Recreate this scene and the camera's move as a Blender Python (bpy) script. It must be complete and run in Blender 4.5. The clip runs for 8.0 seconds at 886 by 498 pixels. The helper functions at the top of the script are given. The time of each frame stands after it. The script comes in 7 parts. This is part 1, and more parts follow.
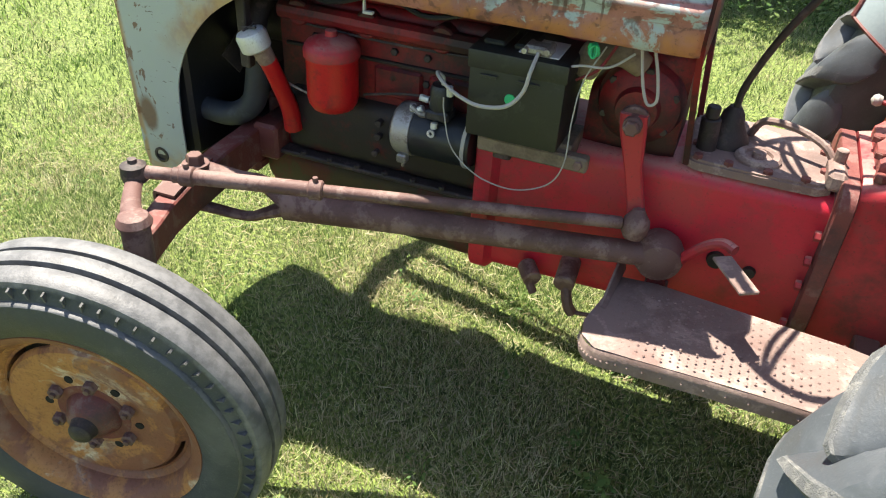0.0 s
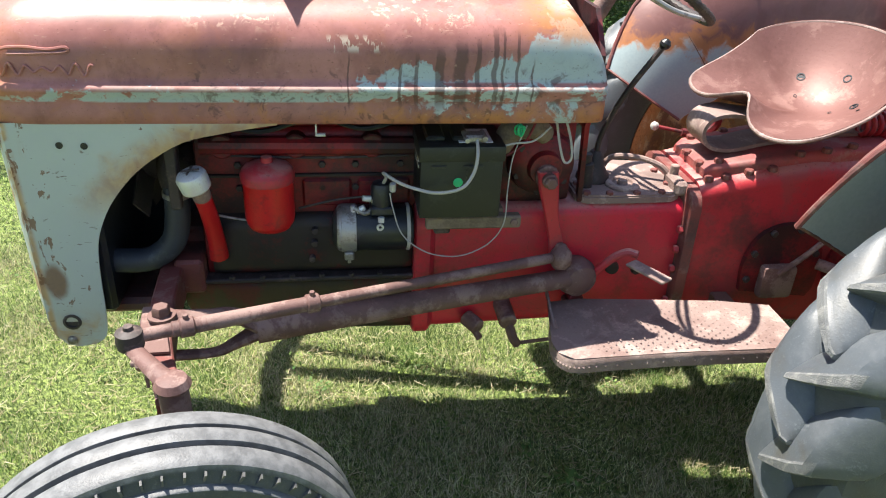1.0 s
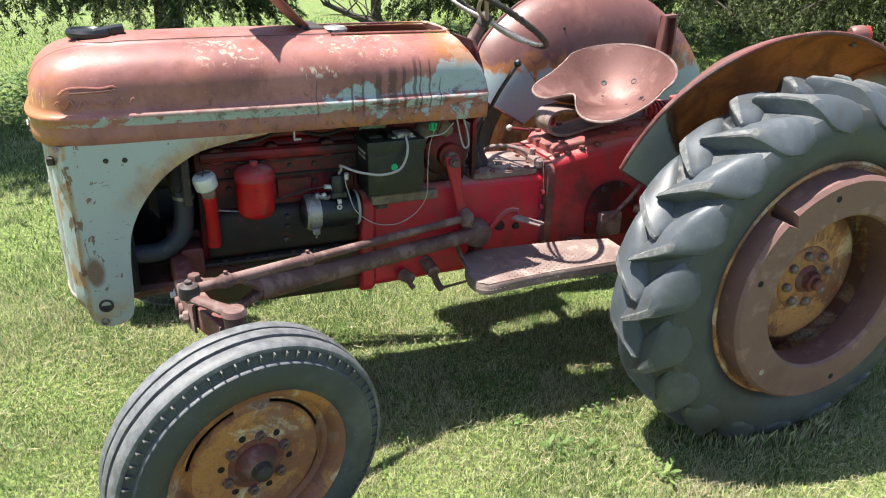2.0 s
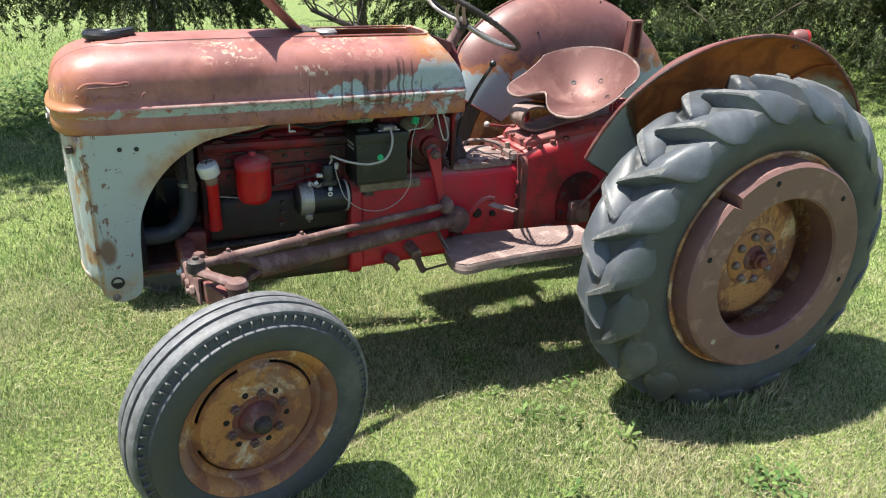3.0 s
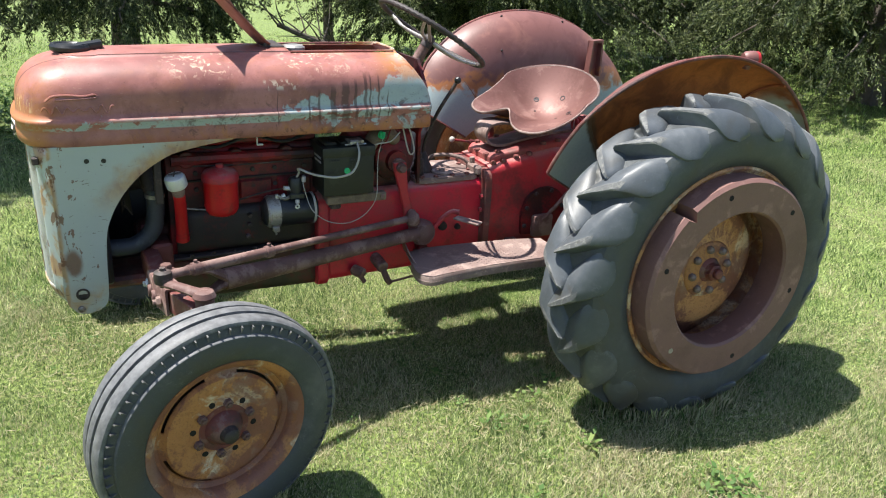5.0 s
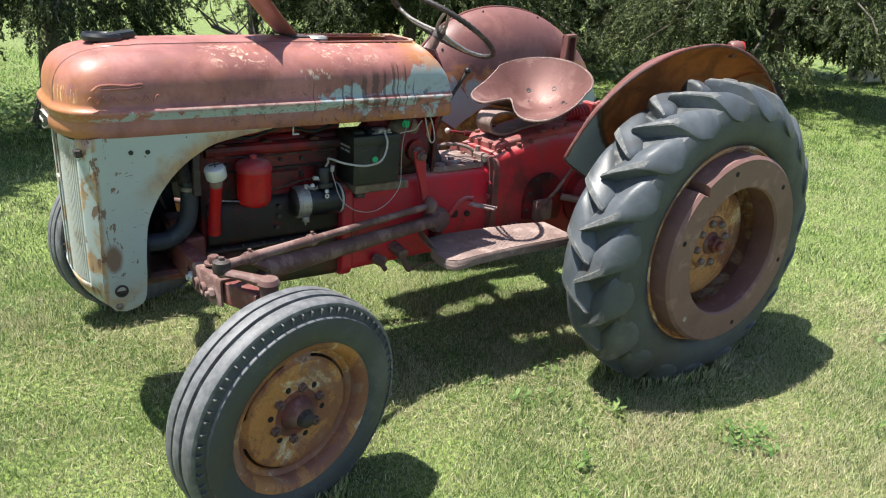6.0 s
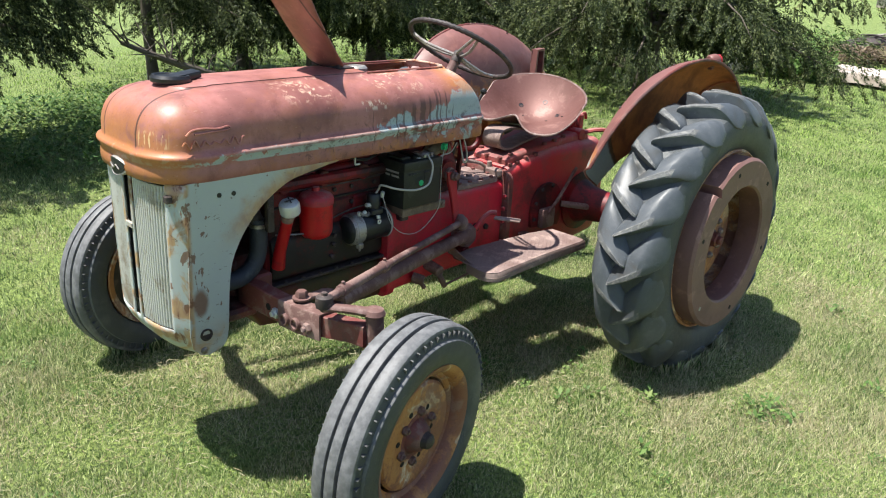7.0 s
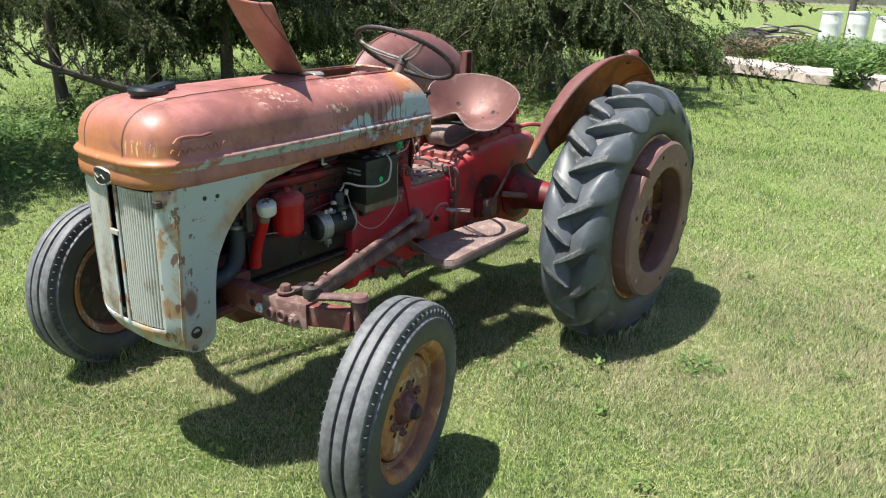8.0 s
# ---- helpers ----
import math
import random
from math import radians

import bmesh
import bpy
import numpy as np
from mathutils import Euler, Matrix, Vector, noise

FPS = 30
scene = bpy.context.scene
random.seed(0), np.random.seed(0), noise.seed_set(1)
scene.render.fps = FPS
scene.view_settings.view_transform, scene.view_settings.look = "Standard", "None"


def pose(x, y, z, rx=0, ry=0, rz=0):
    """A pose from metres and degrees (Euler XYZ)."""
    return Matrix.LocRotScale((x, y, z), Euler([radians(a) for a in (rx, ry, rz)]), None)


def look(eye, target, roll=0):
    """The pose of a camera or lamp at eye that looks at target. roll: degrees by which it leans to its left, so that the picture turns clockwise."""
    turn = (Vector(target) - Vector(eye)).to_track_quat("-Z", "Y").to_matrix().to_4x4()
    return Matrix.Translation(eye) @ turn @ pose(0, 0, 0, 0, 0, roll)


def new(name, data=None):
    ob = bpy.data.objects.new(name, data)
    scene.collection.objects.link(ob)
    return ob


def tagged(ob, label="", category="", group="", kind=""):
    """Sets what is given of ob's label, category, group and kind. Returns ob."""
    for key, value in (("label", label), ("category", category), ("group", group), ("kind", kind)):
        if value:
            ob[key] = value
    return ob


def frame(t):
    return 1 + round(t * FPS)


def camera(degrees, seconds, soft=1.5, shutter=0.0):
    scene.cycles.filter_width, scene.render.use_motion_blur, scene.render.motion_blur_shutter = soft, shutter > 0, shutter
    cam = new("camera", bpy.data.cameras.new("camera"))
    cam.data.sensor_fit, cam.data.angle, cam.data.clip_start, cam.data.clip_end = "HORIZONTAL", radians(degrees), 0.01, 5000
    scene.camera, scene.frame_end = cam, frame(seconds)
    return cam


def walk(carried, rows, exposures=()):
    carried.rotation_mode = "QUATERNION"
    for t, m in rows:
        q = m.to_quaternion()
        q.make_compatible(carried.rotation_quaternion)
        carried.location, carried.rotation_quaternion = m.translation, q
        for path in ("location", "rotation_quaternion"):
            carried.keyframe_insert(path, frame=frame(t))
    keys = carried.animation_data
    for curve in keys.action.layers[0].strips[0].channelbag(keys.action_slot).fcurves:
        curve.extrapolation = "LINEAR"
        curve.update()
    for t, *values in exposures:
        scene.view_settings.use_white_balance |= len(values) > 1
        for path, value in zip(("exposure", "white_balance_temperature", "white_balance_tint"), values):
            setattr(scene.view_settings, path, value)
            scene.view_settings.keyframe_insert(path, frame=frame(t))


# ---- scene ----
cam = camera(61.0, 8.0, 1.1)
EXPOSURES = [(0.0, 1.64, 6950, 10), (1.0, 1.54, 6500, 10), (3.0, 1.25, 6350, 10), (6.0, 1.14, 6300, 10), (8.0, 0.99, 6300, 10)]
PATH = [
    (0, (0.954, -1.574, 1.5), (0.374, -0.039, 0.356), 3.5),
    (0.5, (0.536, -1.616, 1.547), (0.284, 0.046, 0.463), 2.5),
    (1, (0.293, -1.834, 1.606), (0.569, -0.1, 0.648), 2.8),
    (1.5, (0.091, -2.196, 1.628), (0.662, -0.473, 0.787), 1.8),
    (1.7, (-0.065, -2.332, 1.638), (0.602, -0.631, 0.826), 1.3),
    (2.8, (-0.304, -2.664, 1.69), (0.466, -1.007, 0.878), 2.3),
    (3, (-0.297, -2.711, 1.676), (0.469, -1.041, 0.886), 2.1),
    (3.5, (-0.299, -2.723, 1.678), (0.466, -1.044, 0.905), 2.3),
    (4, (-0.319, -2.739, 1.683), (0.454, -1.058, 0.924), 2.7),
    (4.5, (-0.316, -2.758, 1.686), (0.477, -1.084, 0.932), 2.9),
    (4.7, (-0.312, -2.761, 1.690), (0.496, -1.096, 0.937), 3.0),
    (5.8, (-0.611, -2.678, 1.625), (0.429, -1.129, 0.905), 3.7),
    (6, (-0.787, -2.608, 1.611), (0.302, -1.092, 0.893), 3.8),
    (6.5, (-1.121, -2.401, 1.621), (0.107, -0.994, 0.907), 3.8),
    (7, (-1.382, -2.229, 1.683), (-0.021, -0.943, 0.981), 3.2),
    (7.5, (-1.635, -2.198, 1.703), (-0.175, -1.018, 1.013), 2.5),
    (8, (-1.68, -2.224, 1.69), (-0.163, -1.112, 1.01), 1.8),
]
walk(cam, [(t, look(eye, target, roll)) for t, eye, target, roll in PATH], EXPOSURES)

# ---- world, sun and exposure ----
SUN = Vector((-0.30, 0.22, 1.0)).normalized()
world = bpy.data.worlds.new("sky")
world.use_nodes = True
scene.world = world
wn = world.node_tree
sky = wn.nodes.new("ShaderNodeTexSky")
sky.sky_type, sky.sun_disc = "NISHITA", False
sky.sun_elevation = math.asin(SUN.z)
sky.sun_rotation = math.atan2(SUN.x, SUN.y)
wn.nodes["Background"].inputs["Strength"].default_value = 0.082
wn.links.new(sky.outputs[0], wn.nodes["Background"].inputs["Color"])
sun = new("sun", bpy.data.lights.new("sun", "SUN"))
sun.data.energy, sun.data.angle, sun.data.color = 5.0, radians(0.53), (1.0, 0.95, 0.86)
sun.matrix_world = look((0, 0, 20), Vector((0, 0, 20)) - SUN)


# ---- materials ----
class Mat:
    """A small builder of node materials; coordinates are metres in the world's axes."""

    def __init__(self, name, rough=0.6, metal=0.0, spec=0.5):
        self.m = bpy.data.materials.new(name)
        self.m.use_nodes = True
        self.t = self.m.node_tree
        self.b = self.t.nodes["Principled BSDF"]
        self.b.inputs["Roughness"].default_value = rough
        self.b.inputs["Metallic"].default_value = metal
        self.b.inputs["Specular IOR Level"].default_value = spec
        self.co = self.node("ShaderNodeTexCoord").outputs["Object"]

    def node(self, kind):
        return self.t.nodes.new(kind)

    def put(self, socket, value):
        if isinstance(value, bpy.types.NodeSocket):
            self.t.links.new(value, socket)
        else:
            socket.default_value = value

    def math(self, op, a, b=0.0, c=0.0):
        n = self.node("ShaderNodeMath")
        n.operation = op
        for s, v in zip(n.inputs, (a, b, c)):
            self.put(s, v)
        return n.outputs[0]

    def clamp01(self, a):
        n = self.node("ShaderNodeClamp")
        self.put(n.inputs[0], a)
        return n.outputs[0]

    def step(self, a, lo, hi):
        n = self.node("ShaderNodeMapRange")
        n.interpolation_type = "SMOOTHSTEP"
        self.put(n.inputs["Value"], a)
        n.inputs["From Min"].default_value, n.inputs["From Max"].default_value = min(lo, hi), max(lo, hi)
        if lo > hi:
            n.inputs["To Min"].default_value, n.inputs["To Max"].default_value = 1.0, 0.0
        return n.outputs["Result"]

    def noise(self, scale=10.0, detail=4.0, stretch=(1, 1, 1), rough=0.6, shift=0.0, warp=0.0):
        mp = self.node("ShaderNodeMapping")
        self.put(mp.inputs["Vector"], self.co)
        mp.inputs["Scale"].default_value = stretch
        mp.inputs["Location"].default_value = (shift, shift * 0.7, shift * 1.3)
        n = self.node("ShaderNodeTexNoise")
        self.put(n.inputs["Vector"], mp.outputs[0])
        n.inputs["Scale"].default_value, n.inputs["Detail"].default_value = scale, detail
        n.inputs["Roughness"].default_value, n.inputs["Distortion"].default_value = rough, warp
        return n.outputs["Fac"]

    def xyz(self):
        n = self.node("ShaderNodeSeparateXYZ")
        self.put(n.inputs[0], self.co)
        return n.outputs

    def mix(self, fac, a, b):
        n = self.node("ShaderNodeMix")
        n.data_type = "RGBA"
        self.put(n.inputs[0], fac)
        for s, v in ((n.inputs[6], a), (n.inputs[7], b)):
            if isinstance(v, tuple):
                v = (*v, 1.0)[:4]
            self.put(s, v)
        return n.outputs[2]

    def color(self, c):
        if isinstance(c, tuple):
            c = (*c, 1.0)[:4]
        self.put(self.b.inputs["Base Color"], c)
        return self

    def rough(self, lo, hi, fac):
        n = self.node("ShaderNodeMapRange")
        self.put(n.inputs["Value"], fac)
        n.inputs["To Min"].default_value, n.inputs["To Max"].default_value = lo, hi
        self.put(self.b.inputs["Roughness"], n.outputs["Result"])
        return self

    def bump(self, height, strength=0.3, distance=0.002):
        n = self.node("ShaderNodeBump")
        n.inputs["Strength"].default_value, n.inputs["Distance"].default_value = strength, distance
        self.put(n.inputs["Height"], height)
        self.put(self.b.inputs["Normal"], n.outputs[0])
        return self


def weathered(name, base, worn, grime, scale=14, amount=0.5, rough=(0.5, 0.75), metal=0.0, grimy=0.5, bump=0.25, dust=None):
    """Paint or iron: a base colour, worn patches and grime over it, and fine grain."""
    m = Mat(name, metal=metal)
    big, mid, fine = m.noise(scale * 0.35, 5), m.noise(scale, 6, shift=3.1, warp=0.4), m.noise(scale * 9, 4, shift=7.7)
    tone = m.mix(m.math("MULTIPLY", fine, 0.35), base, tuple(c * 0.62 for c in base))
    c = m.mix(m.step(m.math("ADD", mid, m.math("MULTIPLY", fine, 0.25)), 0.78 - 0.25 * amount, 0.86 - 0.2 * amount), tone, worn)
    c = m.mix(m.math("MULTIPLY", m.step(m.math("ADD", big, m.math("MULTIPLY", fine, 0.15)), 0.66 - 0.22 * grimy, 0.86 - 0.2 * grimy), 0.9), c, grime)
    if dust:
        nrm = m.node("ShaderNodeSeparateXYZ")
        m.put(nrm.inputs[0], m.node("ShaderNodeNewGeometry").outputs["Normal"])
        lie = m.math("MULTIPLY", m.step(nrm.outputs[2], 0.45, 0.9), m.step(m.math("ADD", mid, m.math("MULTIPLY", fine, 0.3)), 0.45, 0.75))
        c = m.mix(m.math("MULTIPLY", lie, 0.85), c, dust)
    pit = m.step(m.noise(scale * 16, 3, shift=21), 0.61, 0.68)
    c = m.mix(m.math("MULTIPLY", pit, 0.45), c, grime)
    chip = m.math("MULTIPLY", m.step(m.noise(scale * 5, 5, shift=27, warp=0.8), 0.62, 0.66), m.step(mid, 0.40, 0.55))
    c = m.mix(m.math("MULTIPLY", chip, 0.4), c, worn)
    m.color(c).rough(rough[0], rough[1], mid)
    return m.bump(m.math("ADD", fine, m.math("MULTIPLY", mid, 0.8)), bump, 0.0025).m


GREY, ORANGE = (0.33, 0.40, 0.40), (0.40, 0.15, 0.035)


def hood_paint():
    m = Mat("weathered hood paint", spec=0.42)
    x, y, z = m.xyz()
    big, mid, fine, blot = m.noise(4, 5), m.noise(15, 7, shift=2, warp=0.5), m.noise(150, 5, shift=5), m.noise(34, 6, shift=11, warp=0.8)
    drip = m.noise(22, 4, stretch=(1, 1, 0.05), shift=9)
    soft = lambda v, lo, hi: m.step(m.math("ADD", v, m.math("MULTIPLY", m.math("SUBTRACT", fine, 0.5), 0.10)), lo, hi)
    c = m.mix(m.step(big, 0.35, 0.65), (0.445, 0.188, 0.165), (0.225, 0.091, 0.082))
    c = m.mix(m.math("MULTIPLY", m.step(mid, 0.42, 0.72), 0.5), c, (0.25, 0.088, 0.074))
    c = m.mix(m.math("MULTIPLY", fine, 0.30), c, (0.19, 0.07, 0.056))
    c = m.mix(m.math("MULTIPLY", soft(m.noise(7, 6, shift=51, warp=0.7), 0.50, 0.66), 0.36), c, (0.33, 0.125, 0.060))
    c = m.mix(m.math("MULTIPLY", soft(m.noise(10, 6, stretch=(1, 1, 0.5), shift=61, warp=0.5), 0.52, 0.68), 0.5), c, (0.15, 0.055, 0.045))
    # chalky pale scuffs along the shoulder
    pale = m.math("MULTIPLY", soft(blot, 0.50, 0.60), soft(mid, 0.40, 0.54))
    near = m.math("MAXIMUM", m.math("MULTIPLY", m.step(x, -0.06, 0.05), m.step(x, 0.23, 0.17)), m.math("MULTIPLY", m.step(x, 0.33, 0.40), m.step(x, 0.66, 0.52)))
    pale = m.math("MULTIPLY", m.math("MULTIPLY", pale, m.step(z, 1.235, 1.275)), m.math("MULTIPLY", near, m.step(z, 1.314, 1.306)))
    c = m.mix(m.math("MULTIPLY", m.math("MULTIPLY", pale, m.step(m.noise(70, 5, shift=71, warp=0.6), 0.40, 0.55)), 0.85), c, (0.64, 0.45, 0.33))
    tick = m.math("MULTIPLY", soft(m.noise(90, 3, stretch=(1, 1, 0.16), shift=13), 0.53, 0.58), m.math("MULTIPLY", m.step(z, 1.200, 1.212), m.step(z, 1.242, 1.228)))
    tick = m.math("MULTIPLY", tick, m.math("MULTIPLY", m.step(x, 0.27, 0.29), m.step(x, 0.41, 0.38)))
    c = m.mix(m.math("MULTIPLY", tick, 0.8), c, (0.62, 0.50, 0.40))
    # bare grey undercoat towards the rear
    edge = m.math("ADD", m.math("MULTIPLY", m.math("SUBTRACT", drip, 0.5), 0.10), m.math("MULTIPLY", m.math("SUBTRACT", mid, 0.5), 0.07))
    edge = m.math("ADD", edge, m.math("MULTIPLY", m.math("SUBTRACT", fine, 0.5), 0.025))
    shelf = m.math("MULTIPLY", m.math("MULTIPLY", m.step(x, 0.37, 0.42), m.step(x, 0.56, 0.47)), 0.046)
    rise = m.math("ADD", m.math("MULTIPLY", m.step(x, 0.56, 0.68), 0.072), m.math("MULTIPLY", m.step(x, 0.68, 0.78), 0.055))
    low = m.math("SUBTRACT", m.math("ADD", m.math("ADD", m.math("MAXIMUM", shelf, rise), m.math("MULTIPLY", m.step(x, 0.30, 0.40), 0.018)), edge), m.math("SUBTRACT", z, 1.118))
    breakup = m.math("MAXIMUM", m.step(z, 1.140, 1.146), soft(m.noise(16, 6, stretch=(1, 1, 2.0), shift=81, warp=0.6), 0.47, 0.53))
    grey = m.math("MULTIPLY", m.math("MULTIPLY", m.step(low, -0.004, 0.004), m.step(z, 1.100, 1.104)), breakup)
    flank = m.math("MULTIPLY", m.math("MULTIPLY", m.step(x, 0.42, 0.55), m.step(z, 1.104, 1.100)), soft(mid, 0.44, 0.38))
    strip = m.math("MULTIPLY", m.step(z, 1.098, 1.103), m.step(z, 1.128, 1.121))
    strip = m.math("MULTIPLY", m.math("MULTIPLY", strip, soft(blot, 0.36, 0.46)), m.math("MULTIPLY", m.step(x, -0.215, -0.175), m.step(x, 0.42, 0.30)))
    c = m.mix(m.math("MULTIPLY", m.math("MAXIMUM", m.math("MAXIMUM", grey, strip), flank), 0.95), c, m.mix(blot, (0.38, 0.46, 0.465), (0.29, 0.355, 0.36)))
    # worn crest of the bead
    crest = m.math("MULTIPLY", m.math("MULTIPLY", m.step(z, 1.125, 1.128), m.step(z, 1.137, 1.132)), m.math("MULTIPLY", soft(m.noise(9, 4, shift=31), 0.34, 0.54), m.step(x, -0.24, -0.10)))
    c = m.mix(m.math("MULTIPLY", crest, 0.55), c, (0.60, 0.50, 0.44))
    # orange rust at the nose, the lower bead and the rear shoulder
    nose = m.math("MULTIPLY", m.math("MULTIPLY", m.step(x, -0.31, -0.42), soft(mid, 0.28, 0.52)), soft(m.math("SUBTRACT", 1.30, m.math("ADD", z, m.math("MULTIPLY", mid, 0.10))), -0.06, 0.08))
    bead = m.math("MULTIPLY", m.step(z, 1.105, 1.085), soft(m.math("ADD", mid, m.math("MULTIPLY", x, 0.20)), 0.50, 0.74))
    tail = m.math("MULTIPLY", m.math("MULTIPLY", m.step(x, 0.68, 0.76), m.step(z, 1.205, 1.245)), soft(mid, 0.34, 0.52))
    c = m.mix(m.math("MULTIPLY", m.math("MAXIMUM", m.math("MAXIMUM", nose, bead), tail), 0.75), c, m.mix(blot, (0.50, 0.20, 0.05), (0.33, 0.13, 0.05)))
    cream = m.math("MULTIPLY", m.math("MULTIPLY", m.step(x, 0.74, 0.83), m.step(z, 1.27, 1.30)), soft(blot, 0.34, 0.52))
    c = m.mix(m.math("MULTIPLY", cream, 0.8), c, (0.60, 0.54, 0.44))
    # dark narrow runs from the filler, each with its own place and length
    sway = m.math("MULTIPLY", m.math("SUBTRACT", m.noise(14, 3, stretch=(0.2, 1, 1), shift=4), 0.5), 0.016)
    thin = m.math("ADD", m.math("MULTIPLY", m.noise(40, 3, shift=17), 0.9), 0.45)
    runs = None
    for cx, w, top in ((0.325, 0.0022, 1.20), (0.435, 0.004, 1.185), (0.470, 0.005, 1.20), (0.520, 0.012, 1.21), (0.565, 0.016, 1.225), (0.603, 0.006, 1.23), (0.640, 0.007, 1.25), (0.658, 0.0035, 1.25), (0.690, 0.004, 1.245), (0.725, 0.0025, 1.19)):
        gap = m.math("ABSOLUTE", m.math("SUBTRACT", m.math("ADD", x, sway), cx))
        r = m.math("MULTIPLY", m.step(m.math("DIVIDE", gap, m.math("MULTIPLY", thin, w)), 1.15, 0.7), m.step(z, top + 0.012, top - 0.02))
        runs = r if runs is None else m.math("MAXIMUM", runs, r)
    c = m.mix(m.math("MULTIPLY", m.math("MULTIPLY", runs, m.step(z, 1.075, 1.11)), 0.72), c, (0.075, 0.035, 0.03))
    # speckled dirt low on the flank
    dirt = m.math("MULTIPLY", soft(blot, 0.54, 0.66), m.math("MULTIPLY", m.step(z, 1.20, 1.145), m.step(x, -0.12, 0.02)))
    c = m.mix(m.math("MULTIPLY", dirt, 0.65), c, (0.085, 0.04, 0.035))
    mark = m.math("MULTIPLY", soft(m.noise(75, 3, stretch=(1, 1, 0.10), shift=23), 0.50, 0.56), m.math("MULTIPLY", m.step(z, 1.150, 1.158), m.step(z, 1.205, 1.190)))
    mark = m.math("MULTIPLY", mark, m.math("MULTIPLY", m.step(x, -0.400, -0.415), m.math("MULTIPLY", m.step(y, -0.225, -0.205), m.step(y, -0.115, -0.125))))
    c = m.mix(m.math("MULTIPLY", mark, 0.75), c, (0.66, 0.48, 0.26))
    speck = m.step(m.noise(210, 3, shift=91), 0.63, 0.70)
    c = m.mix(m.math("MULTIPLY", speck, 0.55), c, (0.11, 0.045, 0.032))
    scuff = m.math("MULTIPLY", m.step(m.noise(120, 4, stretch=(0.35, 1, 1), shift=95), 0.64, 0.70), m.step(mid, 0.42, 0.55))
    c = m.mix(m.math("MULTIPLY", scuff, 0.5), c, (0.50, 0.30, 0.22))
    seam = m.math("MULTIPLY", m.step(m.math("ABSOLUTE", m.math("SUBTRACT", m.math("ABSOLUTE", y), 0.1065)), 0.0048, 0.0028), m.math("MULTIPLY", m.step(z, 1.142, 1.150), m.step(x, 0.41, 0.40)))
    c = m.mix(m.math("MULTIPLY", seam, 0.85), c, (0.05, 0.025, 0.02))
    m.color(c).rough(0.34, 0.58, m.math("ADD", m.math("MULTIPLY", mid, 0.6), m.math("MULTIPLY", blot, 0.4)))
    return m.bump(m.math("ADD", m.math("MULTIPLY", fine, 0.35), m.math("ADD", mid, m.math("MULTIPLY", big, 3.0))), 0.10, 0.003).m


def panel_paint():
    m = Mat("grey shell paint")
    x, y, z = m.xyz()
    mid, fine, spots = m.noise(12, 6, warp=0.6), m.noise(120, 4, shift=5), m.noise(22, 5, shift=12, stretch=(1.3, 1, 0.6), warp=0.8)
    c = m.mix(m.math("MULTIPLY", m.noise(5, 5, shift=41), 0.8), (0.43, 0.475, 0.465), (0.33, 0.375, 0.37))
    # ochre stain that follows the arch and the front edge
    dx, dz = m.math("DIVIDE", m.math("SUBTRACT", x, 0.17), 0.43), m.math("DIVIDE", m.math("SUBTRACT", z, 0.70), 0.35)
    far = m.math("SQRT", m.math("ADD", m.math("MULTIPLY", dx, dx), m.math("MULTIPLY", dz, dz)))
    arch = m.math("MULTIPLY", m.step(m.math("ADD", far, m.math("MULTIPLY", mid, 0.35)), 1.36, 1.16), m.step(z, 0.80, 0.95))
    front = m.math("MULTIPLY", m.step(x, -0.372, -0.386), m.step(m.math("ADD", mid, m.math("MULTIPLY", m.step(x, -0.395, -0.383), 0.12)), 0.46, 0.60))
    low = m.math("MULTIPLY", m.step(z, 0.62, 0.50), m.step(mid, 0.42, 0.68))
    c = m.mix(m.math("MULTIPLY", m.math("MAXIMUM", m.math("MAXIMUM", arch, front), low), 0.8), c, m.mix(m.step(spots, 0.4, 0.6), (0.42, 0.24, 0.075), (0.30, 0.13, 0.04)))
    hx, hz = m.math("SUBTRACT", x, -0.357), m.math("MULTIPLY", m.math("SUBTRACT", z, 0.665), 0.55)
    blot = m.math("SQRT", m.math("ADD", m.math("MULTIPLY", hx, hx), m.math("MULTIPLY", hz, hz)))
    zone = m.math("ADD", m.math("MULTIPLY", m.math("MAXIMUM", m.step(x, -0.30, -0.36), m.step(z, 0.62, 0.52)), 0.085), -0.055)
    rust = m.math("MAXIMUM", m.step(m.math("ADD", m.math("ADD", spots, zone), m.math("MULTIPLY", fine, 0.12)), 0.675, 0.70), m.step(m.math("ADD", blot, m.math("MULTIPLY", mid, 0.02)), 0.042, 0.026))
    c = m.mix(m.math("MULTIPLY", rust, 0.85), c, m.mix(fine, (0.20, 0.08, 0.035), (0.11, 0.05, 0.03)))
    nick = m.math("MULTIPLY", m.step(m.noise(75, 3, stretch=(0.4, 1, 1.3), shift=33, warp=0.5), 0.66, 0.69), m.step(mid, 0.38, 0.52))
    c = m.mix(m.math("MULTIPLY", nick, 0.7), c, (0.12, 0.075, 0.05))
    run = m.math("MULTIPLY", m.step(m.noise(26, 4, stretch=(1, 1, 0.06), shift=37), 0.60, 0.70), m.step(m.noise(5, 3, shift=38), 0.45, 0.60))
    c = m.mix(m.math("MULTIPLY", run, 0.35), c, (0.38, 0.27, 0.16))
    m.color(c).rough(0.38, 0.6, mid)
    return m.bump(m.math("ADD", fine, mid), 0.12, 0.002).m


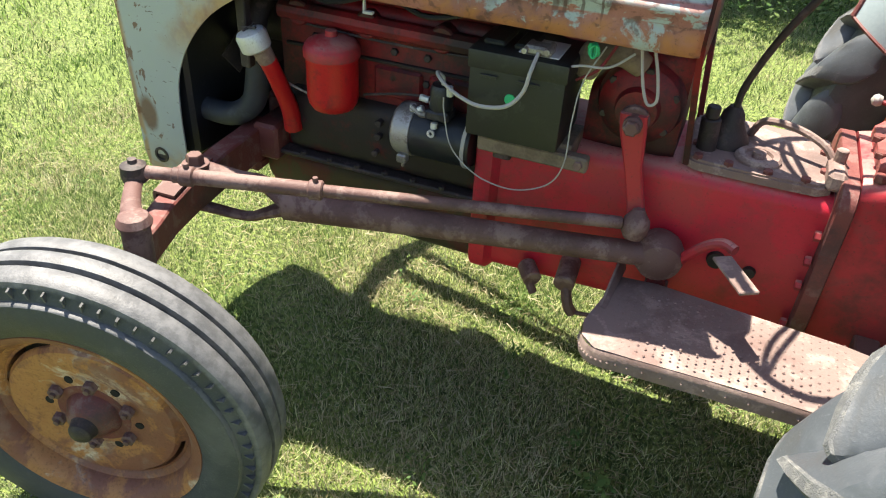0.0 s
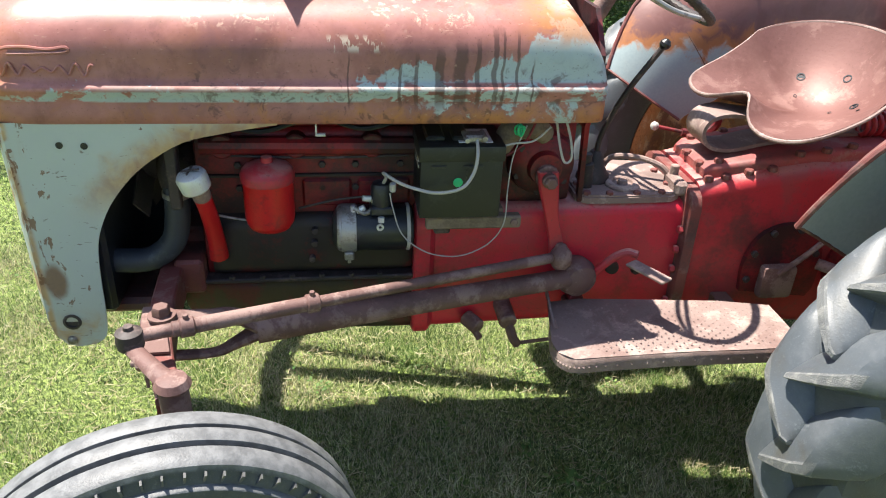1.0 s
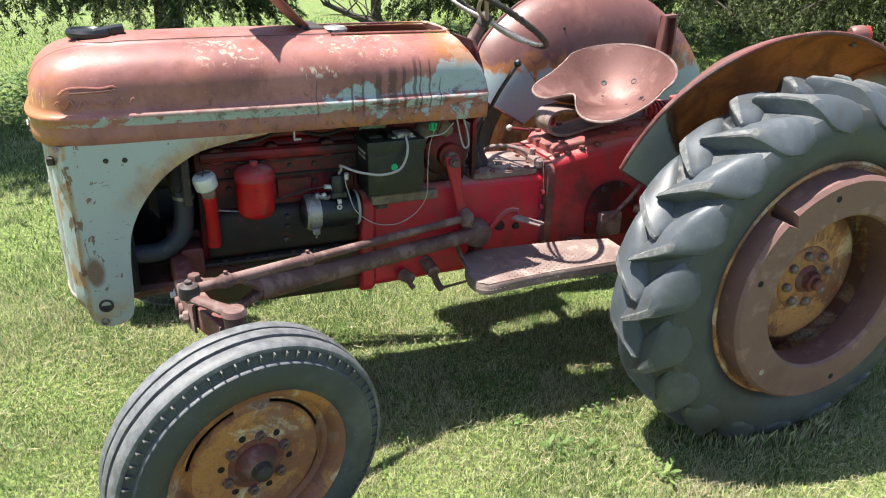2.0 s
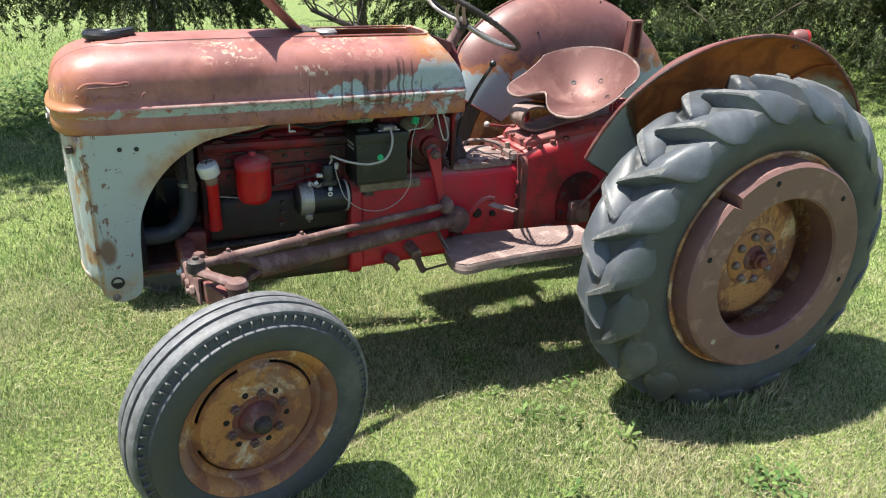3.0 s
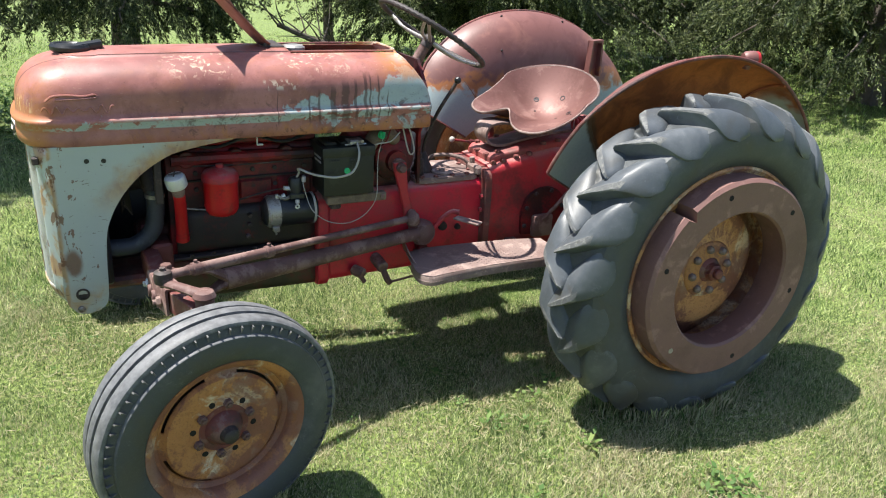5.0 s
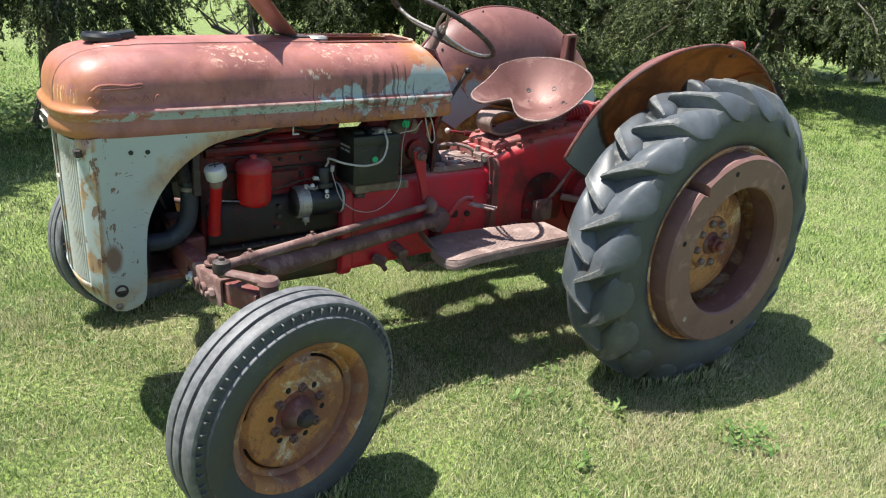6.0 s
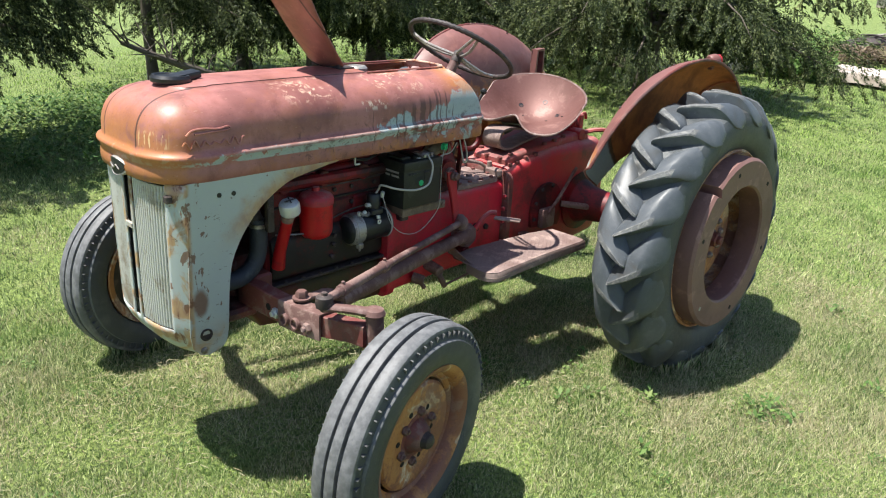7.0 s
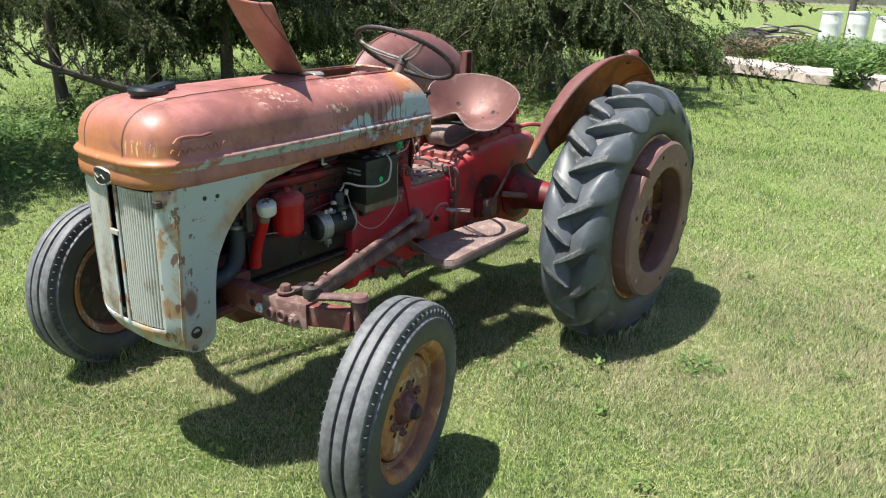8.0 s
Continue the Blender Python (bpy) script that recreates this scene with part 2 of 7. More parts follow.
def rubber(name, base, dust, r0, r1, band=None, gloss=(0.40, 0.72), relief=0.30):
    """Dark sidewalls, with the tread beyond radius r0 worn pale."""
    m = Mat(name, rough=0.75)
    x, y, z = m.xyz()
    r = m.math("SQRT", m.math("ADD", m.math("MULTIPLY", x, x), m.math("MULTIPLY", z, z)))
    big, mid, fine = m.noise(5, 5, warp=0.5), m.noise(38, 5, shift=2), m.noise(240, 3, shift=5)
    c = m.mix(m.math("MULTIPLY", m.step(m.math("ADD", big, m.math("MULTIPLY", mid, 0.3)), 0.62, 0.90), 0.5), base, dust)
    c = m.mix(m.math("MULTIPLY", m.step(big, 0.50, 0.32), 0.6), c, (0.058, 0.052, 0.040))
    c = m.mix(m.math("MULTIPLY", m.step(fine, 0.56, 0.74), 0.3), c, dust)
    worn = m.step(m.math("ADD", r, m.math("MULTIPLY", m.math("SUBTRACT", mid, 0.5), 0.012)), r0, r1)
    c = m.mix(m.math("MULTIPLY", worn, 0.85), c, m.mix(m.step(mid, 0.35, 0.65), tuple(v * 0.75 for v in dust), tuple(v * 1.25 for v in dust)))
    if band:
        ragged = m.math("ADD", r, m.math("MULTIPLY", m.math("SUBTRACT", mid, 0.5), 0.006))
        ring = m.math("MULTIPLY", m.math("MULTIPLY", m.step(ragged, band[0], band[0] + 0.001), m.step(ragged, band[1] + 0.001, band[1])), m.step(big, 0.36, 0.5))
        c = m.mix(m.math("MULTIPLY", ring, 0.7), c, dust)
    scuff = m.math("MULTIPLY", m.step(m.noise(11, 7, shift=19, warp=1.6, rough=0.7), 0.58, 0.66), m.step(fine, 0.42, 0.60))
    c = m.mix(m.math("MULTIPLY", scuff, 0.4), c, tuple(v * 1.2 for v in dust))
    m.color(c).rough(gloss[0], gloss[1], mid)
    return m.bump(m.math("ADD", fine, mid), relief, 0.003).m


def fender_paint():
    m = Mat("oxidised fender paint")
    x, y, z = m.xyz()
    big, mid, fine = m.noise(4, 5), m.noise(15, 6, shift=3, warp=0.5), m.noise(120, 4, shift=6)
    c = m.mix(big, (0.235, 0.100, 0.088), (0.150, 0.064, 0.057))
    c = m.mix(m.math("MULTIPLY", fine, 0.4), c, (0.13, 0.05, 0.04))
    c = m.mix(m.math("MULTIPLY", m.step(mid, 0.46, 0.64), 0.55), c, (0.135, 0.052, 0.043))
    c = m.mix(m.math("MULTIPLY", m.step(m.noise(6, 6, shift=33, warp=0.8), 0.54, 0.68), 0.5), c, (0.30, 0.135, 0.105))
    edge = m.math("ADD", z, m.math("MULTIPLY", m.math("SUBTRACT", mid, 0.5), 0.28))
    edge = m.math("ADD", edge, m.math("MULTIPLY", m.step(y, 0.1, -0.1), 0.10))
    c = m.mix(m.step(edge, 1.06, 1.03), c, m.mix(fine, GREY, (0.25, 0.31, 0.32)))
    ring = m.math("MULTIPLY", m.step(edge, 1.00, 1.05), m.step(edge, 1.12, 1.07))
    c = m.mix(m.math("MULTIPLY", ring, 0.7), c, ORANGE)
    m.color(c).rough(0.38, 0.6, mid)
    return m.bump(m.math("ADD", fine, mid), 0.15, 0.002).m


def fender_lining():
    m = Mat("rusty fender underside")
    x, y, z = m.xyz()
    mid, fine, big = m.noise(9, 6, warp=0.6), m.noise(90, 4, shift=4), m.noise(3.5, 4, shift=8)
    c = m.mix(m.step(mid, 0.35, 0.65), (0.50, 0.140, 0.032), (0.25, 0.066, 0.018))
    c = m.mix(m.math("MULTIPLY", m.step(fine, 0.45, 0.75), 0.35), c, (0.16, 0.06, 0.02))
    # bare grey front flap, divided from the rust by a dark seam
    turn = m.math("ARCTAN2", m.math("SUBTRACT", z, 0.60), m.math("SUBTRACT", x, 1.787))
    turn = m.math("ADD", turn, m.math("MULTIPLY", m.math("SUBTRACT", mid, 0.5), 0.10))
    c = m.mix(m.step(turn, 2.20, 2.235), c, m.mix(fine, (0.50, 0.55, 0.54), (0.36, 0.41, 0.41)))
    c = m.mix(m.math("MULTIPLY", m.step(m.math("ABSOLUTE", m.math("SUBTRACT", turn, 2.205)), 0.05, 0.02), 0.85), c, (0.10, 0.045, 0.02))
    tail = m.math("MULTIPLY", m.step(turn, 0.95, 0.80), m.step(big, 0.40, 0.52))
    c = m.mix(m.math("MULTIPLY", tail, 0.8), c, (0.38, 0.42, 0.40))
    m.color(c).rough(0.55, 0.8, mid)
    return m.bump(m.math("ADD", fine, mid), 0.25, 0.003).m


def rim_paint(name, yellow, pale, seed):
    m = Mat(name)
    big, mid, fine, streak = m.noise(6.5, 4, shift=seed, warp=0.7), m.noise(22, 6, shift=3 + seed, warp=0.8), m.noise(160, 4, shift=6), m.noise(5.0, 5, shift=seed + 21, warp=0.4)
    fray = m.math("ADD", m.math("MULTIPLY", mid, 0.35), m.math("MULTIPLY", fine, 0.12))
    c = m.mix(mid, yellow, tuple(v * f for v, f in zip(yellow, (0.70, 0.55, 0.45))))
    c = m.mix(m.math("MULTIPLY", m.step(m.math("ADD", streak, fray), 0.75, 0.85), 0.72), c, pale)
    c = m.mix(m.math("MULTIPLY", m.step(m.math("ADD", big, fray), 0.69, 0.80), 0.85), c, (0.19, 0.070, 0.050))
    c = m.mix(m.math("MULTIPLY", m.step(mid, 0.44, 0.34), 0.55), c, (0.25, 0.085, 0.03))
    c = m.mix(m.math("MULTIPLY", m.step(fine, 0.5, 0.7), 0.5), c, (0.14, 0.06, 0.025))
    m.color(c).rough(0.42, 0.7, mid)
    return m.bump(m.math("ADD", fine, mid), 0.25, 0.002).m


def bark_mat():
    m = Mat("shaggy bark", rough=0.9)
    f, g = m.noise(40, 5, stretch=(1, 1, 0.12)), m.noise(9, 4, shift=4)
    m.color(m.mix(g, m.mix(f, (0.10, 0.075, 0.055), (0.035, 0.026, 0.02)), (0.14, 0.12, 0.10)))
    return m.bump(f, 0.8, 0.02).m


def leaf_mat(name, a, b, dry):
    m = Mat(name, rough=0.6, spec=0.3)
    r = m.node("ShaderNodeNewGeometry").outputs["Random Per Island"]
    big = m.noise(1.1, 3)
    c = m.mix(m.math("POWER", r, 2.2), a, b)
    c = m.mix(m.math("MULTIPLY", m.step(big, 0.5, 0.7), m.math("MULTIPLY", r, 0.9)), c, dry)
    m.color(c)
    tr = m.node("ShaderNodeBsdfTranslucent")
    m.put(tr.inputs["Color"], c)
    mx = m.node("ShaderNodeMixShader")
    mx.inputs[0].default_value = 0.3
    m.put(mx.inputs[1], m.b.outputs[0])
    m.put(mx.inputs[2], tr.outputs[0])
    m.put(m.t.nodes["Material Output"].inputs["Surface"], mx.outputs[0])
    return m.m


def grass_mat(name, blades, light=(0.79, 0.84, 0.42), straw=0.85):
    m = Mat(name, rough=0.65, spec=0.25)
    x, y, z = m.xyz()
    big, mid, fine = m.noise(0.55, 4), m.noise(4.0, 5, shift=3, warp=0.5), m.noise(60, 5, shift=6)
    if blades:
        r = m.node("ShaderNodeNewGeometry").outputs["Random Per Island"]
        hue = m.math("FRACT", m.math("MULTIPLY", r, 7.31))
        patch = m.noise(1.7, 5, shift=23, warp=0.6)
        c = m.mix(m.math("POWER", r, 2.6), (0.052, 0.105, 0.026), light)
        c = m.mix(m.math("MULTIPLY", m.step(mid, 0.50, 0.32), 0.5), c, (0.15, 0.27, 0.06))
        dry = m.math("ADD", hue, m.math("ADD", m.math("MULTIPLY", m.math("SUBTRACT", patch, 0.5), 2.6), m.math("ADD", m.math("MULTIPLY", m.math("SUBTRACT", mid, 0.5), 0.8), m.math("MULTIPLY", m.math("MULTIPLY", m.step(y, -0.5, -1.4), m.step(x, 0.3, 1.2)), 0.34))))
        c = m.mix(m.math("MULTIPLY", m.step(dry, 0.62, 0.92), straw), c, m.mix(r, (0.36, 0.31, 0.18), (0.66, 0.60, 0.42)))
    else:
        c = m.mix(m.step(fine, 0.38, 0.62), (0.075, 0.105, 0.032), (0.25, 0.325, 0.085))
        c = m.mix(m.math("MULTIPLY", m.step(mid, 0.54, 0.72), 0.5), c, (0.24, 0.24, 0.11))
        c = m.mix(m.math("MULTIPLY", m.step(big, 0.55, 0.7), 0.5), c, (0.16, 0.25, 0.045))
        m.bump(m.math("ADD", fine, mid), 0.8, 0.03)
    m.color(c)
    if blades:
        tr = m.node("ShaderNodeBsdfTranslucent")
        m.put(tr.inputs["Color"], c)
        mx = m.node("ShaderNodeMixShader")
        mx.inputs[0].default_value = 0.35
        m.put(mx.inputs[1], m.b.outputs[0])
        m.put(mx.inputs[2], tr.outputs[0])
        m.put(m.t.nodes["Material Output"].inputs["Surface"], mx.outputs[0])
    return m.m


HOOD, PANEL = hood_paint(), panel_paint()
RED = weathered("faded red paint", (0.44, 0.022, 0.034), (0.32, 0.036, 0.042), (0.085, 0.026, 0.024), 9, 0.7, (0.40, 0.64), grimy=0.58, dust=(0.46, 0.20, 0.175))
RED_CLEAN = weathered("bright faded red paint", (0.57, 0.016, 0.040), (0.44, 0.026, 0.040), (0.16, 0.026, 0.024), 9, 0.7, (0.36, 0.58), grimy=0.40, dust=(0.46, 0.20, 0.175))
RED_DUSTY = weathered("dusty faded red paint", (0.36, 0.065, 0.062), (0.34, 0.13, 0.11), (0.13, 0.05, 0.045), 12, 0.6, (0.5, 0.7), grimy=0.4)
RED_DARK = weathered("grimy red paint", (0.23, 0.006, 0.011), (0.12, 0.006, 0.009), (0.010, 0.007, 0.007), 13, 0.6, (0.45, 0.7), grimy=0.95)
FLANGE = weathered("brown red casting", (0.17, 0.045, 0.038), (0.20, 0.10, 0.085), (0.06, 0.03, 0.028), 20, 0.6, (0.5, 0.75), bump=0.4)
COVER = weathered("dusty brown casting", (0.23, 0.155, 0.135), (0.33, 0.25, 0.22), (0.12, 0.08, 0.07), 20, 0.6, (0.6, 0.85), bump=0.4)
RED_BRIGHT = weathered("glossy red paint", (0.50, 0.009, 0.013), (0.32, 0.011, 0.015), (0.14, 0.012, 0.014), 15, 0.3, (0.32, 0.5), grimy=0.2)
GRIME = weathered("oily engine grime", (0.019, 0.013, 0.012), (0.075, 0.010, 0.010), (0.006, 0.005, 0.005), 15, 0.5, (0.45, 0.75))
PAN = weathered("oil pan paint", (0.10, 0.025, 0.018), (0.06, 0.045, 0.02), (0.03, 0.026, 0.015), 7, 0.8, (0.5, 0.75), grimy=0.8)
IRON = weathered("rusted brown iron", (0.140, 0.072, 0.062), (0.23, 0.145, 0.125), (0.070, 0.034, 0.029), 14, 0.7, (0.55, 0.8), bump=0.4)
IRON_DARK = weathered("dark greasy iron", (0.040, 0.029, 0.027), (0.095, 0.066, 0.060), (0.025, 0.02, 0.02), 22, 0.5, (0.5, 0.75), bump=0.4)
WEIGHT = weathered("brown painted cast iron", (0.20, 0.104, 0.090), (0.26, 0.145, 0.125), (0.135, 0.068, 0.058), 13, 0.4, (0.5, 0.7), bump=0.35)
STEEL = weathered("dull steel", (0.42, 0.40, 0.37), (0.25, 0.22, 0.2), (0.12, 0.10, 0.09), 30, 0.5, (0.35, 0.6), metal=0.6)
CREAM = weathered("chalky grille bars", (0.54, 0.54, 0.49), (0.40, 0.37, 0.31), (0.24, 0.18, 0.12), 18, 0.4, (0.5, 0.75), grimy=0.32)
SEAT = weathered("polished rusty seat steel", (0.170, 0.076, 0.064), (0.235, 0.125, 0.105), (0.110, 0.043, 0.034), 9, 0.5, (0.48, 0.62), metal=0.30, bump=0.14)
BLACK = weathered("black enamel", (0.014, 0.016, 0.020), (0.035, 0.035, 0.037), (0.009, 0.009, 0.009), 18, 0.4, (0.3, 0.5), bump=0.1)
BATTERY = weathered("dusty black plastic", (0.012, 0.014, 0.012), (0.026, 0.028, 0.023), (0.014, 0.016, 0.012), 18, 0.4, (0.4, 0.6), bump=0.1)
HOSE = weathered("black rubber hose", (0.026, 0.031, 0.042), (0.05, 0.056, 0.066), (0.02, 0.02, 0.022), 20, 0.4, (0.45, 0.7), bump=0.2)
WOOD = weathered("grey weathered wood", (0.22, 0.165, 0.115), (0.15, 0.11, 0.08), (0.10, 0.07, 0.05), 20, 0.5, (0.6, 0.8))
GALV = weathered("dusty bright metal", (0.62, 0.63, 0.63), (0.42, 0.42, 0.41), (0.3, 0.27, 0.22), 25, 0.3, (0.3, 0.5), metal=0.4, grimy=0.2)
CABLE = weathered("dirty white insulation", (0.40, 0.385, 0.36), (0.45, 0.40, 0.33), (0.35, 0.30, 0.25), 40, 0.4, (0.5, 0.7), grimy=0.3)
GREEN = weathered("green plastic", (0.02, 0.50, 0.20), (0.02, 0.42, 0.17), (0.02, 0.35, 0.12), 30, 0.2, (0.3, 0.5), grimy=0.1)
BOARD = weathered("dusty running board steel", (0.215, 0.150, 0.132), (0.31, 0.225, 0.195), (0.14, 0.082, 0.070), 16, 0.6, (0.55, 0.8), bump=0.4)
TYRE_REAR = rubber("dusty tractor tyre rubber", (0.052, 0.059, 0.063), (0.125, 0.132, 0.134), 0.66, 0.67)
LUG = rubber("scuffed lug rubber", (0.069, 0.079, 0.089), (0.150, 0.160, 0.172), 0.660, 0.665, None, (0.38, 0.54), 0.14)
TYRE_FRONT = rubber("worn front tyre rubber", (0.046, 0.053, 0.060), (0.138, 0.140, 0.143), 0.341, 0.351, (0.3145, 0.3175))
CREST = weathered("worn lug crests", (0.135, 0.14, 0.14), (0.20, 0.20, 0.19), (0.085, 0.09, 0.095), 45, 0.6, (0.75, 0.9), bump=0.9)
RIB = weathered("chalky worn rubber", (0.115, 0.115, 0.113), (0.11, 0.11, 0.11), (0.07, 0.07, 0.07), 40, 0.5, (0.7, 0.85))
FENDER, LINING = fender_paint(), fender_lining()
RIM_FRONT = rim_paint("rusty ochre wheel paint", (0.47, 0.225, 0.085), (0.66, 0.61, 0.50), 2.0)
RIM_REAR = rim_paint("rusty cream wheel paint", (0.60, 0.320, 0.140), (0.72, 0.58, 0.40), 5.0)
HOLE = weathered("dark open hole", (0.008, 0.007, 0.007), (0.012, 0.01, 0.01), (0.006, 0.006, 0.006), 20, 0.3, (0.8, 0.95), bump=0.0)
LENS = weathered("faded red lens", (0.45, 0.03, 0.03), (0.5, 0.12, 0.1), (0.2, 0.02, 0.02), 30, 0.2, (0.2, 0.4), grimy=0.1)
WHITE = weathered("chalky white plastic", (0.75, 0.76, 0.76), (0.6, 0.6, 0.58), (0.45, 0.43, 0.38), 12, 0.3, (0.4, 0.6), grimy=0.2)
STONE = weathered("pale limestone", (0.50, 0.425, 0.375), (0.38, 0.32, 0.275), (0.22, 0.18, 0.15), 6, 0.5, (0.7, 0.9), bump=0.6)
BARK = bark_mat()
JUNIPER = leaf_mat("juniper foliage", (0.017, 0.030, 0.010), (0.185, 0.220, 0.085), (0.27, 0.28, 0.12))
WEED = leaf_mat("broad weed leaves", (0.070, 0.145, 0.035), (0.21, 0.31, 0.085), (0.24, 0.29, 0.09))
BRUSH = leaf_mat("dry brown brush", (0.13, 0.095, 0.065), (0.30, 0.23, 0.15), (0.22, 0.25, 0.10))
STRAW = leaf_mat("dry straw stalks", (0.34, 0.28, 0.15), (0.60, 0.55, 0.37), (0.46, 0.42, 0.26))
GRASS, LAWN = grass_mat("grass blades", True), grass_mat("lawn soil and thatch", False)
MEADOW = grass_mat("lush far grass blades", True, (0.50, 0.70, 0.17), 0.35)
TURF = grass_mat("green mid lawn blades", True, (0.66, 0.77, 0.33), 0.70)


# ---- mesh helpers ----
def basis(axis):
    """Two unit vectors square to axis, and axis itself."""
    w = Vector(axis).normalized()
    u = w.cross(Vector((0, 0, 1)) if abs(w.z) < 0.9 else Vector((1, 0, 0))).normalized()
    return u, w.cross(u), w


def finish(name, bm, mat, sharp=35):
    bmesh.ops.recalc_face_normals(bm, faces=bm.faces)
    me = bpy.data.meshes.new(name)
    bm.to_mesh(me)
    bm.free()
    me.materials.append(mat)
    me.polygons.foreach_set("use_smooth", [True] * len(me.polygons))
    me.set_sharp_from_angle(angle=radians(sharp))
    return me


def hang(ob, parent):
    if parent:
        ob.parent = parent
        ob.matrix_parent_inverse = WORLD_OF[parent.name].inverted()
    return ob


WORLD_OF = {}


def root(name, place, label, category, group="", kind=""):
    ob = new(name)
    ob.empty_display_size = 0.1
    ob.location = place
    WORLD_OF[ob.name] = Matrix.Translation(place)
    return tagged(ob, label, category, group, kind)


def part(name, bm, mat, parent=None, label="", sharp=35, at=None):
    """One mesh object under a thing or a part, from a bmesh in the world's coordinates (or in those of the pose at)."""
    ob = new(name, finish(name, bm, mat, sharp))
    WORLD_OF[ob.name] = at.copy() if at else Matrix.Identity(4)
    hang(ob, parent)
    ob.matrix_basis = WORLD_OF[ob.name]
    return tagged(ob, label)


def again(name, mesh, m, parent):
    """Another object on a mesh that stands already, at the pose m of the world."""
    ob = new(name, mesh)
    WORLD_OF[ob.name] = m
    hang(ob, parent)
    ob.matrix_basis = m
    return ob


def bm_new():
    return bmesh.new()


def box(bm, lo, hi, bevel=0.004, m=None, segs=1):
    c = [(a + b) / 2 for a, b in zip(lo, hi)]
    s = [abs(b - a) for a, b in zip(lo, hi)]
    t = Matrix.Translation(c) @ Matrix.Diagonal((*s, 1))
    g = bmesh.ops.create_cube(bm, size=1, matrix=(m @ t if m else t))
    if bevel:
        edges = list({e for v in g["verts"] for e in v.link_edges})
        bmesh.ops.bevel(bm, geom=edges, offset=bevel, segments=segs, affect="EDGES", profile=0.6)
    return bm


def ring_faces(bm, rings, closed_u=True, closed_v=False, caps=True):
    rows = [[bm.verts.new(p) for p in r] for r in rings]
    n = len(rows[0])
    pairs = list(zip(rows, rows[1:])) + ([(rows[-1], rows[0])] if closed_v else [])
    for a, b in pairs:
        for i in range(n if closed_u else n - 1):
            j = (i + 1) % n
            bm.faces.new((a[i], a[j], b[j], b[i]))
    if caps and closed_u and not closed_v:
        bm.faces.new(rows[0][::-1])
        bm.faces.new(rows[-1])
    return rows


def curve(points, n=8):
    """A smooth line through points."""
    p = [Vector(q) for q in points]
    p = [2 * p[0] - p[1]] + p + [2 * p[-1] - p[-2]]
    out = []
    for a, b, c, d in zip(p, p[1:], p[2:], p[3:]):
        for k in range(n):
            t = k / n
            out.append(0.5 * (2 * b + (c - a) * t + (2 * a - 5 * b + 4 * c - d) * t * t + (3 * b - a - 3 * c + d) * t ** 3))
    return out + [p[-2]]


def tube(bm, pts, r, n=10, flat=1.0, up=None):
    """A pipe along pts; r one radius or one for each point; flat: how much thinner it is across."""
    pts = [Vector(p) for p in pts]
    rs = r if isinstance(r, (list, tuple)) else [r] * len(pts)
    if len(rs) != len(pts):
        rs = list(np.interp(np.linspace(0, 1, len(pts)), np.linspace(0, 1, len(rs)), rs))
    rs = [float(q) for q in rs]
    rings, u = [], None
    for k, p in enumerate(pts):
        d = (pts[min(k + 1, len(pts) - 1)] - pts[max(k - 1, 0)]).normalized()
        if u is None:
            u = (Vector(up) if up else basis(d)[0])
        u = (u - d * u.dot(d)).normalized()
        v = d.cross(u)
        rings.append([p + rs[k] * (math.cos(a) * u + flat * math.sin(a) * v) for a in np.linspace(0, 2 * math.pi, n, endpoint=False)])
    ring_faces(bm, rings)
    return bm


def rod(bm, a, b, r, r2=None, n=18):
    a, b = Vector(a), Vector(b)
    u, v, w = basis(b - a)
    e = min(0.15 * r, 0.004)
    L = (b - a).length
    r2 = r if r2 is None else r2
    prof = [(r - e, 0), (r, e), (r2, L - e), (r2 - e, L)]
    ring_faces(bm, [[a + w * h + q * (math.cos(t) * u + math.sin(t) * v) for t in np.linspace(0, 2 * math.pi, n, endpoint=False)] for q, h in prof])
    return bm


def lathe(bm, prof, at=(0, 0, 0), axis=(0, 1, 0), n=64, closed=False, wobble=0.0):
    """Turns (radius, height) round an axis; closed joins the last ring to the first."""
    u, v, w = basis(axis)
    at = Vector(at)
    rings = [[at + w * h + (r + wobble * noise.noise(Vector((r * 9, h * 9, k * 0.3)))) * (math.cos(t) * u + math.sin(t) * v)
              for k, t in enumerate(np.linspace(0, 2 * math.pi, n, endpoint=False))] for r, h in prof]
    ring_faces(bm, rings, True, closed, not closed)
    return bm


def hexa(bm, p, axis, r, h, n=6):
    u, v, w = basis(axis)
    p = Vector(p)
    ring_faces(bm, [[p + w * z + q * (math.cos(t) * u + math.sin(t) * v) for t in np.linspace(0, 2 * math.pi, n, endpoint=False)]
                    for q, z in ((r, 0), (r, h * 0.8), (r * 0.82, h))])
    return bm


def plate(bm, outline, where, thick):
    """A sheet with the outline (list of pairs), laid by where(a, b), as thick as the vector thick."""
    t = Vector(thick)
    a = [bm.verts.new(where(*p)) for p in outline]
    b = [bm.verts.new(v.co + t) for v in a]
    bm.faces.new(a)
    bm.faces.new(b[::-1])
    for i in range(len(a)):
        j = (i + 1) % len(a)
        bm.faces.new((a[i], b[i], b[j], a[j]))
    return bm


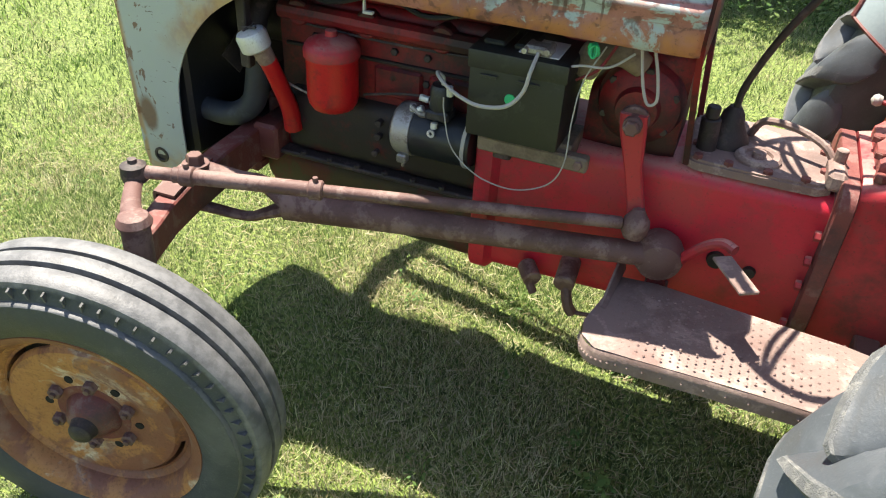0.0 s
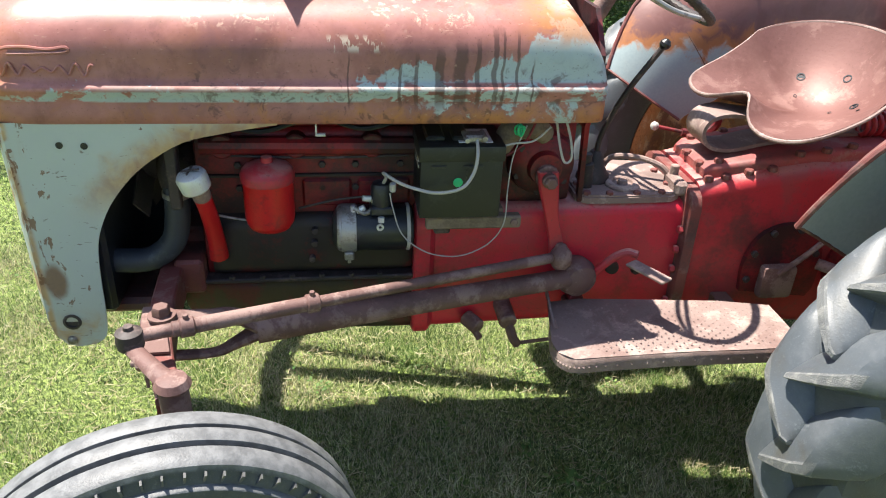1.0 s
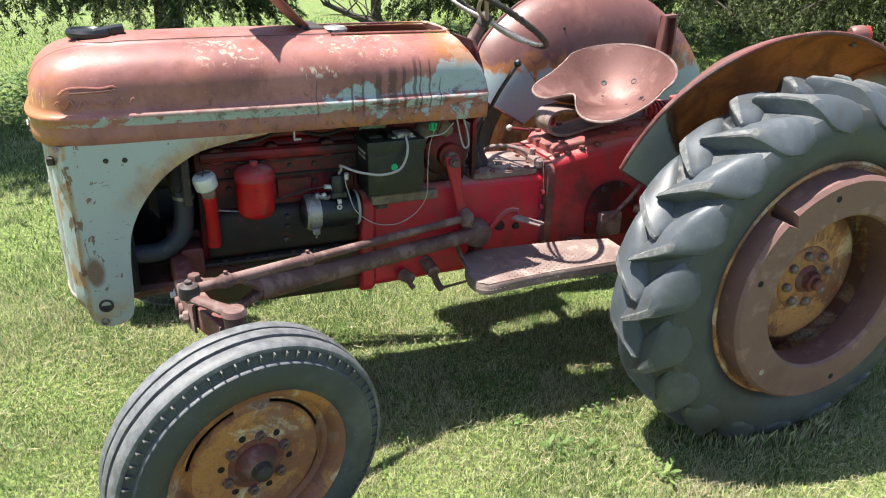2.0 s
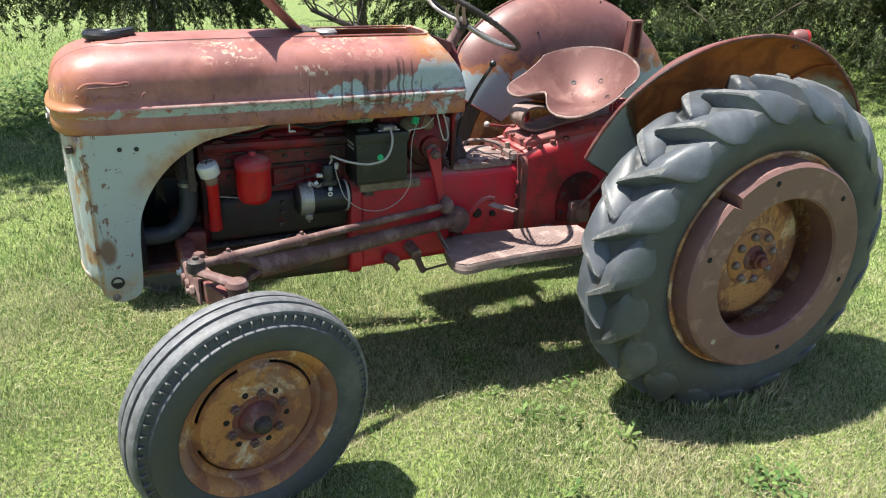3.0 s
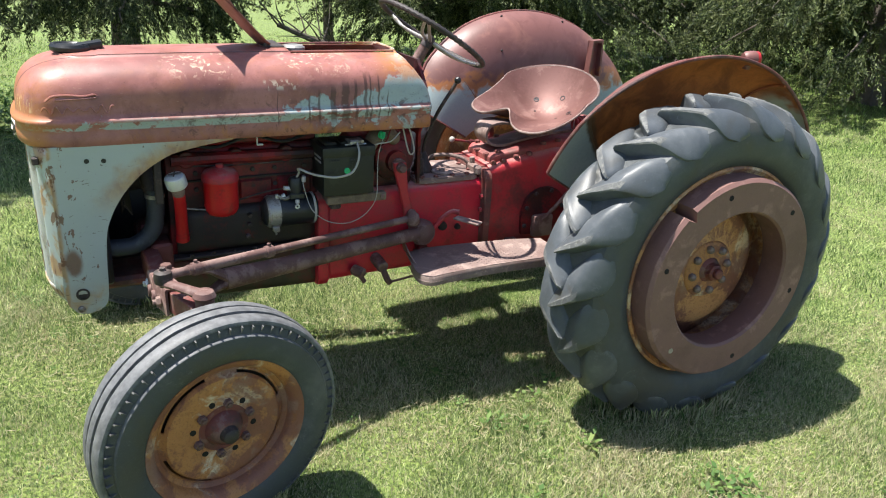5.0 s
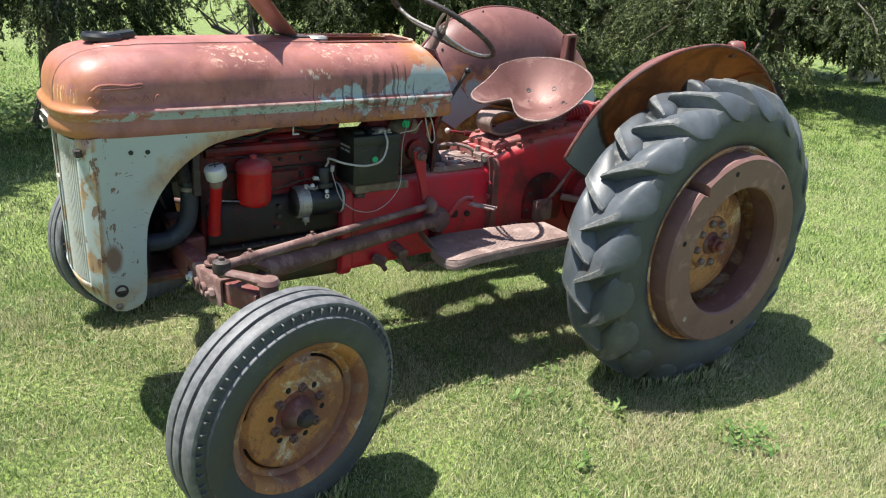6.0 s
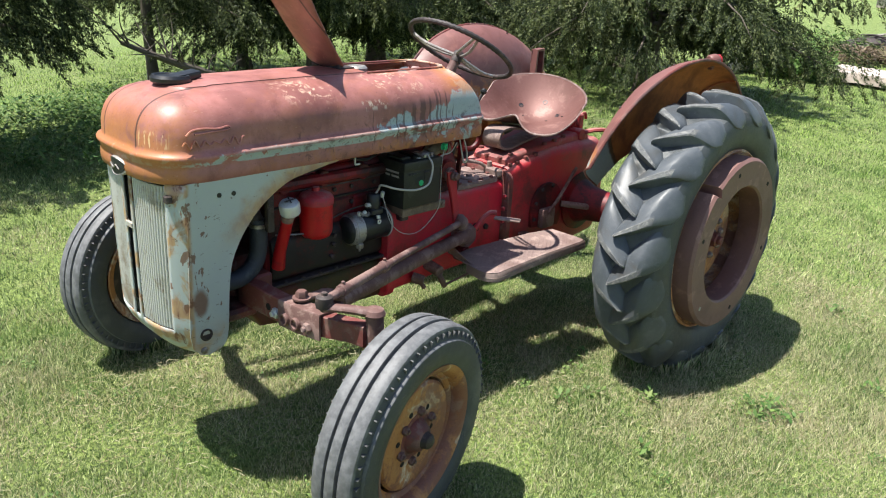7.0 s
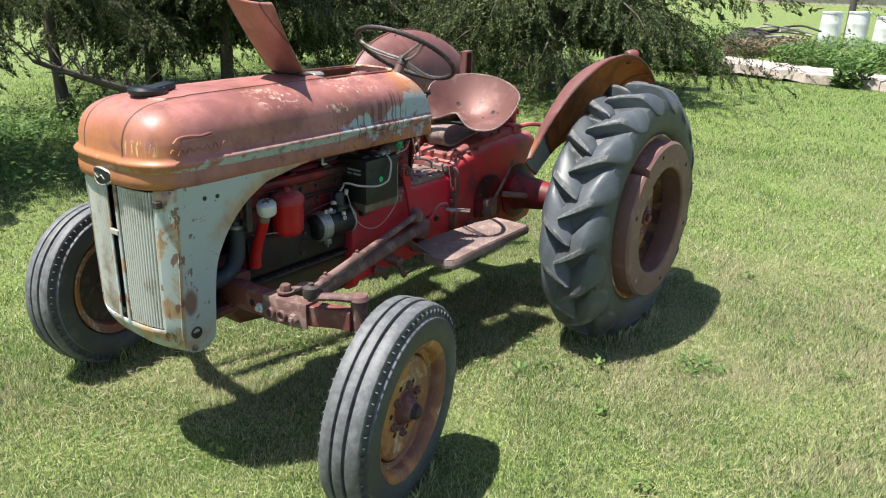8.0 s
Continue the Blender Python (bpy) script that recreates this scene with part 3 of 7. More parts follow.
def fast_mesh(name, verts, faces, mat, smooth=False):
    """A mesh from arrays, all faces with the same number of corners."""
    verts, faces = np.asarray(verts, np.float32), np.asarray(faces, np.int32)
    me = bpy.data.meshes.new(name)
    me.vertices.add(len(verts))
    me.vertices.foreach_set("co", verts.ravel())
    k = faces.shape[1]
    me.loops.add(faces.size)
    me.loops.foreach_set("vertex_index", faces.ravel())
    me.polygons.add(len(faces))
    me.polygons.foreach_set("loop_start", np.arange(0, faces.size, k, dtype=np.int32))
    me.polygons.foreach_set("use_smooth", np.full(len(faces), smooth))
    me.update(calc_edges=True)
    me.validate()
    me.materials.append(mat)
    return me


# ---- ground ----
def ground_height(x, y):
    """Gentle unevenness of the lawn, level round the wheels."""
    far = np.clip((np.hypot(x - 0.9, y) - 3.0) / 12.0, 0, 1)
    return far * (0.10 * np.sin(x * 0.23 + 1) * np.cos(y * 0.19) + 0.05 * np.sin(x * 0.61 + y * 0.43))


def make_ground():
    line = np.concatenate([-np.geomspace(900, 9, 26), np.arange(-8, 20.1, 0.5), np.geomspace(21, 900, 26)])
    xs, ys = np.meshgrid(line, line - 5, indexing="ij")
    n = len(line)
    verts = np.stack([xs, ys, ground_height(xs, ys)], -1).reshape(-1, 3)
    i, j = np.meshgrid(np.arange(n - 1), np.arange(n - 1), indexing="ij")
    k = (i * n + j).ravel()
    ob = new("ground", fast_mesh("ground", verts, np.stack([k, k + n, k + n + 1, k + 1], 1), LAWN, True))
    return tagged(ob, "mown green lawn with dry straw patches", "lawn", kind="structure")


make_ground()


# ---- tractor: hood and shell ----
tractor = root("tractor", (0.89, 0, 0), "old rusted red and grey farm tractor standing on the lawn", "tractor")


def hood_section():
    """The left half of the hood's cross-section, from the lower lip to the crown, as (y, z)."""
    pts = [(-0.240, 1.052), (-0.252, 1.050), (-0.258, 1.056), (-0.2595, 1.075), (-0.258, 1.092), (-0.2565, 1.097), (-0.2575, 1.102),
           (-0.2595, 1.115), (-0.2655, 1.122), (-0.2665, 1.129), (-0.2625, 1.135), (-0.2535, 1.140), (-0.2505, 1.152)]
    for a in np.linspace(6, 84, 16):
        t = radians(a)
        pts.append((-0.25 * math.cos(t) ** 0.62, 1.152 + 0.160 * math.sin(t) ** 0.72))
    pts = [p for p in pts if p[0] < -0.112]
    crown = lambda y: 1.3125 + 0.006 * (1 - (y / 0.11) ** 2)
    pts += [(-0.1095, crown(0.1095)), (-0.1065, crown(0.1065) - 0.010), (-0.1035, crown(0.1035))]
    return pts + [(-0.07, crown(0.07)), (-0.035, crown(0.035)), (0.0, crown(0))]


NOSE_X, SPINE_X = -0.305, -0.205


def nose_plan(f):
    """Outline of the nose seen from above, from the side (f = 0) round to its middle (f = 1)."""
    t = f * math.pi / 2
    return NOSE_X - 0.172 * math.sin(t) ** (2 / 2.9), -0.2665 * max(0.0, math.cos(t)) ** (2 / 2.9)


def make_hood():
    half = hood_section()
    n = len(half)
    bm = bm_new()

    def column(x, s):
        """Vertices from lip to crown on one side, at a station along the straight part."""
        dy, dz = (float(np.interp(x, [0.84, 0.87, 0.888, 0.90], q)) for q in ([0, 0.001, 0.004, 0.010], [0, 0.004, 0.012, 0.022]))
        out = []
        for y, z in half:
            up = max(0.0, z - 1.140) / 0.175
            lean = 0.085 * up ** 1.6 * (x - 0.8) / 0.1 if x > 0.8 else 0.0
            fall = -0.006 * max(0.0, 0.1 - x) / 0.4 if z > 1.2 else 0.0
            out.append(bm.verts.new((x - lean, -s * y * (0.2595 - dy) / 0.2595, z - dz * up + fall)))
        return out

    def skin(a, b, x0=0.0, x1=0.0):
        for k in range(n - 1):
            if 0.409 < x0 and x1 < 0.806 and abs(half[k][0] + half[k + 1][0]) / 2 < 0.112:
                continue
            bm.faces.new((a[k], a[k + 1], b[k + 1], b[k]))

    xs = [SPINE_X, -0.08, 0.06, 0.2, 0.3, 0.395, 0.41, 0.5, 0.6, 0.7, 0.79, 0.805, 0.84, 0.87, 0.888, 0.90]
    for s in (-1, 1):
        cols = [column(x, s) for x in xs]
        for a, b, x0, x1 in zip(cols, cols[1:], xs, xs[1:]):
            skin(a, b, x0, x1)
        last = cols[0]
        places = [(SPINE_X + (NOSE_X - SPINE_X) * q, -0.2665) for q in (0.5, 1.0)] + [nose_plan(f) for f in np.linspace(0, 1, 22)[1:] ** 0.85]
        for px, py in places:
            # inset from the outline towards the end of the spine
            col = []
            for y, z in half:
                q = (0.2665 + y) / 0.2665
                fall = -0.0075 if z > 1.2 else 0.0
                col.append(bm.verts.new((px + (SPINE_X - px) * q, -s * (py * (1 - q)), z + fall)))
            skin(last, col)
            last = col
    bmesh.ops.remove_doubles(bm, verts=bm.verts, dist=0.0006)
    hood = part("hood", bm, HOOD, tractor, "rust-red hood with grey undercoat and dark runs", sharp=50)
    thick = hood.modifiers.new("sheet", "SOLIDIFY")
    thick.thickness, thick.offset = 0.004, -1.0
    # rolled lip round the filler opening
    bm = bm_new()
    lip = curve([(0.412, -0.108, 1.312), (0.60, -0.109, 1.313), (0.79, -0.108, 1.313), (0.802, -0.06, 1.318), (0.803, 0.06, 1.318), (0.79, 0.108, 1.313), (0.60, 0.109, 1.313), (0.412, 0.108, 1.312)], 5)
    tube(bm, lip, 0.0035, 6)
    part("opening_lip", bm, HOOD, hood, "pale rolled lip of the filler opening")
    # small bent clip hanging below the lip
    bm = bm_new()
    box(bm, (0.250, -0.245, 1.024), (0.254, -0.236, 1.056), 0.001)
    box(bm, (0.250, -0.246, 1.019), (0.272, -0.236, 1.0245), 0.001)
    part("hood_clip", bm, CREAM, hood, "pale bent clip below the hood")
    # raised flourish pressed into the side of the nose
    bm = bm_new()
    at_side = lambda x, z: (x, -0.2515 + 0.010 * max(0, (z - 1.17) / 0.05) ** 1.5 + 0.0, z)
    tube(bm, curve([at_side(*p) for p in ((-0.372, 1.193), (-0.350, 1.207), (-0.31, 1.209), (-0.27, 1.205), (-0.235, 1.209), (-0.236, 1.200), (-0.30, 1.197), (-0.345, 1.196))], 6), 0.0035, 6)
    wave = [at_side(-0.385 + 0.20 * s, 1.166 + 0.011 * math.sin(s * 40) * (0.75 + 0.4 * math.sin(s * 9))) for s in np.linspace(0, 1, 80)]
    tube(bm, wave, 0.0030, 6)
    part("pressed_flourish", bm, HOOD, hood)
    # raised filler door, leaning forward on its hinge
    bm = bm_new()
    base = (Vector((0.352, -0.050, 1.322)), Vector((0.338, 0.130, 1.320)))
    top = (Vector((0.116, -0.160, 1.582)), Vector((0.080, 0.048, 1.607)))
    out = (top[0] - base[0]).cross(base[1] - base[0]).normalized()
    rings = []
    for d, bow, w in ((0.0, 0.0, 0.90), (0.06, 0.004, 0.98), (0.25, 0.009, 1.0), (0.5, 0.012, 1.0), (0.75, 0.011, 1.0), (0.93, 0.007, 1.0), (0.98, 0.003, 0.96), (1.0, 0.0, 0.88)):
        a, b = base[0].lerp(top[0], d), base[1].lerp(top[1], d)
        rings.append([(a + b) / 2 + (b - a) * (0.5 * w * s) + out * (bow - 0.012 * s * s) for s in np.linspace(-1, 1, 9).tolist()])
    rows = [[bm.verts.new(q) for q in r] for r in rings]
    for a, b in zip(rows, rows[1:]):
        for k in range(8):
            bm.faces.new((a[k], a[k + 1], b[k + 1], b[k]))
    door = part("filler_door", bm, HOOD, hood, "raised rusty filler door")
    t = door.modifiers.new("sheet", "SOLIDIFY")
    t.thickness = 0.005
    bm = bm_new()
    box(bm, (0.338, -0.045, 1.3165), (0.408, 0.125, 1.3235), 0.003)
    for y in (-0.01, 0.09):
        rod(bm, (0.346, y - 0.03, 1.327), (0.346, y + 0.03, 1.327), 0.006, n=10)
    part("hinge", bm, IRON_DARK, hood)
    # tank below the opening and its cap
    bm = bm_new()
    box(bm, (0.36, -0.16, 1.12), (0.86, 0.16, 1.235), 0.03, segs=3)
    part("fuel_tank", bm, RED_DARK, tractor, "dark red fuel tank under the hood")
    bm = bm_new()
    lathe(bm, [(0.001, 0.0), (0.036, 0.0), (0.041, 0.006), (0.041, 0.018), (0.034, 0.025), (0.001, 0.028)], (0.452, 0.0, 1.296), (0, 0, 1), 28)
    rod(bm, (0.452, 0.015, 1.23), (0.452, 0.015, 1.304), 0.024)
    part("tank_cap", bm, STEEL, tractor, "pale metal fuel filler cap")
    # radiator cap on top of the nose
    bm = bm_new()
    lathe(bm, [(0.001, 0.0), (0.052, 0.0), (0.060, 0.007), (0.061, 0.018), (0.055, 0.027), (0.049, 0.0265), (0.044, 0.022), (0.001, 0.024)], (-0.283, 0.0, 1.303), (0.04, 0, 1), 40)
    part("radiator_cap", bm, BLACK, tractor, "black radiator cap")
    bm = bm_new()
    box(bm, (-0.27, -0.015, -0.012), (-0.185, 0.045, 0.010), 0.006, Matrix.Translation((0, 0, 1.322)) @ Matrix.Translation((-0.23, 0, 0)) @ pose(0, 0, 0, 0, -9, 0) @ Matrix.Translation((0.23, 0, 0)), 2)
    part("cap_flap", bm, BLACK, tractor, "black flap beside the radiator cap")
    return hood


hood = make_hood()


def arch_outline():
    edge = curve([(-0.30, 0.483, 0), (-0.272, 0.507, 0), (-0.262, 0.565, 0), (-0.256, 0.68, 0), (-0.246, 0.764, 0), (-0.225, 0.822, 0), (-0.195, 0.874, 0),
                  (-0.150, 0.928, 0), (-0.10, 0.970, 0), (-0.03, 1.010, 0), (0.04, 1.027, 0), (0.11, 1.040, 0), (0.17, 1.049, 0)], 3)
    return [(p.x, p.y) for p in edge]


def make_shell():
    """Radiator shell: two side sheets, corner posts, chin, and the barred grille between them."""
    shell = None
    side_y = lambda z: -0.2545 + 0.02 * (1.05 - z) / 0.55
    for s in (1, -1):
        bm = bm_new()
        front = [(-0.386, 1.055), (-0.388, 0.9), (-0.392, 0.7), (-0.396, 0.56), (-0.388, 0.515), (-0.363, 0.484), (-0.335, 0.477)]
        outline = [(0.17, 1.058)] + front + arch_outline()
        plate(bm, outline, lambda x, z: Vector((x, s * side_y(z), z)), (0, s * 0.004, 0))
        ob = part("side_panel", bm, PANEL, tractor, "grey radiator side panel with rust spots" if s == 1 else "")
        if shell is None:
            shell = ob
        # dark openings of two drilled holes, a low hole and a bolt
        for x, z, r in ((-0.281, 1.006, 0.0075), (-0.232, 1.004, 0.0075)):
            bm = bm_new()
            y = s * side_y(z) - s * 0.0006
            lathe(bm, [(r, 0.0), (r, 0.0012), (r * 0.7, 0.0012), (r * 0.65, -0.003), (0.0005, -0.003)], (x, y, z), (0, -s, 0), 20)
            part("bolt_hole", bm, BLACK, ob)
        bm = bm_new()
        lathe(bm, [(0.021, 0.0), (0.021, 0.003), (0.015, 0.004), (0.013, -0.002), (0.0005, -0.002)], (-0.342, s * side_y(0.552), 0.552), (0, -s, 0), 24)
        part("grommet", bm, IRON_DARK, ob)
        bm = bm_new()
        lathe(bm, [(0.012, 0.0), (0.010, 0.006), (0.004, 0.009), (0.0005, 0.009)], (-0.352, s * side_y(0.495), 0.498), (0, -s, 0), 18)
        part("rivet", bm, STEEL, ob)
    # plan of the front: corner round to the centre, at each height
    def front_x(y, z):
        low = max(0.0, (0.585 - z) / 0.11)
        a = min(1.0, abs(y) / 0.2545)
        x = -0.452 + 0.066 * a ** 3.2 + 0.06 * low ** 2.0
        return x
    zs = list(np.linspace(1.052, 0.60, 14)) + [0.585, 0.57, 0.55, 0.53, 0.51, 0.495, 0.484, 0.478]
    ys = [-0.2545, -0.250, -0.240, -0.225, -0.212, -0.203, -0.196, -0.15, -0.10, -0.06, -0.034, -0.028, -0.022, -0.018, 0.0]
    ys = ys + [-y for y in ys[-2::-1]]
    bm = bm_new()
    grid = [[bm.verts.new((front_x(y, z), y * side_y(z) / -0.2545, z)) for y in ys] for z in zs]
    for i in range(len(zs) - 1):
        for k in range(len(ys) - 1):
            ym, zm = abs(ys[k] + ys[k + 1]) / 2, (zs[i] + zs[i + 1]) / 2
            if 0.577 < zm < 1.035 and (0.034 < ym < 0.196 or ym < 0.018):
                continue
            bm.faces.new((grid[i][k], grid[i][k + 1], grid[i + 1][k + 1], grid[i + 1][k]))
    ob = part("shell_front", bm, PANEL, tractor, "grey shell front with ochre stained edges")
    t = ob.modifiers.new("sheet", "SOLIDIFY")
    t.thickness, t.offset = 0.005, -1
    # grille bars
    for s in (1, -1):
        bm = bm_new()
        for k in range(14):
            y = -s * (0.0400 + k * 0.0114)
            pts = [(front_x(y, z) + 0.009, y * side_y(z) / -0.2545, z) for z in (1.04, 0.95, 0.85, 0.75, 0.65, 0.575)]
            tube(bm, pts, 0.0052, 8)
        part("grille", bm, CREAM, tractor, "chalky vertical grille bars")
    bm = bm_new()
    box(bm, (-0.392, -0.205, 0.56), (-0.382, 0.205, 1.045), 0.002)
    part("grille_backing", bm, BLACK, tractor)
    bm = bm_new()
    box(bm, (-0.456, -0.024, 0.872), (-0.446, 0.024, 0.890), 0.002)
    part("grille_tab", bm, PANEL, tractor, "ochre stained tab across the centre slot")
    # slanted core fins that show low in the centre slot
    bm = bm_new()
    for k in range(9):
        rod(bm, (-0.430, -0.019, 0.600 + 0.014 * k), (-0.430, 0.019, 0.612 + 0.014 * k), 0.0022, n=6)
    part("core_fin", bm, CREAM, tractor, "pale slanted fins low in the grille slot")
    bm = bm_new()
    box(bm, (-0.432, -0.222, 0.995), (-0.412, -0.198, 1.018), 0.003)
    part("grille_latch", bm, IRON_DARK, tractor)
    # oval badge at the centre of the bead
    bm = bm_new()
    u = [(math.cos(t), math.sin(t)) for t in np.linspace(0, 2 * math.pi, 28, endpoint=False)]
    ring_faces(bm, [[Vector((-0.474 - h + 0.014 * (q * c) ** 2, 0.056 * q * c, 1.072 + 0.029 * q * d)) for c, d in u] for q, h in ((1.0, -0.014), (1.0, 0.002), (0.94, 0.006), (0.86, 0.003), (0.5, 0.004), (0.1, 0.0045))])
    badge = part("badge", bm, STEEL, tractor, "oval chrome front badge")
    bm = bm_new()
    ring_faces(bm, [[Vector((-0.4785 + 0.014 * (q * c) ** 2 - h, 0.056 * q * c, 1.072 + 0.029 * q * d)) for c, d in u] for q, h in ((0.80, -0.004), (0.80, 0.0008), (0.4, 0.0016), (0.05, 0.002))])
    part("badge_field", bm, BLACK, badge, "dark enamel field of the badge")
    bm = bm_new()
    tube(bm, curve([(-0.4798, -0.028, 1.066), (-0.4808, -0.010, 1.077), (-0.4810, 0.004, 1.067), (-0.4800, 0.026, 1.077)], 5), 0.0022, 6)
    part("badge_relief", bm, STEEL, badge)
    # radiator behind the grille
    bm = bm_new()
    box(bm, (-0.32, -0.215, 0.56), (-0.24, 0.215, 1.12), 0.01)
    part("radiator", bm, BLACK, tractor, "black radiator core")


make_shell()


# ---- tractor: wheels ----
def lug_tyre(turn, phase=0.128, shift=0.53):
    """Rear tyre round the y axis at the origin; turn tells which way its bars lean."""
    bm = bm_new()
    prof = [(0.406, 0.112), (0.416, 0.130), (0.432, 0.146), (0.465, 0.158), (0.510, 0.160), (0.550, 0.152), (0.572, 0.138), (0.584, 0.113), (0.592, 0.06), (0.595, 0.0)]
    prof = [(r, -h) for r, h in prof] + [(r, h) for r, h in prof[-2::-1]]
    lathe(bm, prof, n=96, closed=True)
    body = list(bm.verts)
    places = np.array([v.co[:] for v in body])
    joins = {}
    count = 19
    foot = [(-0.040, 0.595), (-0.036, 0.595), (-0.026, 0.595), (0.02, 0.594), (0.06, 0.591), (0.095, 0.585), (0.112, 0.577), (0.126, 0.568), (0.138, 0.557), (0.147, 0.543), (0.151, 0.530), (0.152, 0.521), (0.152, 0.517)]
    crown = [(-0.041, 0.617), (-0.037, 0.638), (-0.026, 0.647), (0.02, 0.647), (0.062, 0.643), (0.094, 0.636), (0.110, 0.624), (0.127, 0.604), (0.143, 0.581), (0.156, 0.557), (0.164, 0.538), (0.1675, 0.526), (0.1675, 0.519)]
    wide = [0.34, 0.40, 0.50, 0.88, 1.10, 1.21, 1.27, 1.28, 1.23, 1.09, 0.84, 0.50, 0.20]
    middle = [0.169, 0.160, 0.143, 0.063, 0.000, -0.050, -0.074, -0.096, -0.109, -0.115, -0.118, -0.119, -0.119]
    full = [0.0, 0.0, 0.1, 0.2, 0.4, 0.7, 0.9, 1.0, 1.0, 1.0, 1.0, 1.0, 1.0]
    # across a bar: steep leading side, narrow worn ridge, long convex back that fills out towards the shoulder
    cross = [(-0.008, -0.2, -0.2), (-0.003, 0.45, 0.5), (-0.001, 0.90, 0.90), (0.003, 1.0, 1.0), (0.021, 1.0, 1.0), (0.026, 0.93, 0.98), (0.038, 0.80, 0.94), (0.056, 0.64, 0.86), (0.078, 0.47, 0.75), (0.098, 0.33, 0.62), (0.116, 0.19, 0.46), (0.130, 0.04, 0.24), (0.139, -0.12, -0.15)]
    for side in (-1, 1):
        for k in range(count):
            t0 = 2 * math.pi * (k + (shift if side > 0 else 0.0)) / count + phase
            rows = []
            for (y, r), (cy, cr), w, at, fu in zip(foot, crown, wide, middle, full):
                ring = []
                for d, q0, q1 in cross:
                    q = q0 + (q1 - q0) * fu
                    tt = t0 + turn * (at + (0.0655 - d) * w / r)
                    rr, yy = r + q * (cr - r) * (1.0 + 0.10 * noise.noise(Vector((k * 3.3 + d * 40, y * 40, side)))), side * (y + q * (cy - y))
                    ring.append((rr * math.cos(tt), yy, rr * math.sin(tt)))
                rows.append([bm.verts.new(p) for p in ring])
            for i, (a, b) in enumerate(zip(rows, rows[1:])):
                for j in range(len(cross) - 1):
                    bm.faces.new((a[j], a[j + 1], b[j + 1], b[j])).material_index = 2 if j in (2, 3, 4) and i < 6 else 1
            bm.faces.new(rows[0]).material_index = 1
            bm.faces.new(rows[-1]).material_index = 1
            feet = [row[j] for row in rows[1:-1] for j in (0, -1)]
            gaps = [np.linalg.norm(places - np.array(v.co[:]), axis=1) for v in feet]
            best = min(range(len(feet)), key=lambda i: gaps[i].min())
            joins[feet[best]] = body[int(gaps[best].argmin())]
    bmesh.ops.weld_verts(bm, targetmap=joins)
    return bm


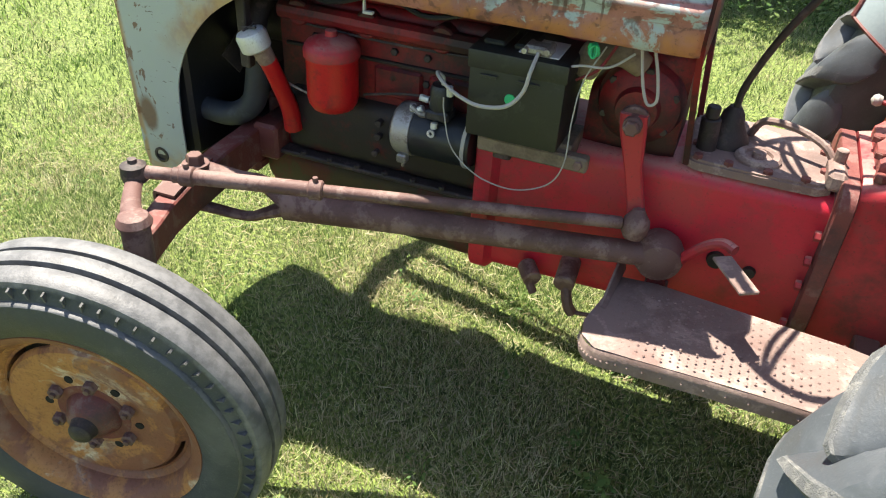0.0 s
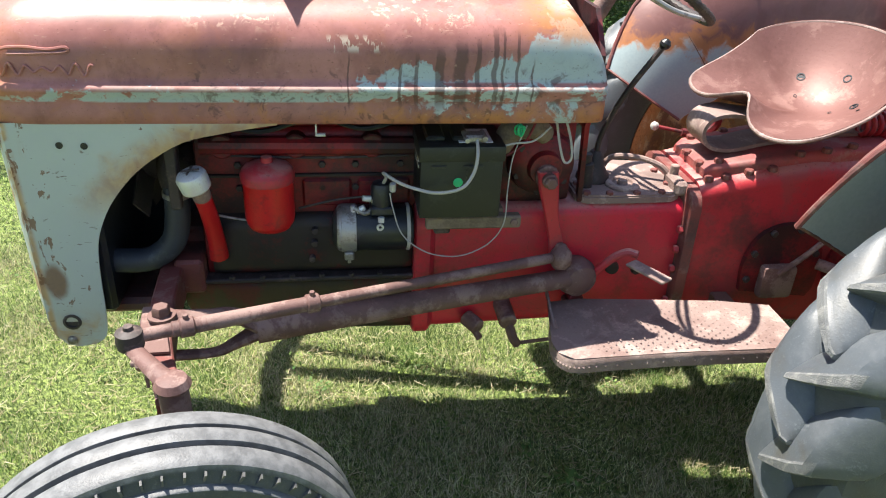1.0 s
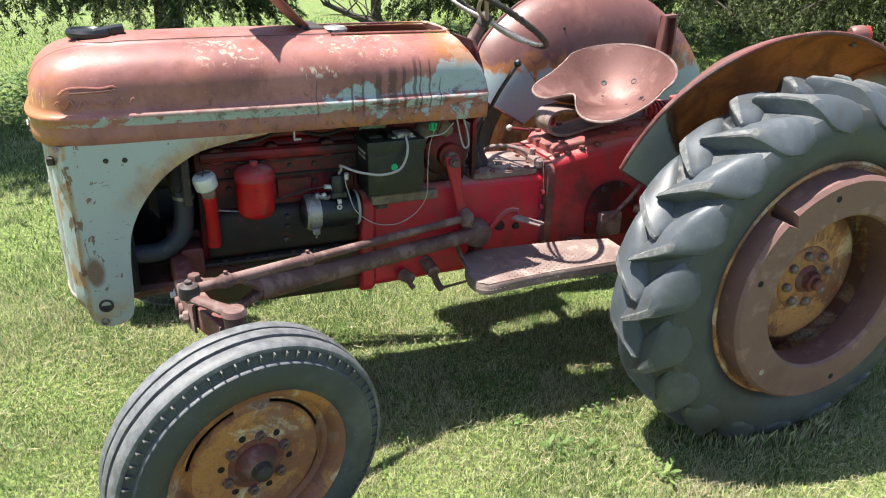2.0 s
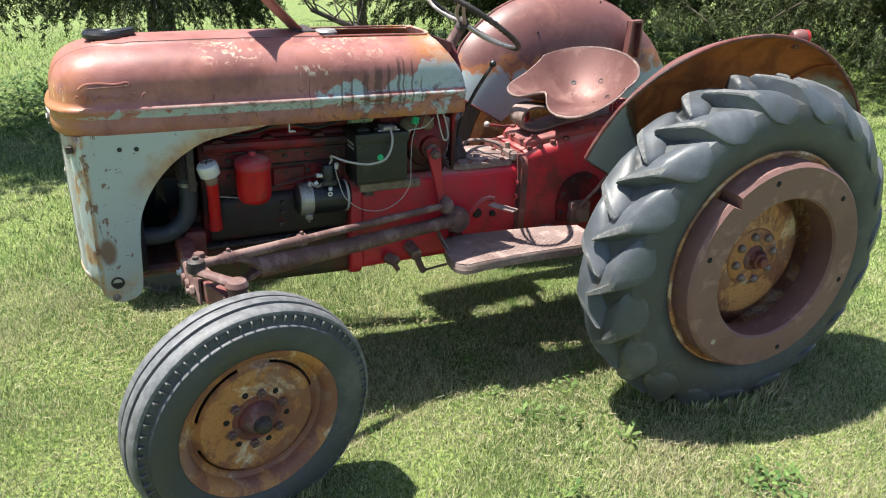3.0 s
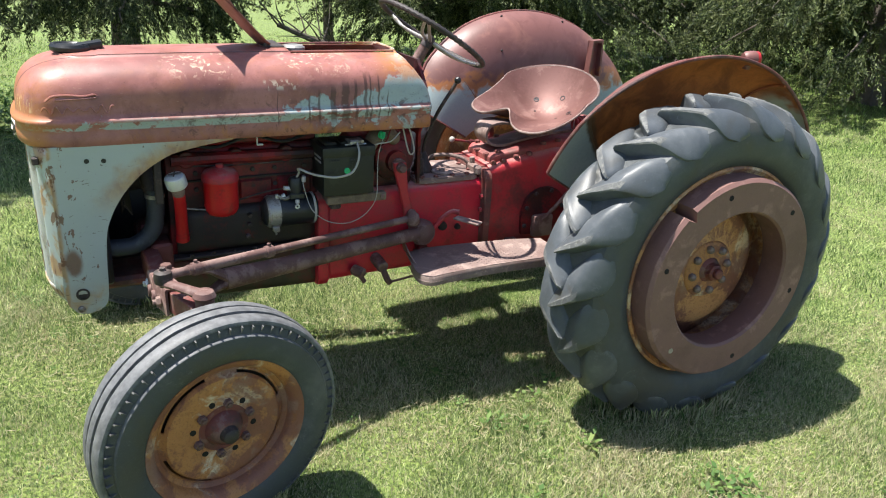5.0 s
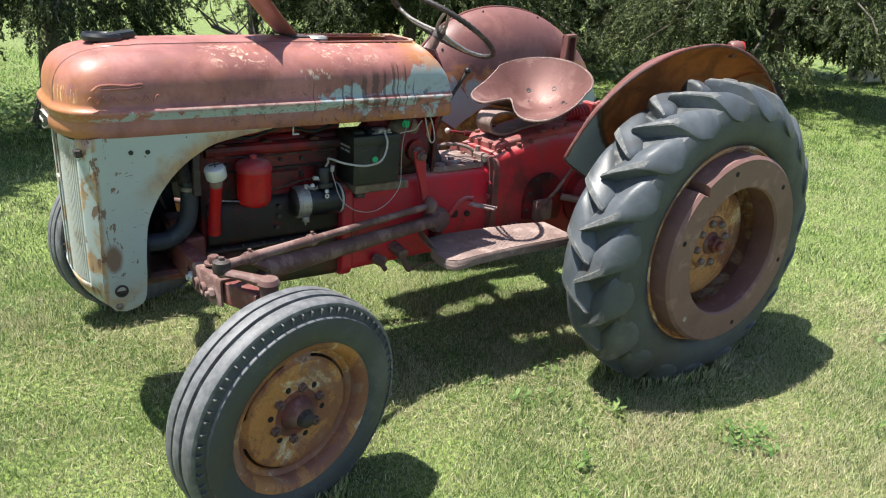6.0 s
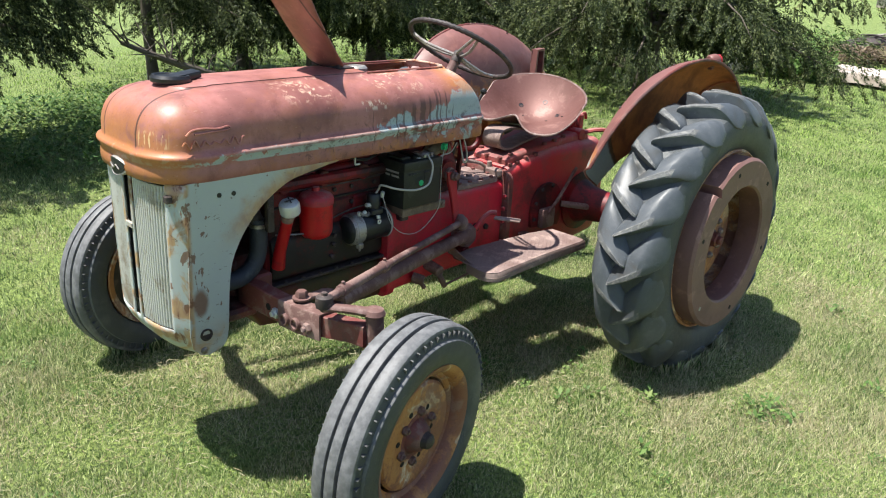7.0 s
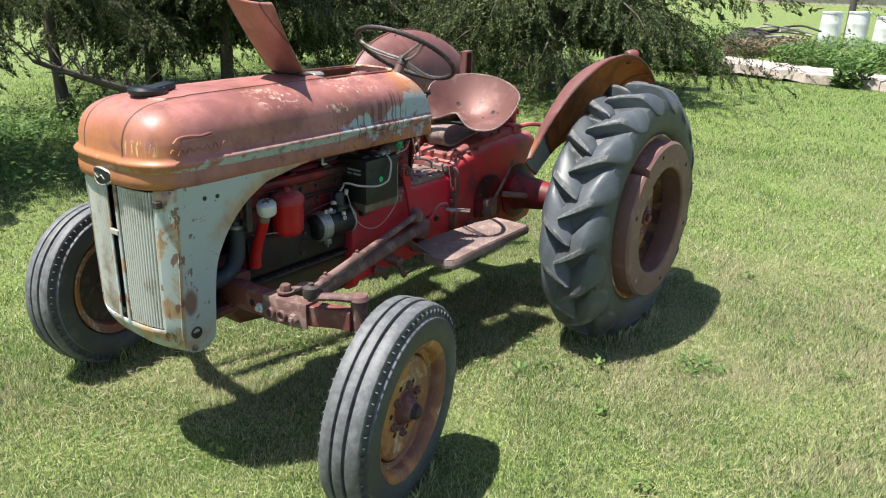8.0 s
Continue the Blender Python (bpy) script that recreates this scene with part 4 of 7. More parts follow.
def rear_wheel(x, y, z, side):
    """side: -1 for the tractor's left wheel, 1 for its right. Local -y is the outside."""
    m = pose(x, y, z, 0, 0, 0 if side < 0 else 180)
    turn = 1 if side < 0 else -1
    bm = bm_new()
    lathe(bm, [(0.075, -0.082), (0.12, -0.084), (0.130, -0.080), (0.18, -0.072), (0.222, -0.070), (0.236, -0.060), (0.246, -0.030), (0.30, 0.0), (0.345, 0.02), (0.335, 0.025), (0.29, 0.006), (0.238, -0.024), (0.226, -0.055), (0.18, -0.064), (0.12, -0.074), (0.075, -0.074)], n=64, closed=True)
    wheel = part("rear_wheel", bm, RIM_REAR, tractor, "rusty cream rear wheel disc", at=m)
    tyre = part("tyre", lug_tyre(turn), TYRE_REAR, wheel, "dusty grey lugged tractor tyre", at=m, sharp=28)
    tyre.data.materials.append(LUG)
    tyre.data.materials.append(CREST)
    bm = bm_new()
    lathe(bm, [(0.412, -0.130), (0.416, -0.122), (0.400, -0.112), (0.375, -0.105), (0.355, -0.075), (0.350, 0.0), (0.355, 0.09), (0.40, 0.115), (0.412, 0.128), (0.40, 0.128), (0.345, 0.09), (0.338, 0.0), (0.345, -0.08), (0.366, -0.112), (0.392, -0.122), (0.404, -0.134)], n=80, closed=True)
    part("rim", bm, RIM_REAR, wheel, at=m)
    bm = bm_new()
    lathe(bm, [(0.0005, -0.092), (0.058, -0.094), (0.085, -0.0935), (0.106, -0.090), (0.112, -0.086), (0.116, -0.08), (0.0005, -0.05)], n=44)
    part("hub_flange", bm, RIM_FRONT, wheel, "rusty brown hub flange", at=m)
    bm = bm_new()
    lathe(bm, [(0.0005, -0.152), (0.016, -0.150), (0.020, -0.145), (0.021, -0.128), (0.030, -0.125), (0.034, -0.104), (0.046, -0.098), (0.050, -0.092), (0.0005, -0.08)], n=32)
    hexa(bm, (0, -0.112, 0), (0, -1, 0), 0.034, 0.020)
    part("hub", bm, FLANGE, wheel, "rusted brown axle nut", at=m)
    nut = bm_new()
    lathe(nut, [(0.015, 0), (0.0155, 0.010), (0.012, 0.017), (0.006, 0.021), (0.0005, 0.022)], (0, 0, 0), (0, -1, 0), 14)
    first = None
    for k in range(8):
        t = 2 * math.pi * k / 8 + 0.2
        mm = m @ pose(0.086 * math.cos(t), -0.0915, 0.086 * math.sin(t))
        if first is None:
            first = part("wheel_bolt", nut, COVER, wheel, at=mm)
        else:
            again("wheel_bolt", first.data, mm, wheel)
    if side < 0:
        # cast ring weight with a notch and six holes
        bm = bm_new()
        ri, ro, y0, y1, n = 0.262, 0.388, -0.100, -0.208, 120
        prof = [(ri + 0.004, y0), (ri, y0 - 0.006), (ri, y1 + 0.008), (ri + 0.008, y1), (0.322, y1), (0.358, y1), (ro - 0.012, y1), (ro, y1 + 0.012), (ro, y0 - 0.004), (ro - 0.004, y0)]
        notch = radians(132)
        rings = []
        for k in range(n):
            t = 2 * math.pi * k / n
            d = abs(t - notch) * 0.388
            cut = 0.048 if d < 0.020 else 0.0
            rings.append([(min(r, ro - cut) * math.cos(t), h, min(r, ro - cut) * math.sin(t)) for r, h in prof])
        ring_faces(bm, rings, True, True, False)
        ringw = part("wheel_weight", bm, WEIGHT, wheel, "heavy brown cast ring weight", at=m)
        for k in range(6):
            t = radians(45 + 60 * k)
            bm = bm_new()
            c = (0.340 * math.cos(t), y1, 0.340 * math.sin(t))
            lathe(bm, [(0.0105, -0.001), (0.010, 0.0012), (0.0005, 0.001)], c, (0, -1, 0), 16)
            part("weight_hole", bm, STEEL if k == 3 else HOLE, ringw, at=m)
    return wheel


AXLE_X, AXLE_Z, REAR_Y = 1.787, 0.600, -0.795
rear_wheel(AXLE_X, REAR_Y, AXLE_Z, -1)
rear_wheel(AXLE_X, -REAR_Y, AXLE_Z, 1)


def front_wheel(x, y, z, side, steer=0.0, camber=2.5):
    m = pose(x, y, z, camber, 0, steer + (0 if side < 0 else 180))
    bm = bm_new()
    # dished disc with arc slots at its edge
    n = 96
    prof = [(0.050, -0.036), (0.085, -0.036), (0.10, -0.034), (0.12, -0.041), (0.150, -0.044), (0.168, -0.042), (0.175, -0.034), (0.184, -0.028), (0.196, -0.024)]
    def slot(k, j):
        a = (360.0 * k / n) % 90
        return j == 6 and 14 < a < 76
    for d in (0.0, 0.006):
        rows = [[bm.verts.new((r * math.cos(2 * math.pi * k / n), h + d, r * math.sin(2 * math.pi * k / n))) for k in range(n)] for r, h in prof]
        for j in range(len(prof) - 1):
            for k in range(n):
                if not slot(k + 0.5, j):
                    bm.faces.new((rows[j][k], rows[j][(k + 1) % n], rows[j + 1][(k + 1) % n], rows[j + 1][k]))
    wheel = part("front_wheel", bm, RIM_FRONT, tractor, "rusty ochre front wheel disc", at=m)
    bm = bm_new()
    prof = [(0.226, 0.060), (0.233, 0.072), (0.248, 0.083), (0.275, 0.088), (0.300, 0.0865), (0.314, 0.0835), (0.3165, 0.0805), (0.318, 0.0725), (0.340, 0.0655), (0.3425, 0.0680),
            (0.3525, 0.0645), (0.3570, 0.058), (0.3595, 0.046), (0.3600, 0.030), (0.3585, 0.0265), (0.347, 0.0255), (0.347, 0.0160), (0.3605, 0.0150), (0.3635, 0.006), (0.3635, 0.0)]
    prof = [(r, -h) for r, h in prof] + [(r, h) for r, h in prof[-2::-1]]
    lathe(bm, prof, n=120, closed=True, wobble=0.0012)
    tyre = part("tyre", bm, TYRE_FRONT, wheel, "worn ribbed front tyre with cracked sidewall", at=m, sharp=30)
    # thin worn ribs between the shoulder pockets
    bm = bm_new()
    for s in (-1, 1):
        for k in range(66):
            t = 2 * math.pi * (k + 0.25 * noise.noise(Vector((k * 1.7, s, 2)))) / 66
            w = 0.0019 + 0.0009 * noise.noise(Vector((k * 0.7, s, 0)))
            q = pose(0, 0, 0, 0, -math.degrees(t), 0) @ Matrix.Translation((0.3290, s * 0.0688, 0)) @ pose(0, 0, 0, 0, 0, s * 16)
            box(bm, (-0.0130, -0.0045, -w), (0.0130, 0.0045, w), 0.0, q)
    rib = part("shoulder_rib", bm, RIB, tyre, at=m)
    tagged(rib, kind="stuff")
    bm = bm_new()
    prof = [(0.238, -0.078), (0.240, -0.074), (0.234, -0.067), (0.222, -0.063), (0.216, -0.054), (0.211, -0.034), (0.198, -0.026), (0.188, -0.010), (0.186, 0.02), (0.20, 0.05), (0.225, 0.068), (0.22, 0.072), (0.19, 0.055), (0.178, 0.02), (0.180, -0.012), (0.192, -0.030), (0.203, -0.036), (0.207, -0.055), (0.215, -0.066), (0.226, -0.074)]
    lathe(bm, prof, n=80, closed=True)
    part("rim", bm, RIM_FRONT, wheel, at=m)
    bm = bm_new()
    lathe(bm, [(0.05, 0.012), (0.184, 0.012), (0.184, 0.02), (0.05, 0.02)], n=40, closed=True)
    part("drum", bm, IRON_DARK, wheel, at=m)
    bm = bm_new()
    lathe(bm, [(0.0005, -0.072), (0.030, -0.072), (0.040, -0.066), (0.052, -0.046), (0.060, -0.032), (0.060, 0.06), (0.03, 0.09), (0.0005, 0.09)], n=36)
    hub = part("hub", bm, FLANGE, wheel, "red rusted hub", at=m)
    bm = bm_new()
    lathe(bm, [(0.0005, -0.098), (0.016, -0.096), (0.023, -0.090), (0.026, -0.078), (0.029, -0.070), (0.0005, -0.060)], n=28)
    part("hub_cap", bm, IRON_DARK, hub, "dark greasy hub cap", at=m)
    bm = bm_new()
    lathe(bm, [(0.050, -0.0365), (0.074, -0.0375), (0.076, -0.0360), (0.05, -0.034)], n=40, closed=True)
    part("hub_flange", bm, FLANGE, wheel, "red rusted hub flange", at=m)
    nut = bm_new()
    hexa(nut, (0, 0, 0), (0, -1, 0), 0.0145, 0.014)
    rodn = [(0.0065, 0.013), (0.006, 0.02), (0.0005, 0.0205)]
    lathe(nut, rodn, (0, 0, 0), (0, -1, 0), 10)
    hole = bm_new()
    lathe(hole, [(0.0095, -0.001), (0.009, 0.0010), (0.0005, 0.0008)], (0, 0, 0), (0, -1, 0), 14)
    a = b = None
    for k in range(6):
        t = 2 * math.pi * k / 6 + 0.35
        mm = m @ pose(0.083 * math.cos(t), -0.0365, 0.083 * math.sin(t))
        a = part("wheel_bolt", nut, IRON, wheel, at=mm) if a is None else again("wheel_bolt", a.data, mm, wheel) and a
        t += math.pi / 6
        mm = m @ pose(0.092 * math.cos(t), -0.0355, 0.092 * math.sin(t))
        b = part("disc_hole", hole, HOLE, wheel, at=mm) if b is None else again("disc_hole", b.data, mm, wheel) and b
    return wheel


FRONT_Y = -0.835
front_wheel(-0.028, FRONT_Y, 0.360, -1, 12.5)
front_wheel(-0.060, -FRONT_Y, 0.360, 1, 12.5)


# ---- tractor: engine and transmission ----
def bolts(places, axis, r, h, mat, parent, name="bolt"):
    """Alike bolts on one mesh, at the places given."""
    bm = bm_new()
    hexa(bm, (0, 0, 0), axis, r, h)
    first = None
    for k, p in enumerate(places):
        m = Matrix.Translation(p)
        if first is None:
            first = part(name, bm, mat, parent, at=m)
        else:
            again(name, first.data, m, parent)


def tapered(bm, stations, bevel=0.0, n=6):
    """A body along x through (x, half width, z low, z high), with rounded corners."""
    rings = []
    for x, w, z0, z1, r in stations:
        ring = []
        for cy, cz, a0 in ((w - r, z1 - r, 0), (-(w - r), z1 - r, 90), (-(w - r), z0 + r, 180), (w - r, z0 + r, 270)):
            for a in np.linspace(a0, a0 + 90, n):
                ring.append((x, cy + r * math.cos(radians(a)), cz + r * math.sin(radians(a))))
        rings.append(ring)
    ring_faces(bm, rings)
    return bm


def make_engine():
    bm = bm_new()
    tapered(bm, [(-0.04, 0.10, 0.60, 0.985, 0.015), (-0.035, 0.11, 0.595, 0.99, 0.02), (0.50, 0.11, 0.595, 0.99, 0.02), (0.505, 0.10, 0.60, 0.985, 0.015)])
    engine = part("engine_block", bm, RED_DARK, tractor, "grimy dark red engine block")
    bm = bm_new()
    # lower crankcase bulge, coated in oil
    tapered(bm, [(-0.02, 0.125, 0.60, 0.765, 0.03), (0.0, 0.135, 0.598, 0.775, 0.04), (0.47, 0.135, 0.598, 0.775, 0.04), (0.49, 0.125, 0.60, 0.765, 0.03)])
    part("crankcase", bm, GRIME, tractor, "black oily crankcase")
    bm = bm_new()
    tapered(bm, [(-0.10, 0.115, 0.50, 0.585, 0.02), (-0.06, 0.12, 0.44, 0.59, 0.03), (0.1, 0.125, 0.415, 0.59, 0.04), (0.50, 0.125, 0.405, 0.59, 0.04)])
    part("oil_pan", bm, PAN, tractor, "oily dark red oil pan")
    bm = bm_new()
    box(bm, (-0.10, -0.145, 0.588), (0.495, 0.145, 0.600), 0.003)
    part("pan_flange", bm, IRON_DARK, tractor)
    bolts([(x, -0.140, 0.600) for x in np.arange(-0.05, 0.46, 0.075)], (0, 0, 1), 0.008, 0.008, IRON_DARK, engine)
    # cylinder head and manifold line under the hood
    bm = bm_new()
    box(bm, (-0.03, -0.105, 0.992), (0.50, 0.105, 1.045), 0.008)
    part("cylinder_head", bm, RED_DARK, tractor, "grimy red cylinder head")
    bm = bm_new()
    tube(bm, curve([(-0.02, -0.125, 0.955), (0.15, -0.13, 0.955), (0.35, -0.13, 0.953), (0.48, -0.125, 0.95)], 4), 0.022, 10)
    manifold = part("manifold", bm, RED_DARK, tractor)
    port = bm_new()
    rod(port, (0, -0.08, 0.955), (0, -0.14, 0.955), 0.03, n=14)
    first = part("port", port, RED_DARK, manifold, at=Matrix.Translation((0.03, 0, 0)))
    for x in (0.20, 0.38):
        again("port", first.data, Matrix.Translation((x, 0, 0)), manifold)
    bolts([(x, -0.112, z) for x in (0.06, 0.26, 0.34, 0.45) for z in (0.84, 0.90)], (0, -1, 0), 0.009, 0.008, IRON_DARK, engine)
    for pts, mat in (([(0.02, -0.132, 0.932), (0.25, -0.134, 0.925), (0.47, -0.132, 0.928)], IRON_DARK), ([(0.20, -0.15, 0.80), (0.30, -0.145, 0.82), (0.40, -0.16, 0.835)], IRON_DARK), ([(-0.02, -0.15, 0.792), (0.05, -0.17, 0.786), (0.10, -0.18, 0.782)], STEEL)):
        bm = bm_new()
        tube(bm, curve(pts, 5), 0.003, 6)
        part("oil_line", bm, mat, tractor)
    # petcocks on the crankcase
    for x, z in ((0.235, 0.70), (0.228, 0.655), (0.237, 0.735)):
        bm = bm_new()
        rod(bm, (x, -0.13, z), (x, -0.152, z), 0.008, n=10)
        rod(bm, (x - 0.008, -0.148, z), (x + 0.008, -0.148, z + 0.004), 0.004, n=8)
        part("petcock", bm, IRON_DARK, tractor)
    # oil-soaked joint faces and a wire along the block
    bm = bm_new()
    box(bm, (-0.02, -0.118, 0.868), (0.49, -0.108, 0.876), 0.002)
    part("block_seam", bm, GRIME, tractor)
    for x0, x1 in ((0.21, 0.33), (0.345, 0.475)):
        bm = bm_new()
        box(bm, (x0, -0.120, 0.79), (x1, -0.108, 0.862), 0.006)
        part("valve_cover", bm, RED_DARK, tractor)
    bm = bm_new()
    tube(bm, curve([(0.0, -0.12, 1.02), (0.12, -0.16, 1.0), (0.25, -0.15, 1.03), (0.36, -0.17, 1.01), (0.47, -0.14, 1.03)], 6), 0.006, 7)
    part("spark_lead", bm, BLACK, tractor)
    # oil filter canister
    bm = bm_new()
    lathe(bm, [(0.001, 0.768), (0.038, 0.768), (0.048, 0.773), (0.056, 0.786), (0.0585, 0.80), (0.0585, 0.892), (0.060, 0.895)], (0.134, -0.172, -0.006), (0, 0, 1), 40)
    filt = part("oil_filter", bm, RED_BRIGHT, tractor, "bright red oil filter canister")
    bm = bm_new()
    lathe(bm, [(0.055, 0.892), (0.063, 0.894), (0.0635, 0.910), (0.060, 0.918), (0.054, 0.926), (0.030, 0.936), (0.014, 0.938), (0.013, 0.950), (0.001, 0.952)], (0.134, -0.172, -0.006), (0, 0, 1), 40)
    part("filter_lid", bm, RED, filt, "dull red domed lid")
    bm = bm_new()
    box(bm, (0.11, -0.14, 0.80), (0.165, -0.105, 0.92), 0.008)
    part("filter_bracket", bm, RED_DARK, filt)
    # oil filler tube and breather cap
    bm = bm_new()
    tube(bm, curve([(-0.002, -0.135, 0.665), (-0.003, -0.15, 0.73), (-0.008, -0.195, 0.83), (-0.018, -0.230, 0.905)], 5), [0.024, 0.021, 0.020, 0.021], 16)
    tube_ob = part("filler_tube", bm, RED_BRIGHT, tractor, "red oil filler tube")
    bm = bm_new()
    tube(bm, curve([(-0.012, -0.210, 0.862), (-0.014, -0.219, 0.880), (-0.018, -0.230, 0.905)], 5), [0.0212, 0.0216, 0.023], 16)
    part("filler_neck", bm, COVER, tube_ob, "bare brown upper end of the tube")
    bm = bm_new()
    lathe(bm, [(0.001, -0.012), (0.030, -0.012), (0.034, -0.008), (0.035, 0.022), (0.031, 0.030), (0.020, 0.034), (0.001, 0.036)], (-0.019, -0.238, 0.905), (-0.25, -0.2, 0.95), 32)
    cap = part("breather_cap", bm, GALV, tractor, "pale metal breather cap")
    bm = bm_new()
    rod(bm, (-0.045, -0.246, 0.9405), (-0.004, -0.252, 0.948), 0.0025, n=6)
    rod(bm, (-0.022, -0.232, 0.948), (-0.03, -0.263, 0.9395), 0.0025, n=6)
    part("cap_mark", bm, IRON_DARK, cap)
    # lower radiator hose with clamps
    bm = bm_new()
    tube(bm, curve([(-0.285, -0.155, 0.682), (-0.23, -0.155, 0.672), (-0.16, -0.155, 0.675), (-0.105, -0.152, 0.715), (-0.086, -0.148, 0.78), (-0.082, -0.14, 0.86)], 6), 0.030, 18)
    hose = part("radiator_hose", bm, HOSE, tractor, "curved black rubber radiator hose")
    bm = bm_new()
    lathe(bm, [(0.0315, -0.007), (0.033, -0.006), (0.033, 0.006), (0.0315, 0.007)], (-0.262, -0.155, 0.678), (1, 0, -0.1), 24, True)
    part("hose_clamp", bm, STEEL, hose)
    bm = bm_new()
    lathe(bm, [(0.0315, -0.007), (0.033, -0.006), (0.033, 0.006), (0.0315, 0.007)], (-0.0825, -0.143, 0.842), (0.05, 0, 1), 24, True)
    part("hose_clamp", bm, STEEL, hose)
    bm = bm_new()
    tube(bm, curve([(-0.10, -0.02, 0.98), (-0.10, -0.10, 0.93), (-0.095, -0.13, 0.88), (-0.082, -0.14, 0.84)], 5), 0.027, 12)
    box(bm, (-0.085, -0.21, 0.83), (-0.06, -0.185, 1.03), 0.003)
    part("water_pump", bm, IRON_DARK, tractor)
    bm = bm_new()
    for k in range(4):
        a = k * math.pi / 2 + 0.5
        q = Matrix.Translation((-0.17, 0, 0.87)) @ pose(0, 0, 0, math.degrees(a), 0, 0) @ pose(0, 0, 0, 0, 0, 25)
        box(bm, (-0.002, -0.03, 0.03), (0.002, 0.03, 0.155), 0.0, q)
    rod(bm, (-0.18, 0, 0.87), (-0.06, 0, 0.87), 0.045)
    part("fan", bm, IRON_DARK, tractor, "dark radiator fan behind the grille")
    # generator on the far side, and the shroud between fan and radiator
    bm = bm_new()
    lathe(bm, [(0.001, 0.0), (0.050, 0.0), (0.062, 0.010), (0.064, 0.02), (0.064, 0.20), (0.056, 0.212), (0.001, 0.215)], (-0.02, 0.185, 0.90), (1, 0, 0), 28)
    rod(bm, (-0.065, 0.185, 0.90), (0.0, 0.185, 0.90), 0.055)
    part("generator", bm, BLACK, tractor, "black generator beside the engine")
    bm = bm_new()
    ring_faces(bm, [[Vector((x, 0.205 * math.cos(t) * w, 0.825 + 0.245 * math.sin(t) * w)) for t in np.linspace(-2.2, 2.1, 40)] for x, w in ((-0.24, 1.0), (-0.05, 0.98), (-0.05, 0.965), (-0.235, 0.985))], False, False, False)
    part("fan_shroud", bm, BLACK, tractor, "black fan shroud behind the radiator")
    bm = bm_new()
    for x0, x1 in ((0.02, 0.11), (0.20, 0.30), (0.39, 0.48)):
        box(bm, (x0, 0.11, 0.88), (x1, 0.19, 0.96), 0.012, segs=2)
    box(bm, (0.02, 0.16, 0.87), (0.48, 0.235, 0.95), 0.02, segs=2)
    box(bm, (0.20, 0.15, 0.68), (0.30, 0.24, 0.88), 0.015, segs=2)
    part("exhaust_manifold", bm, IRON_DARK, tractor, "dark exhaust manifold and carburettor")
    # starter motor
    bm = bm_new()
    ax, ay, az = 0.280, -0.150, 0.744
    lathe(bm, [(0.001, 0.0), (0.030, 0.0), (0.045, 0.006), (0.056, 0.016), (0.058, 0.02), (0.058, 0.19), (0.053, 0.198), (0.001, 0.2)], (ax, ay, az), (1, 0, 0), 40)
    starter = part("starter_motor", bm, BLACK, tractor, "black cylindrical starter motor")
    bm = bm_new()
    lathe(bm, [(0.0585, 0.022), (0.0605, 0.023), (0.0605, 0.058), (0.0585, 0.059)], (ax, ay, az), (1, 0, 0), 40, True)
    box(bm, (ax + 0.028, ay - 0.052, az - 0.066), (ax + 0.052, ay - 0.030, az - 0.045), 0.003)
    rod(bm, (ax + 0.04, ay - 0.04, az - 0.05), (ax + 0.04, ay - 0.04, az - 0.078), 0.004, n=8)
    part("starter_band", bm, STEEL, starter, "bright metal band")
    bm = bm_new()
    lathe(bm, [(0.0585, 0.182), (0.0598, 0.183), (0.0598, 0.190), (0.0585, 0.191)], (ax, ay, az), (1, 0, 0), 40, True)
    part("starter_rim", bm, CABLE, starter)
    bm = bm_new()
    lathe(bm, [(0.001, 0.80), (0.024, 0.80), (0.026, 0.806), (0.026, 0.855), (0.021, 0.866), (0.010, 0.869), (0.001, 0.872)], (0.400, -0.172, 0.008), (0, 0, 1), 24)
    box(bm, (0.372, -0.20, 0.798), (0.428, -0.15, 0.82), 0.004)
    part("starter_switch", bm, BLACK, starter, "small black starter switch")
    for p, d in (((0.374, -0.18, 0.836), (-0.02, -0.004, 0.004)), ((0.426, -0.19, 0.86), (0.0, -0.004, 0.022)), ((0.333, -0.17, 0.798), (0, 0, 0.016)), ((0.398, -0.203, 0.798), (0.0, -0.002, -0.014)), ((0.34, -0.175, 0.80), (0.02, 0, 0.012))):
        bm = bm_new()
        rod(bm, p, Vector(p) + Vector(d), 0.008, n=8)
        part("terminal", bm, GALV, starter, "bright terminal stud")
    bm = bm_new()
    tube(bm, curve([(0.333, -0.175, 0.81), (0.36, -0.18, 0.798), (0.383, -0.18, 0.813), (0.38, -0.18, 0.836)], 5), 0.007, 8)
    part("copper_strap", bm, STEEL, starter)
    bm = bm_new()
    lathe(bm, [(0.004, -0.002), (0.009, -0.002), (0.009, 0.002), (0.004, 0.002)], (0.395, -0.213, 0.775), (0, 1, 0), 14, True)
    part("wire_eye", bm, GALV, starter)
    bm = bm_new()
    lathe(bm, [(0.0525, 0.0115), (0.0568, 0.0155), (0.0588, 0.0195), (0.0585, 0.0225), (0.050, 0.02)], (ax, ay, az), (1, 0, 0), 40, True)
    part("end_ring", bm, STEEL, starter, "bright end bell")


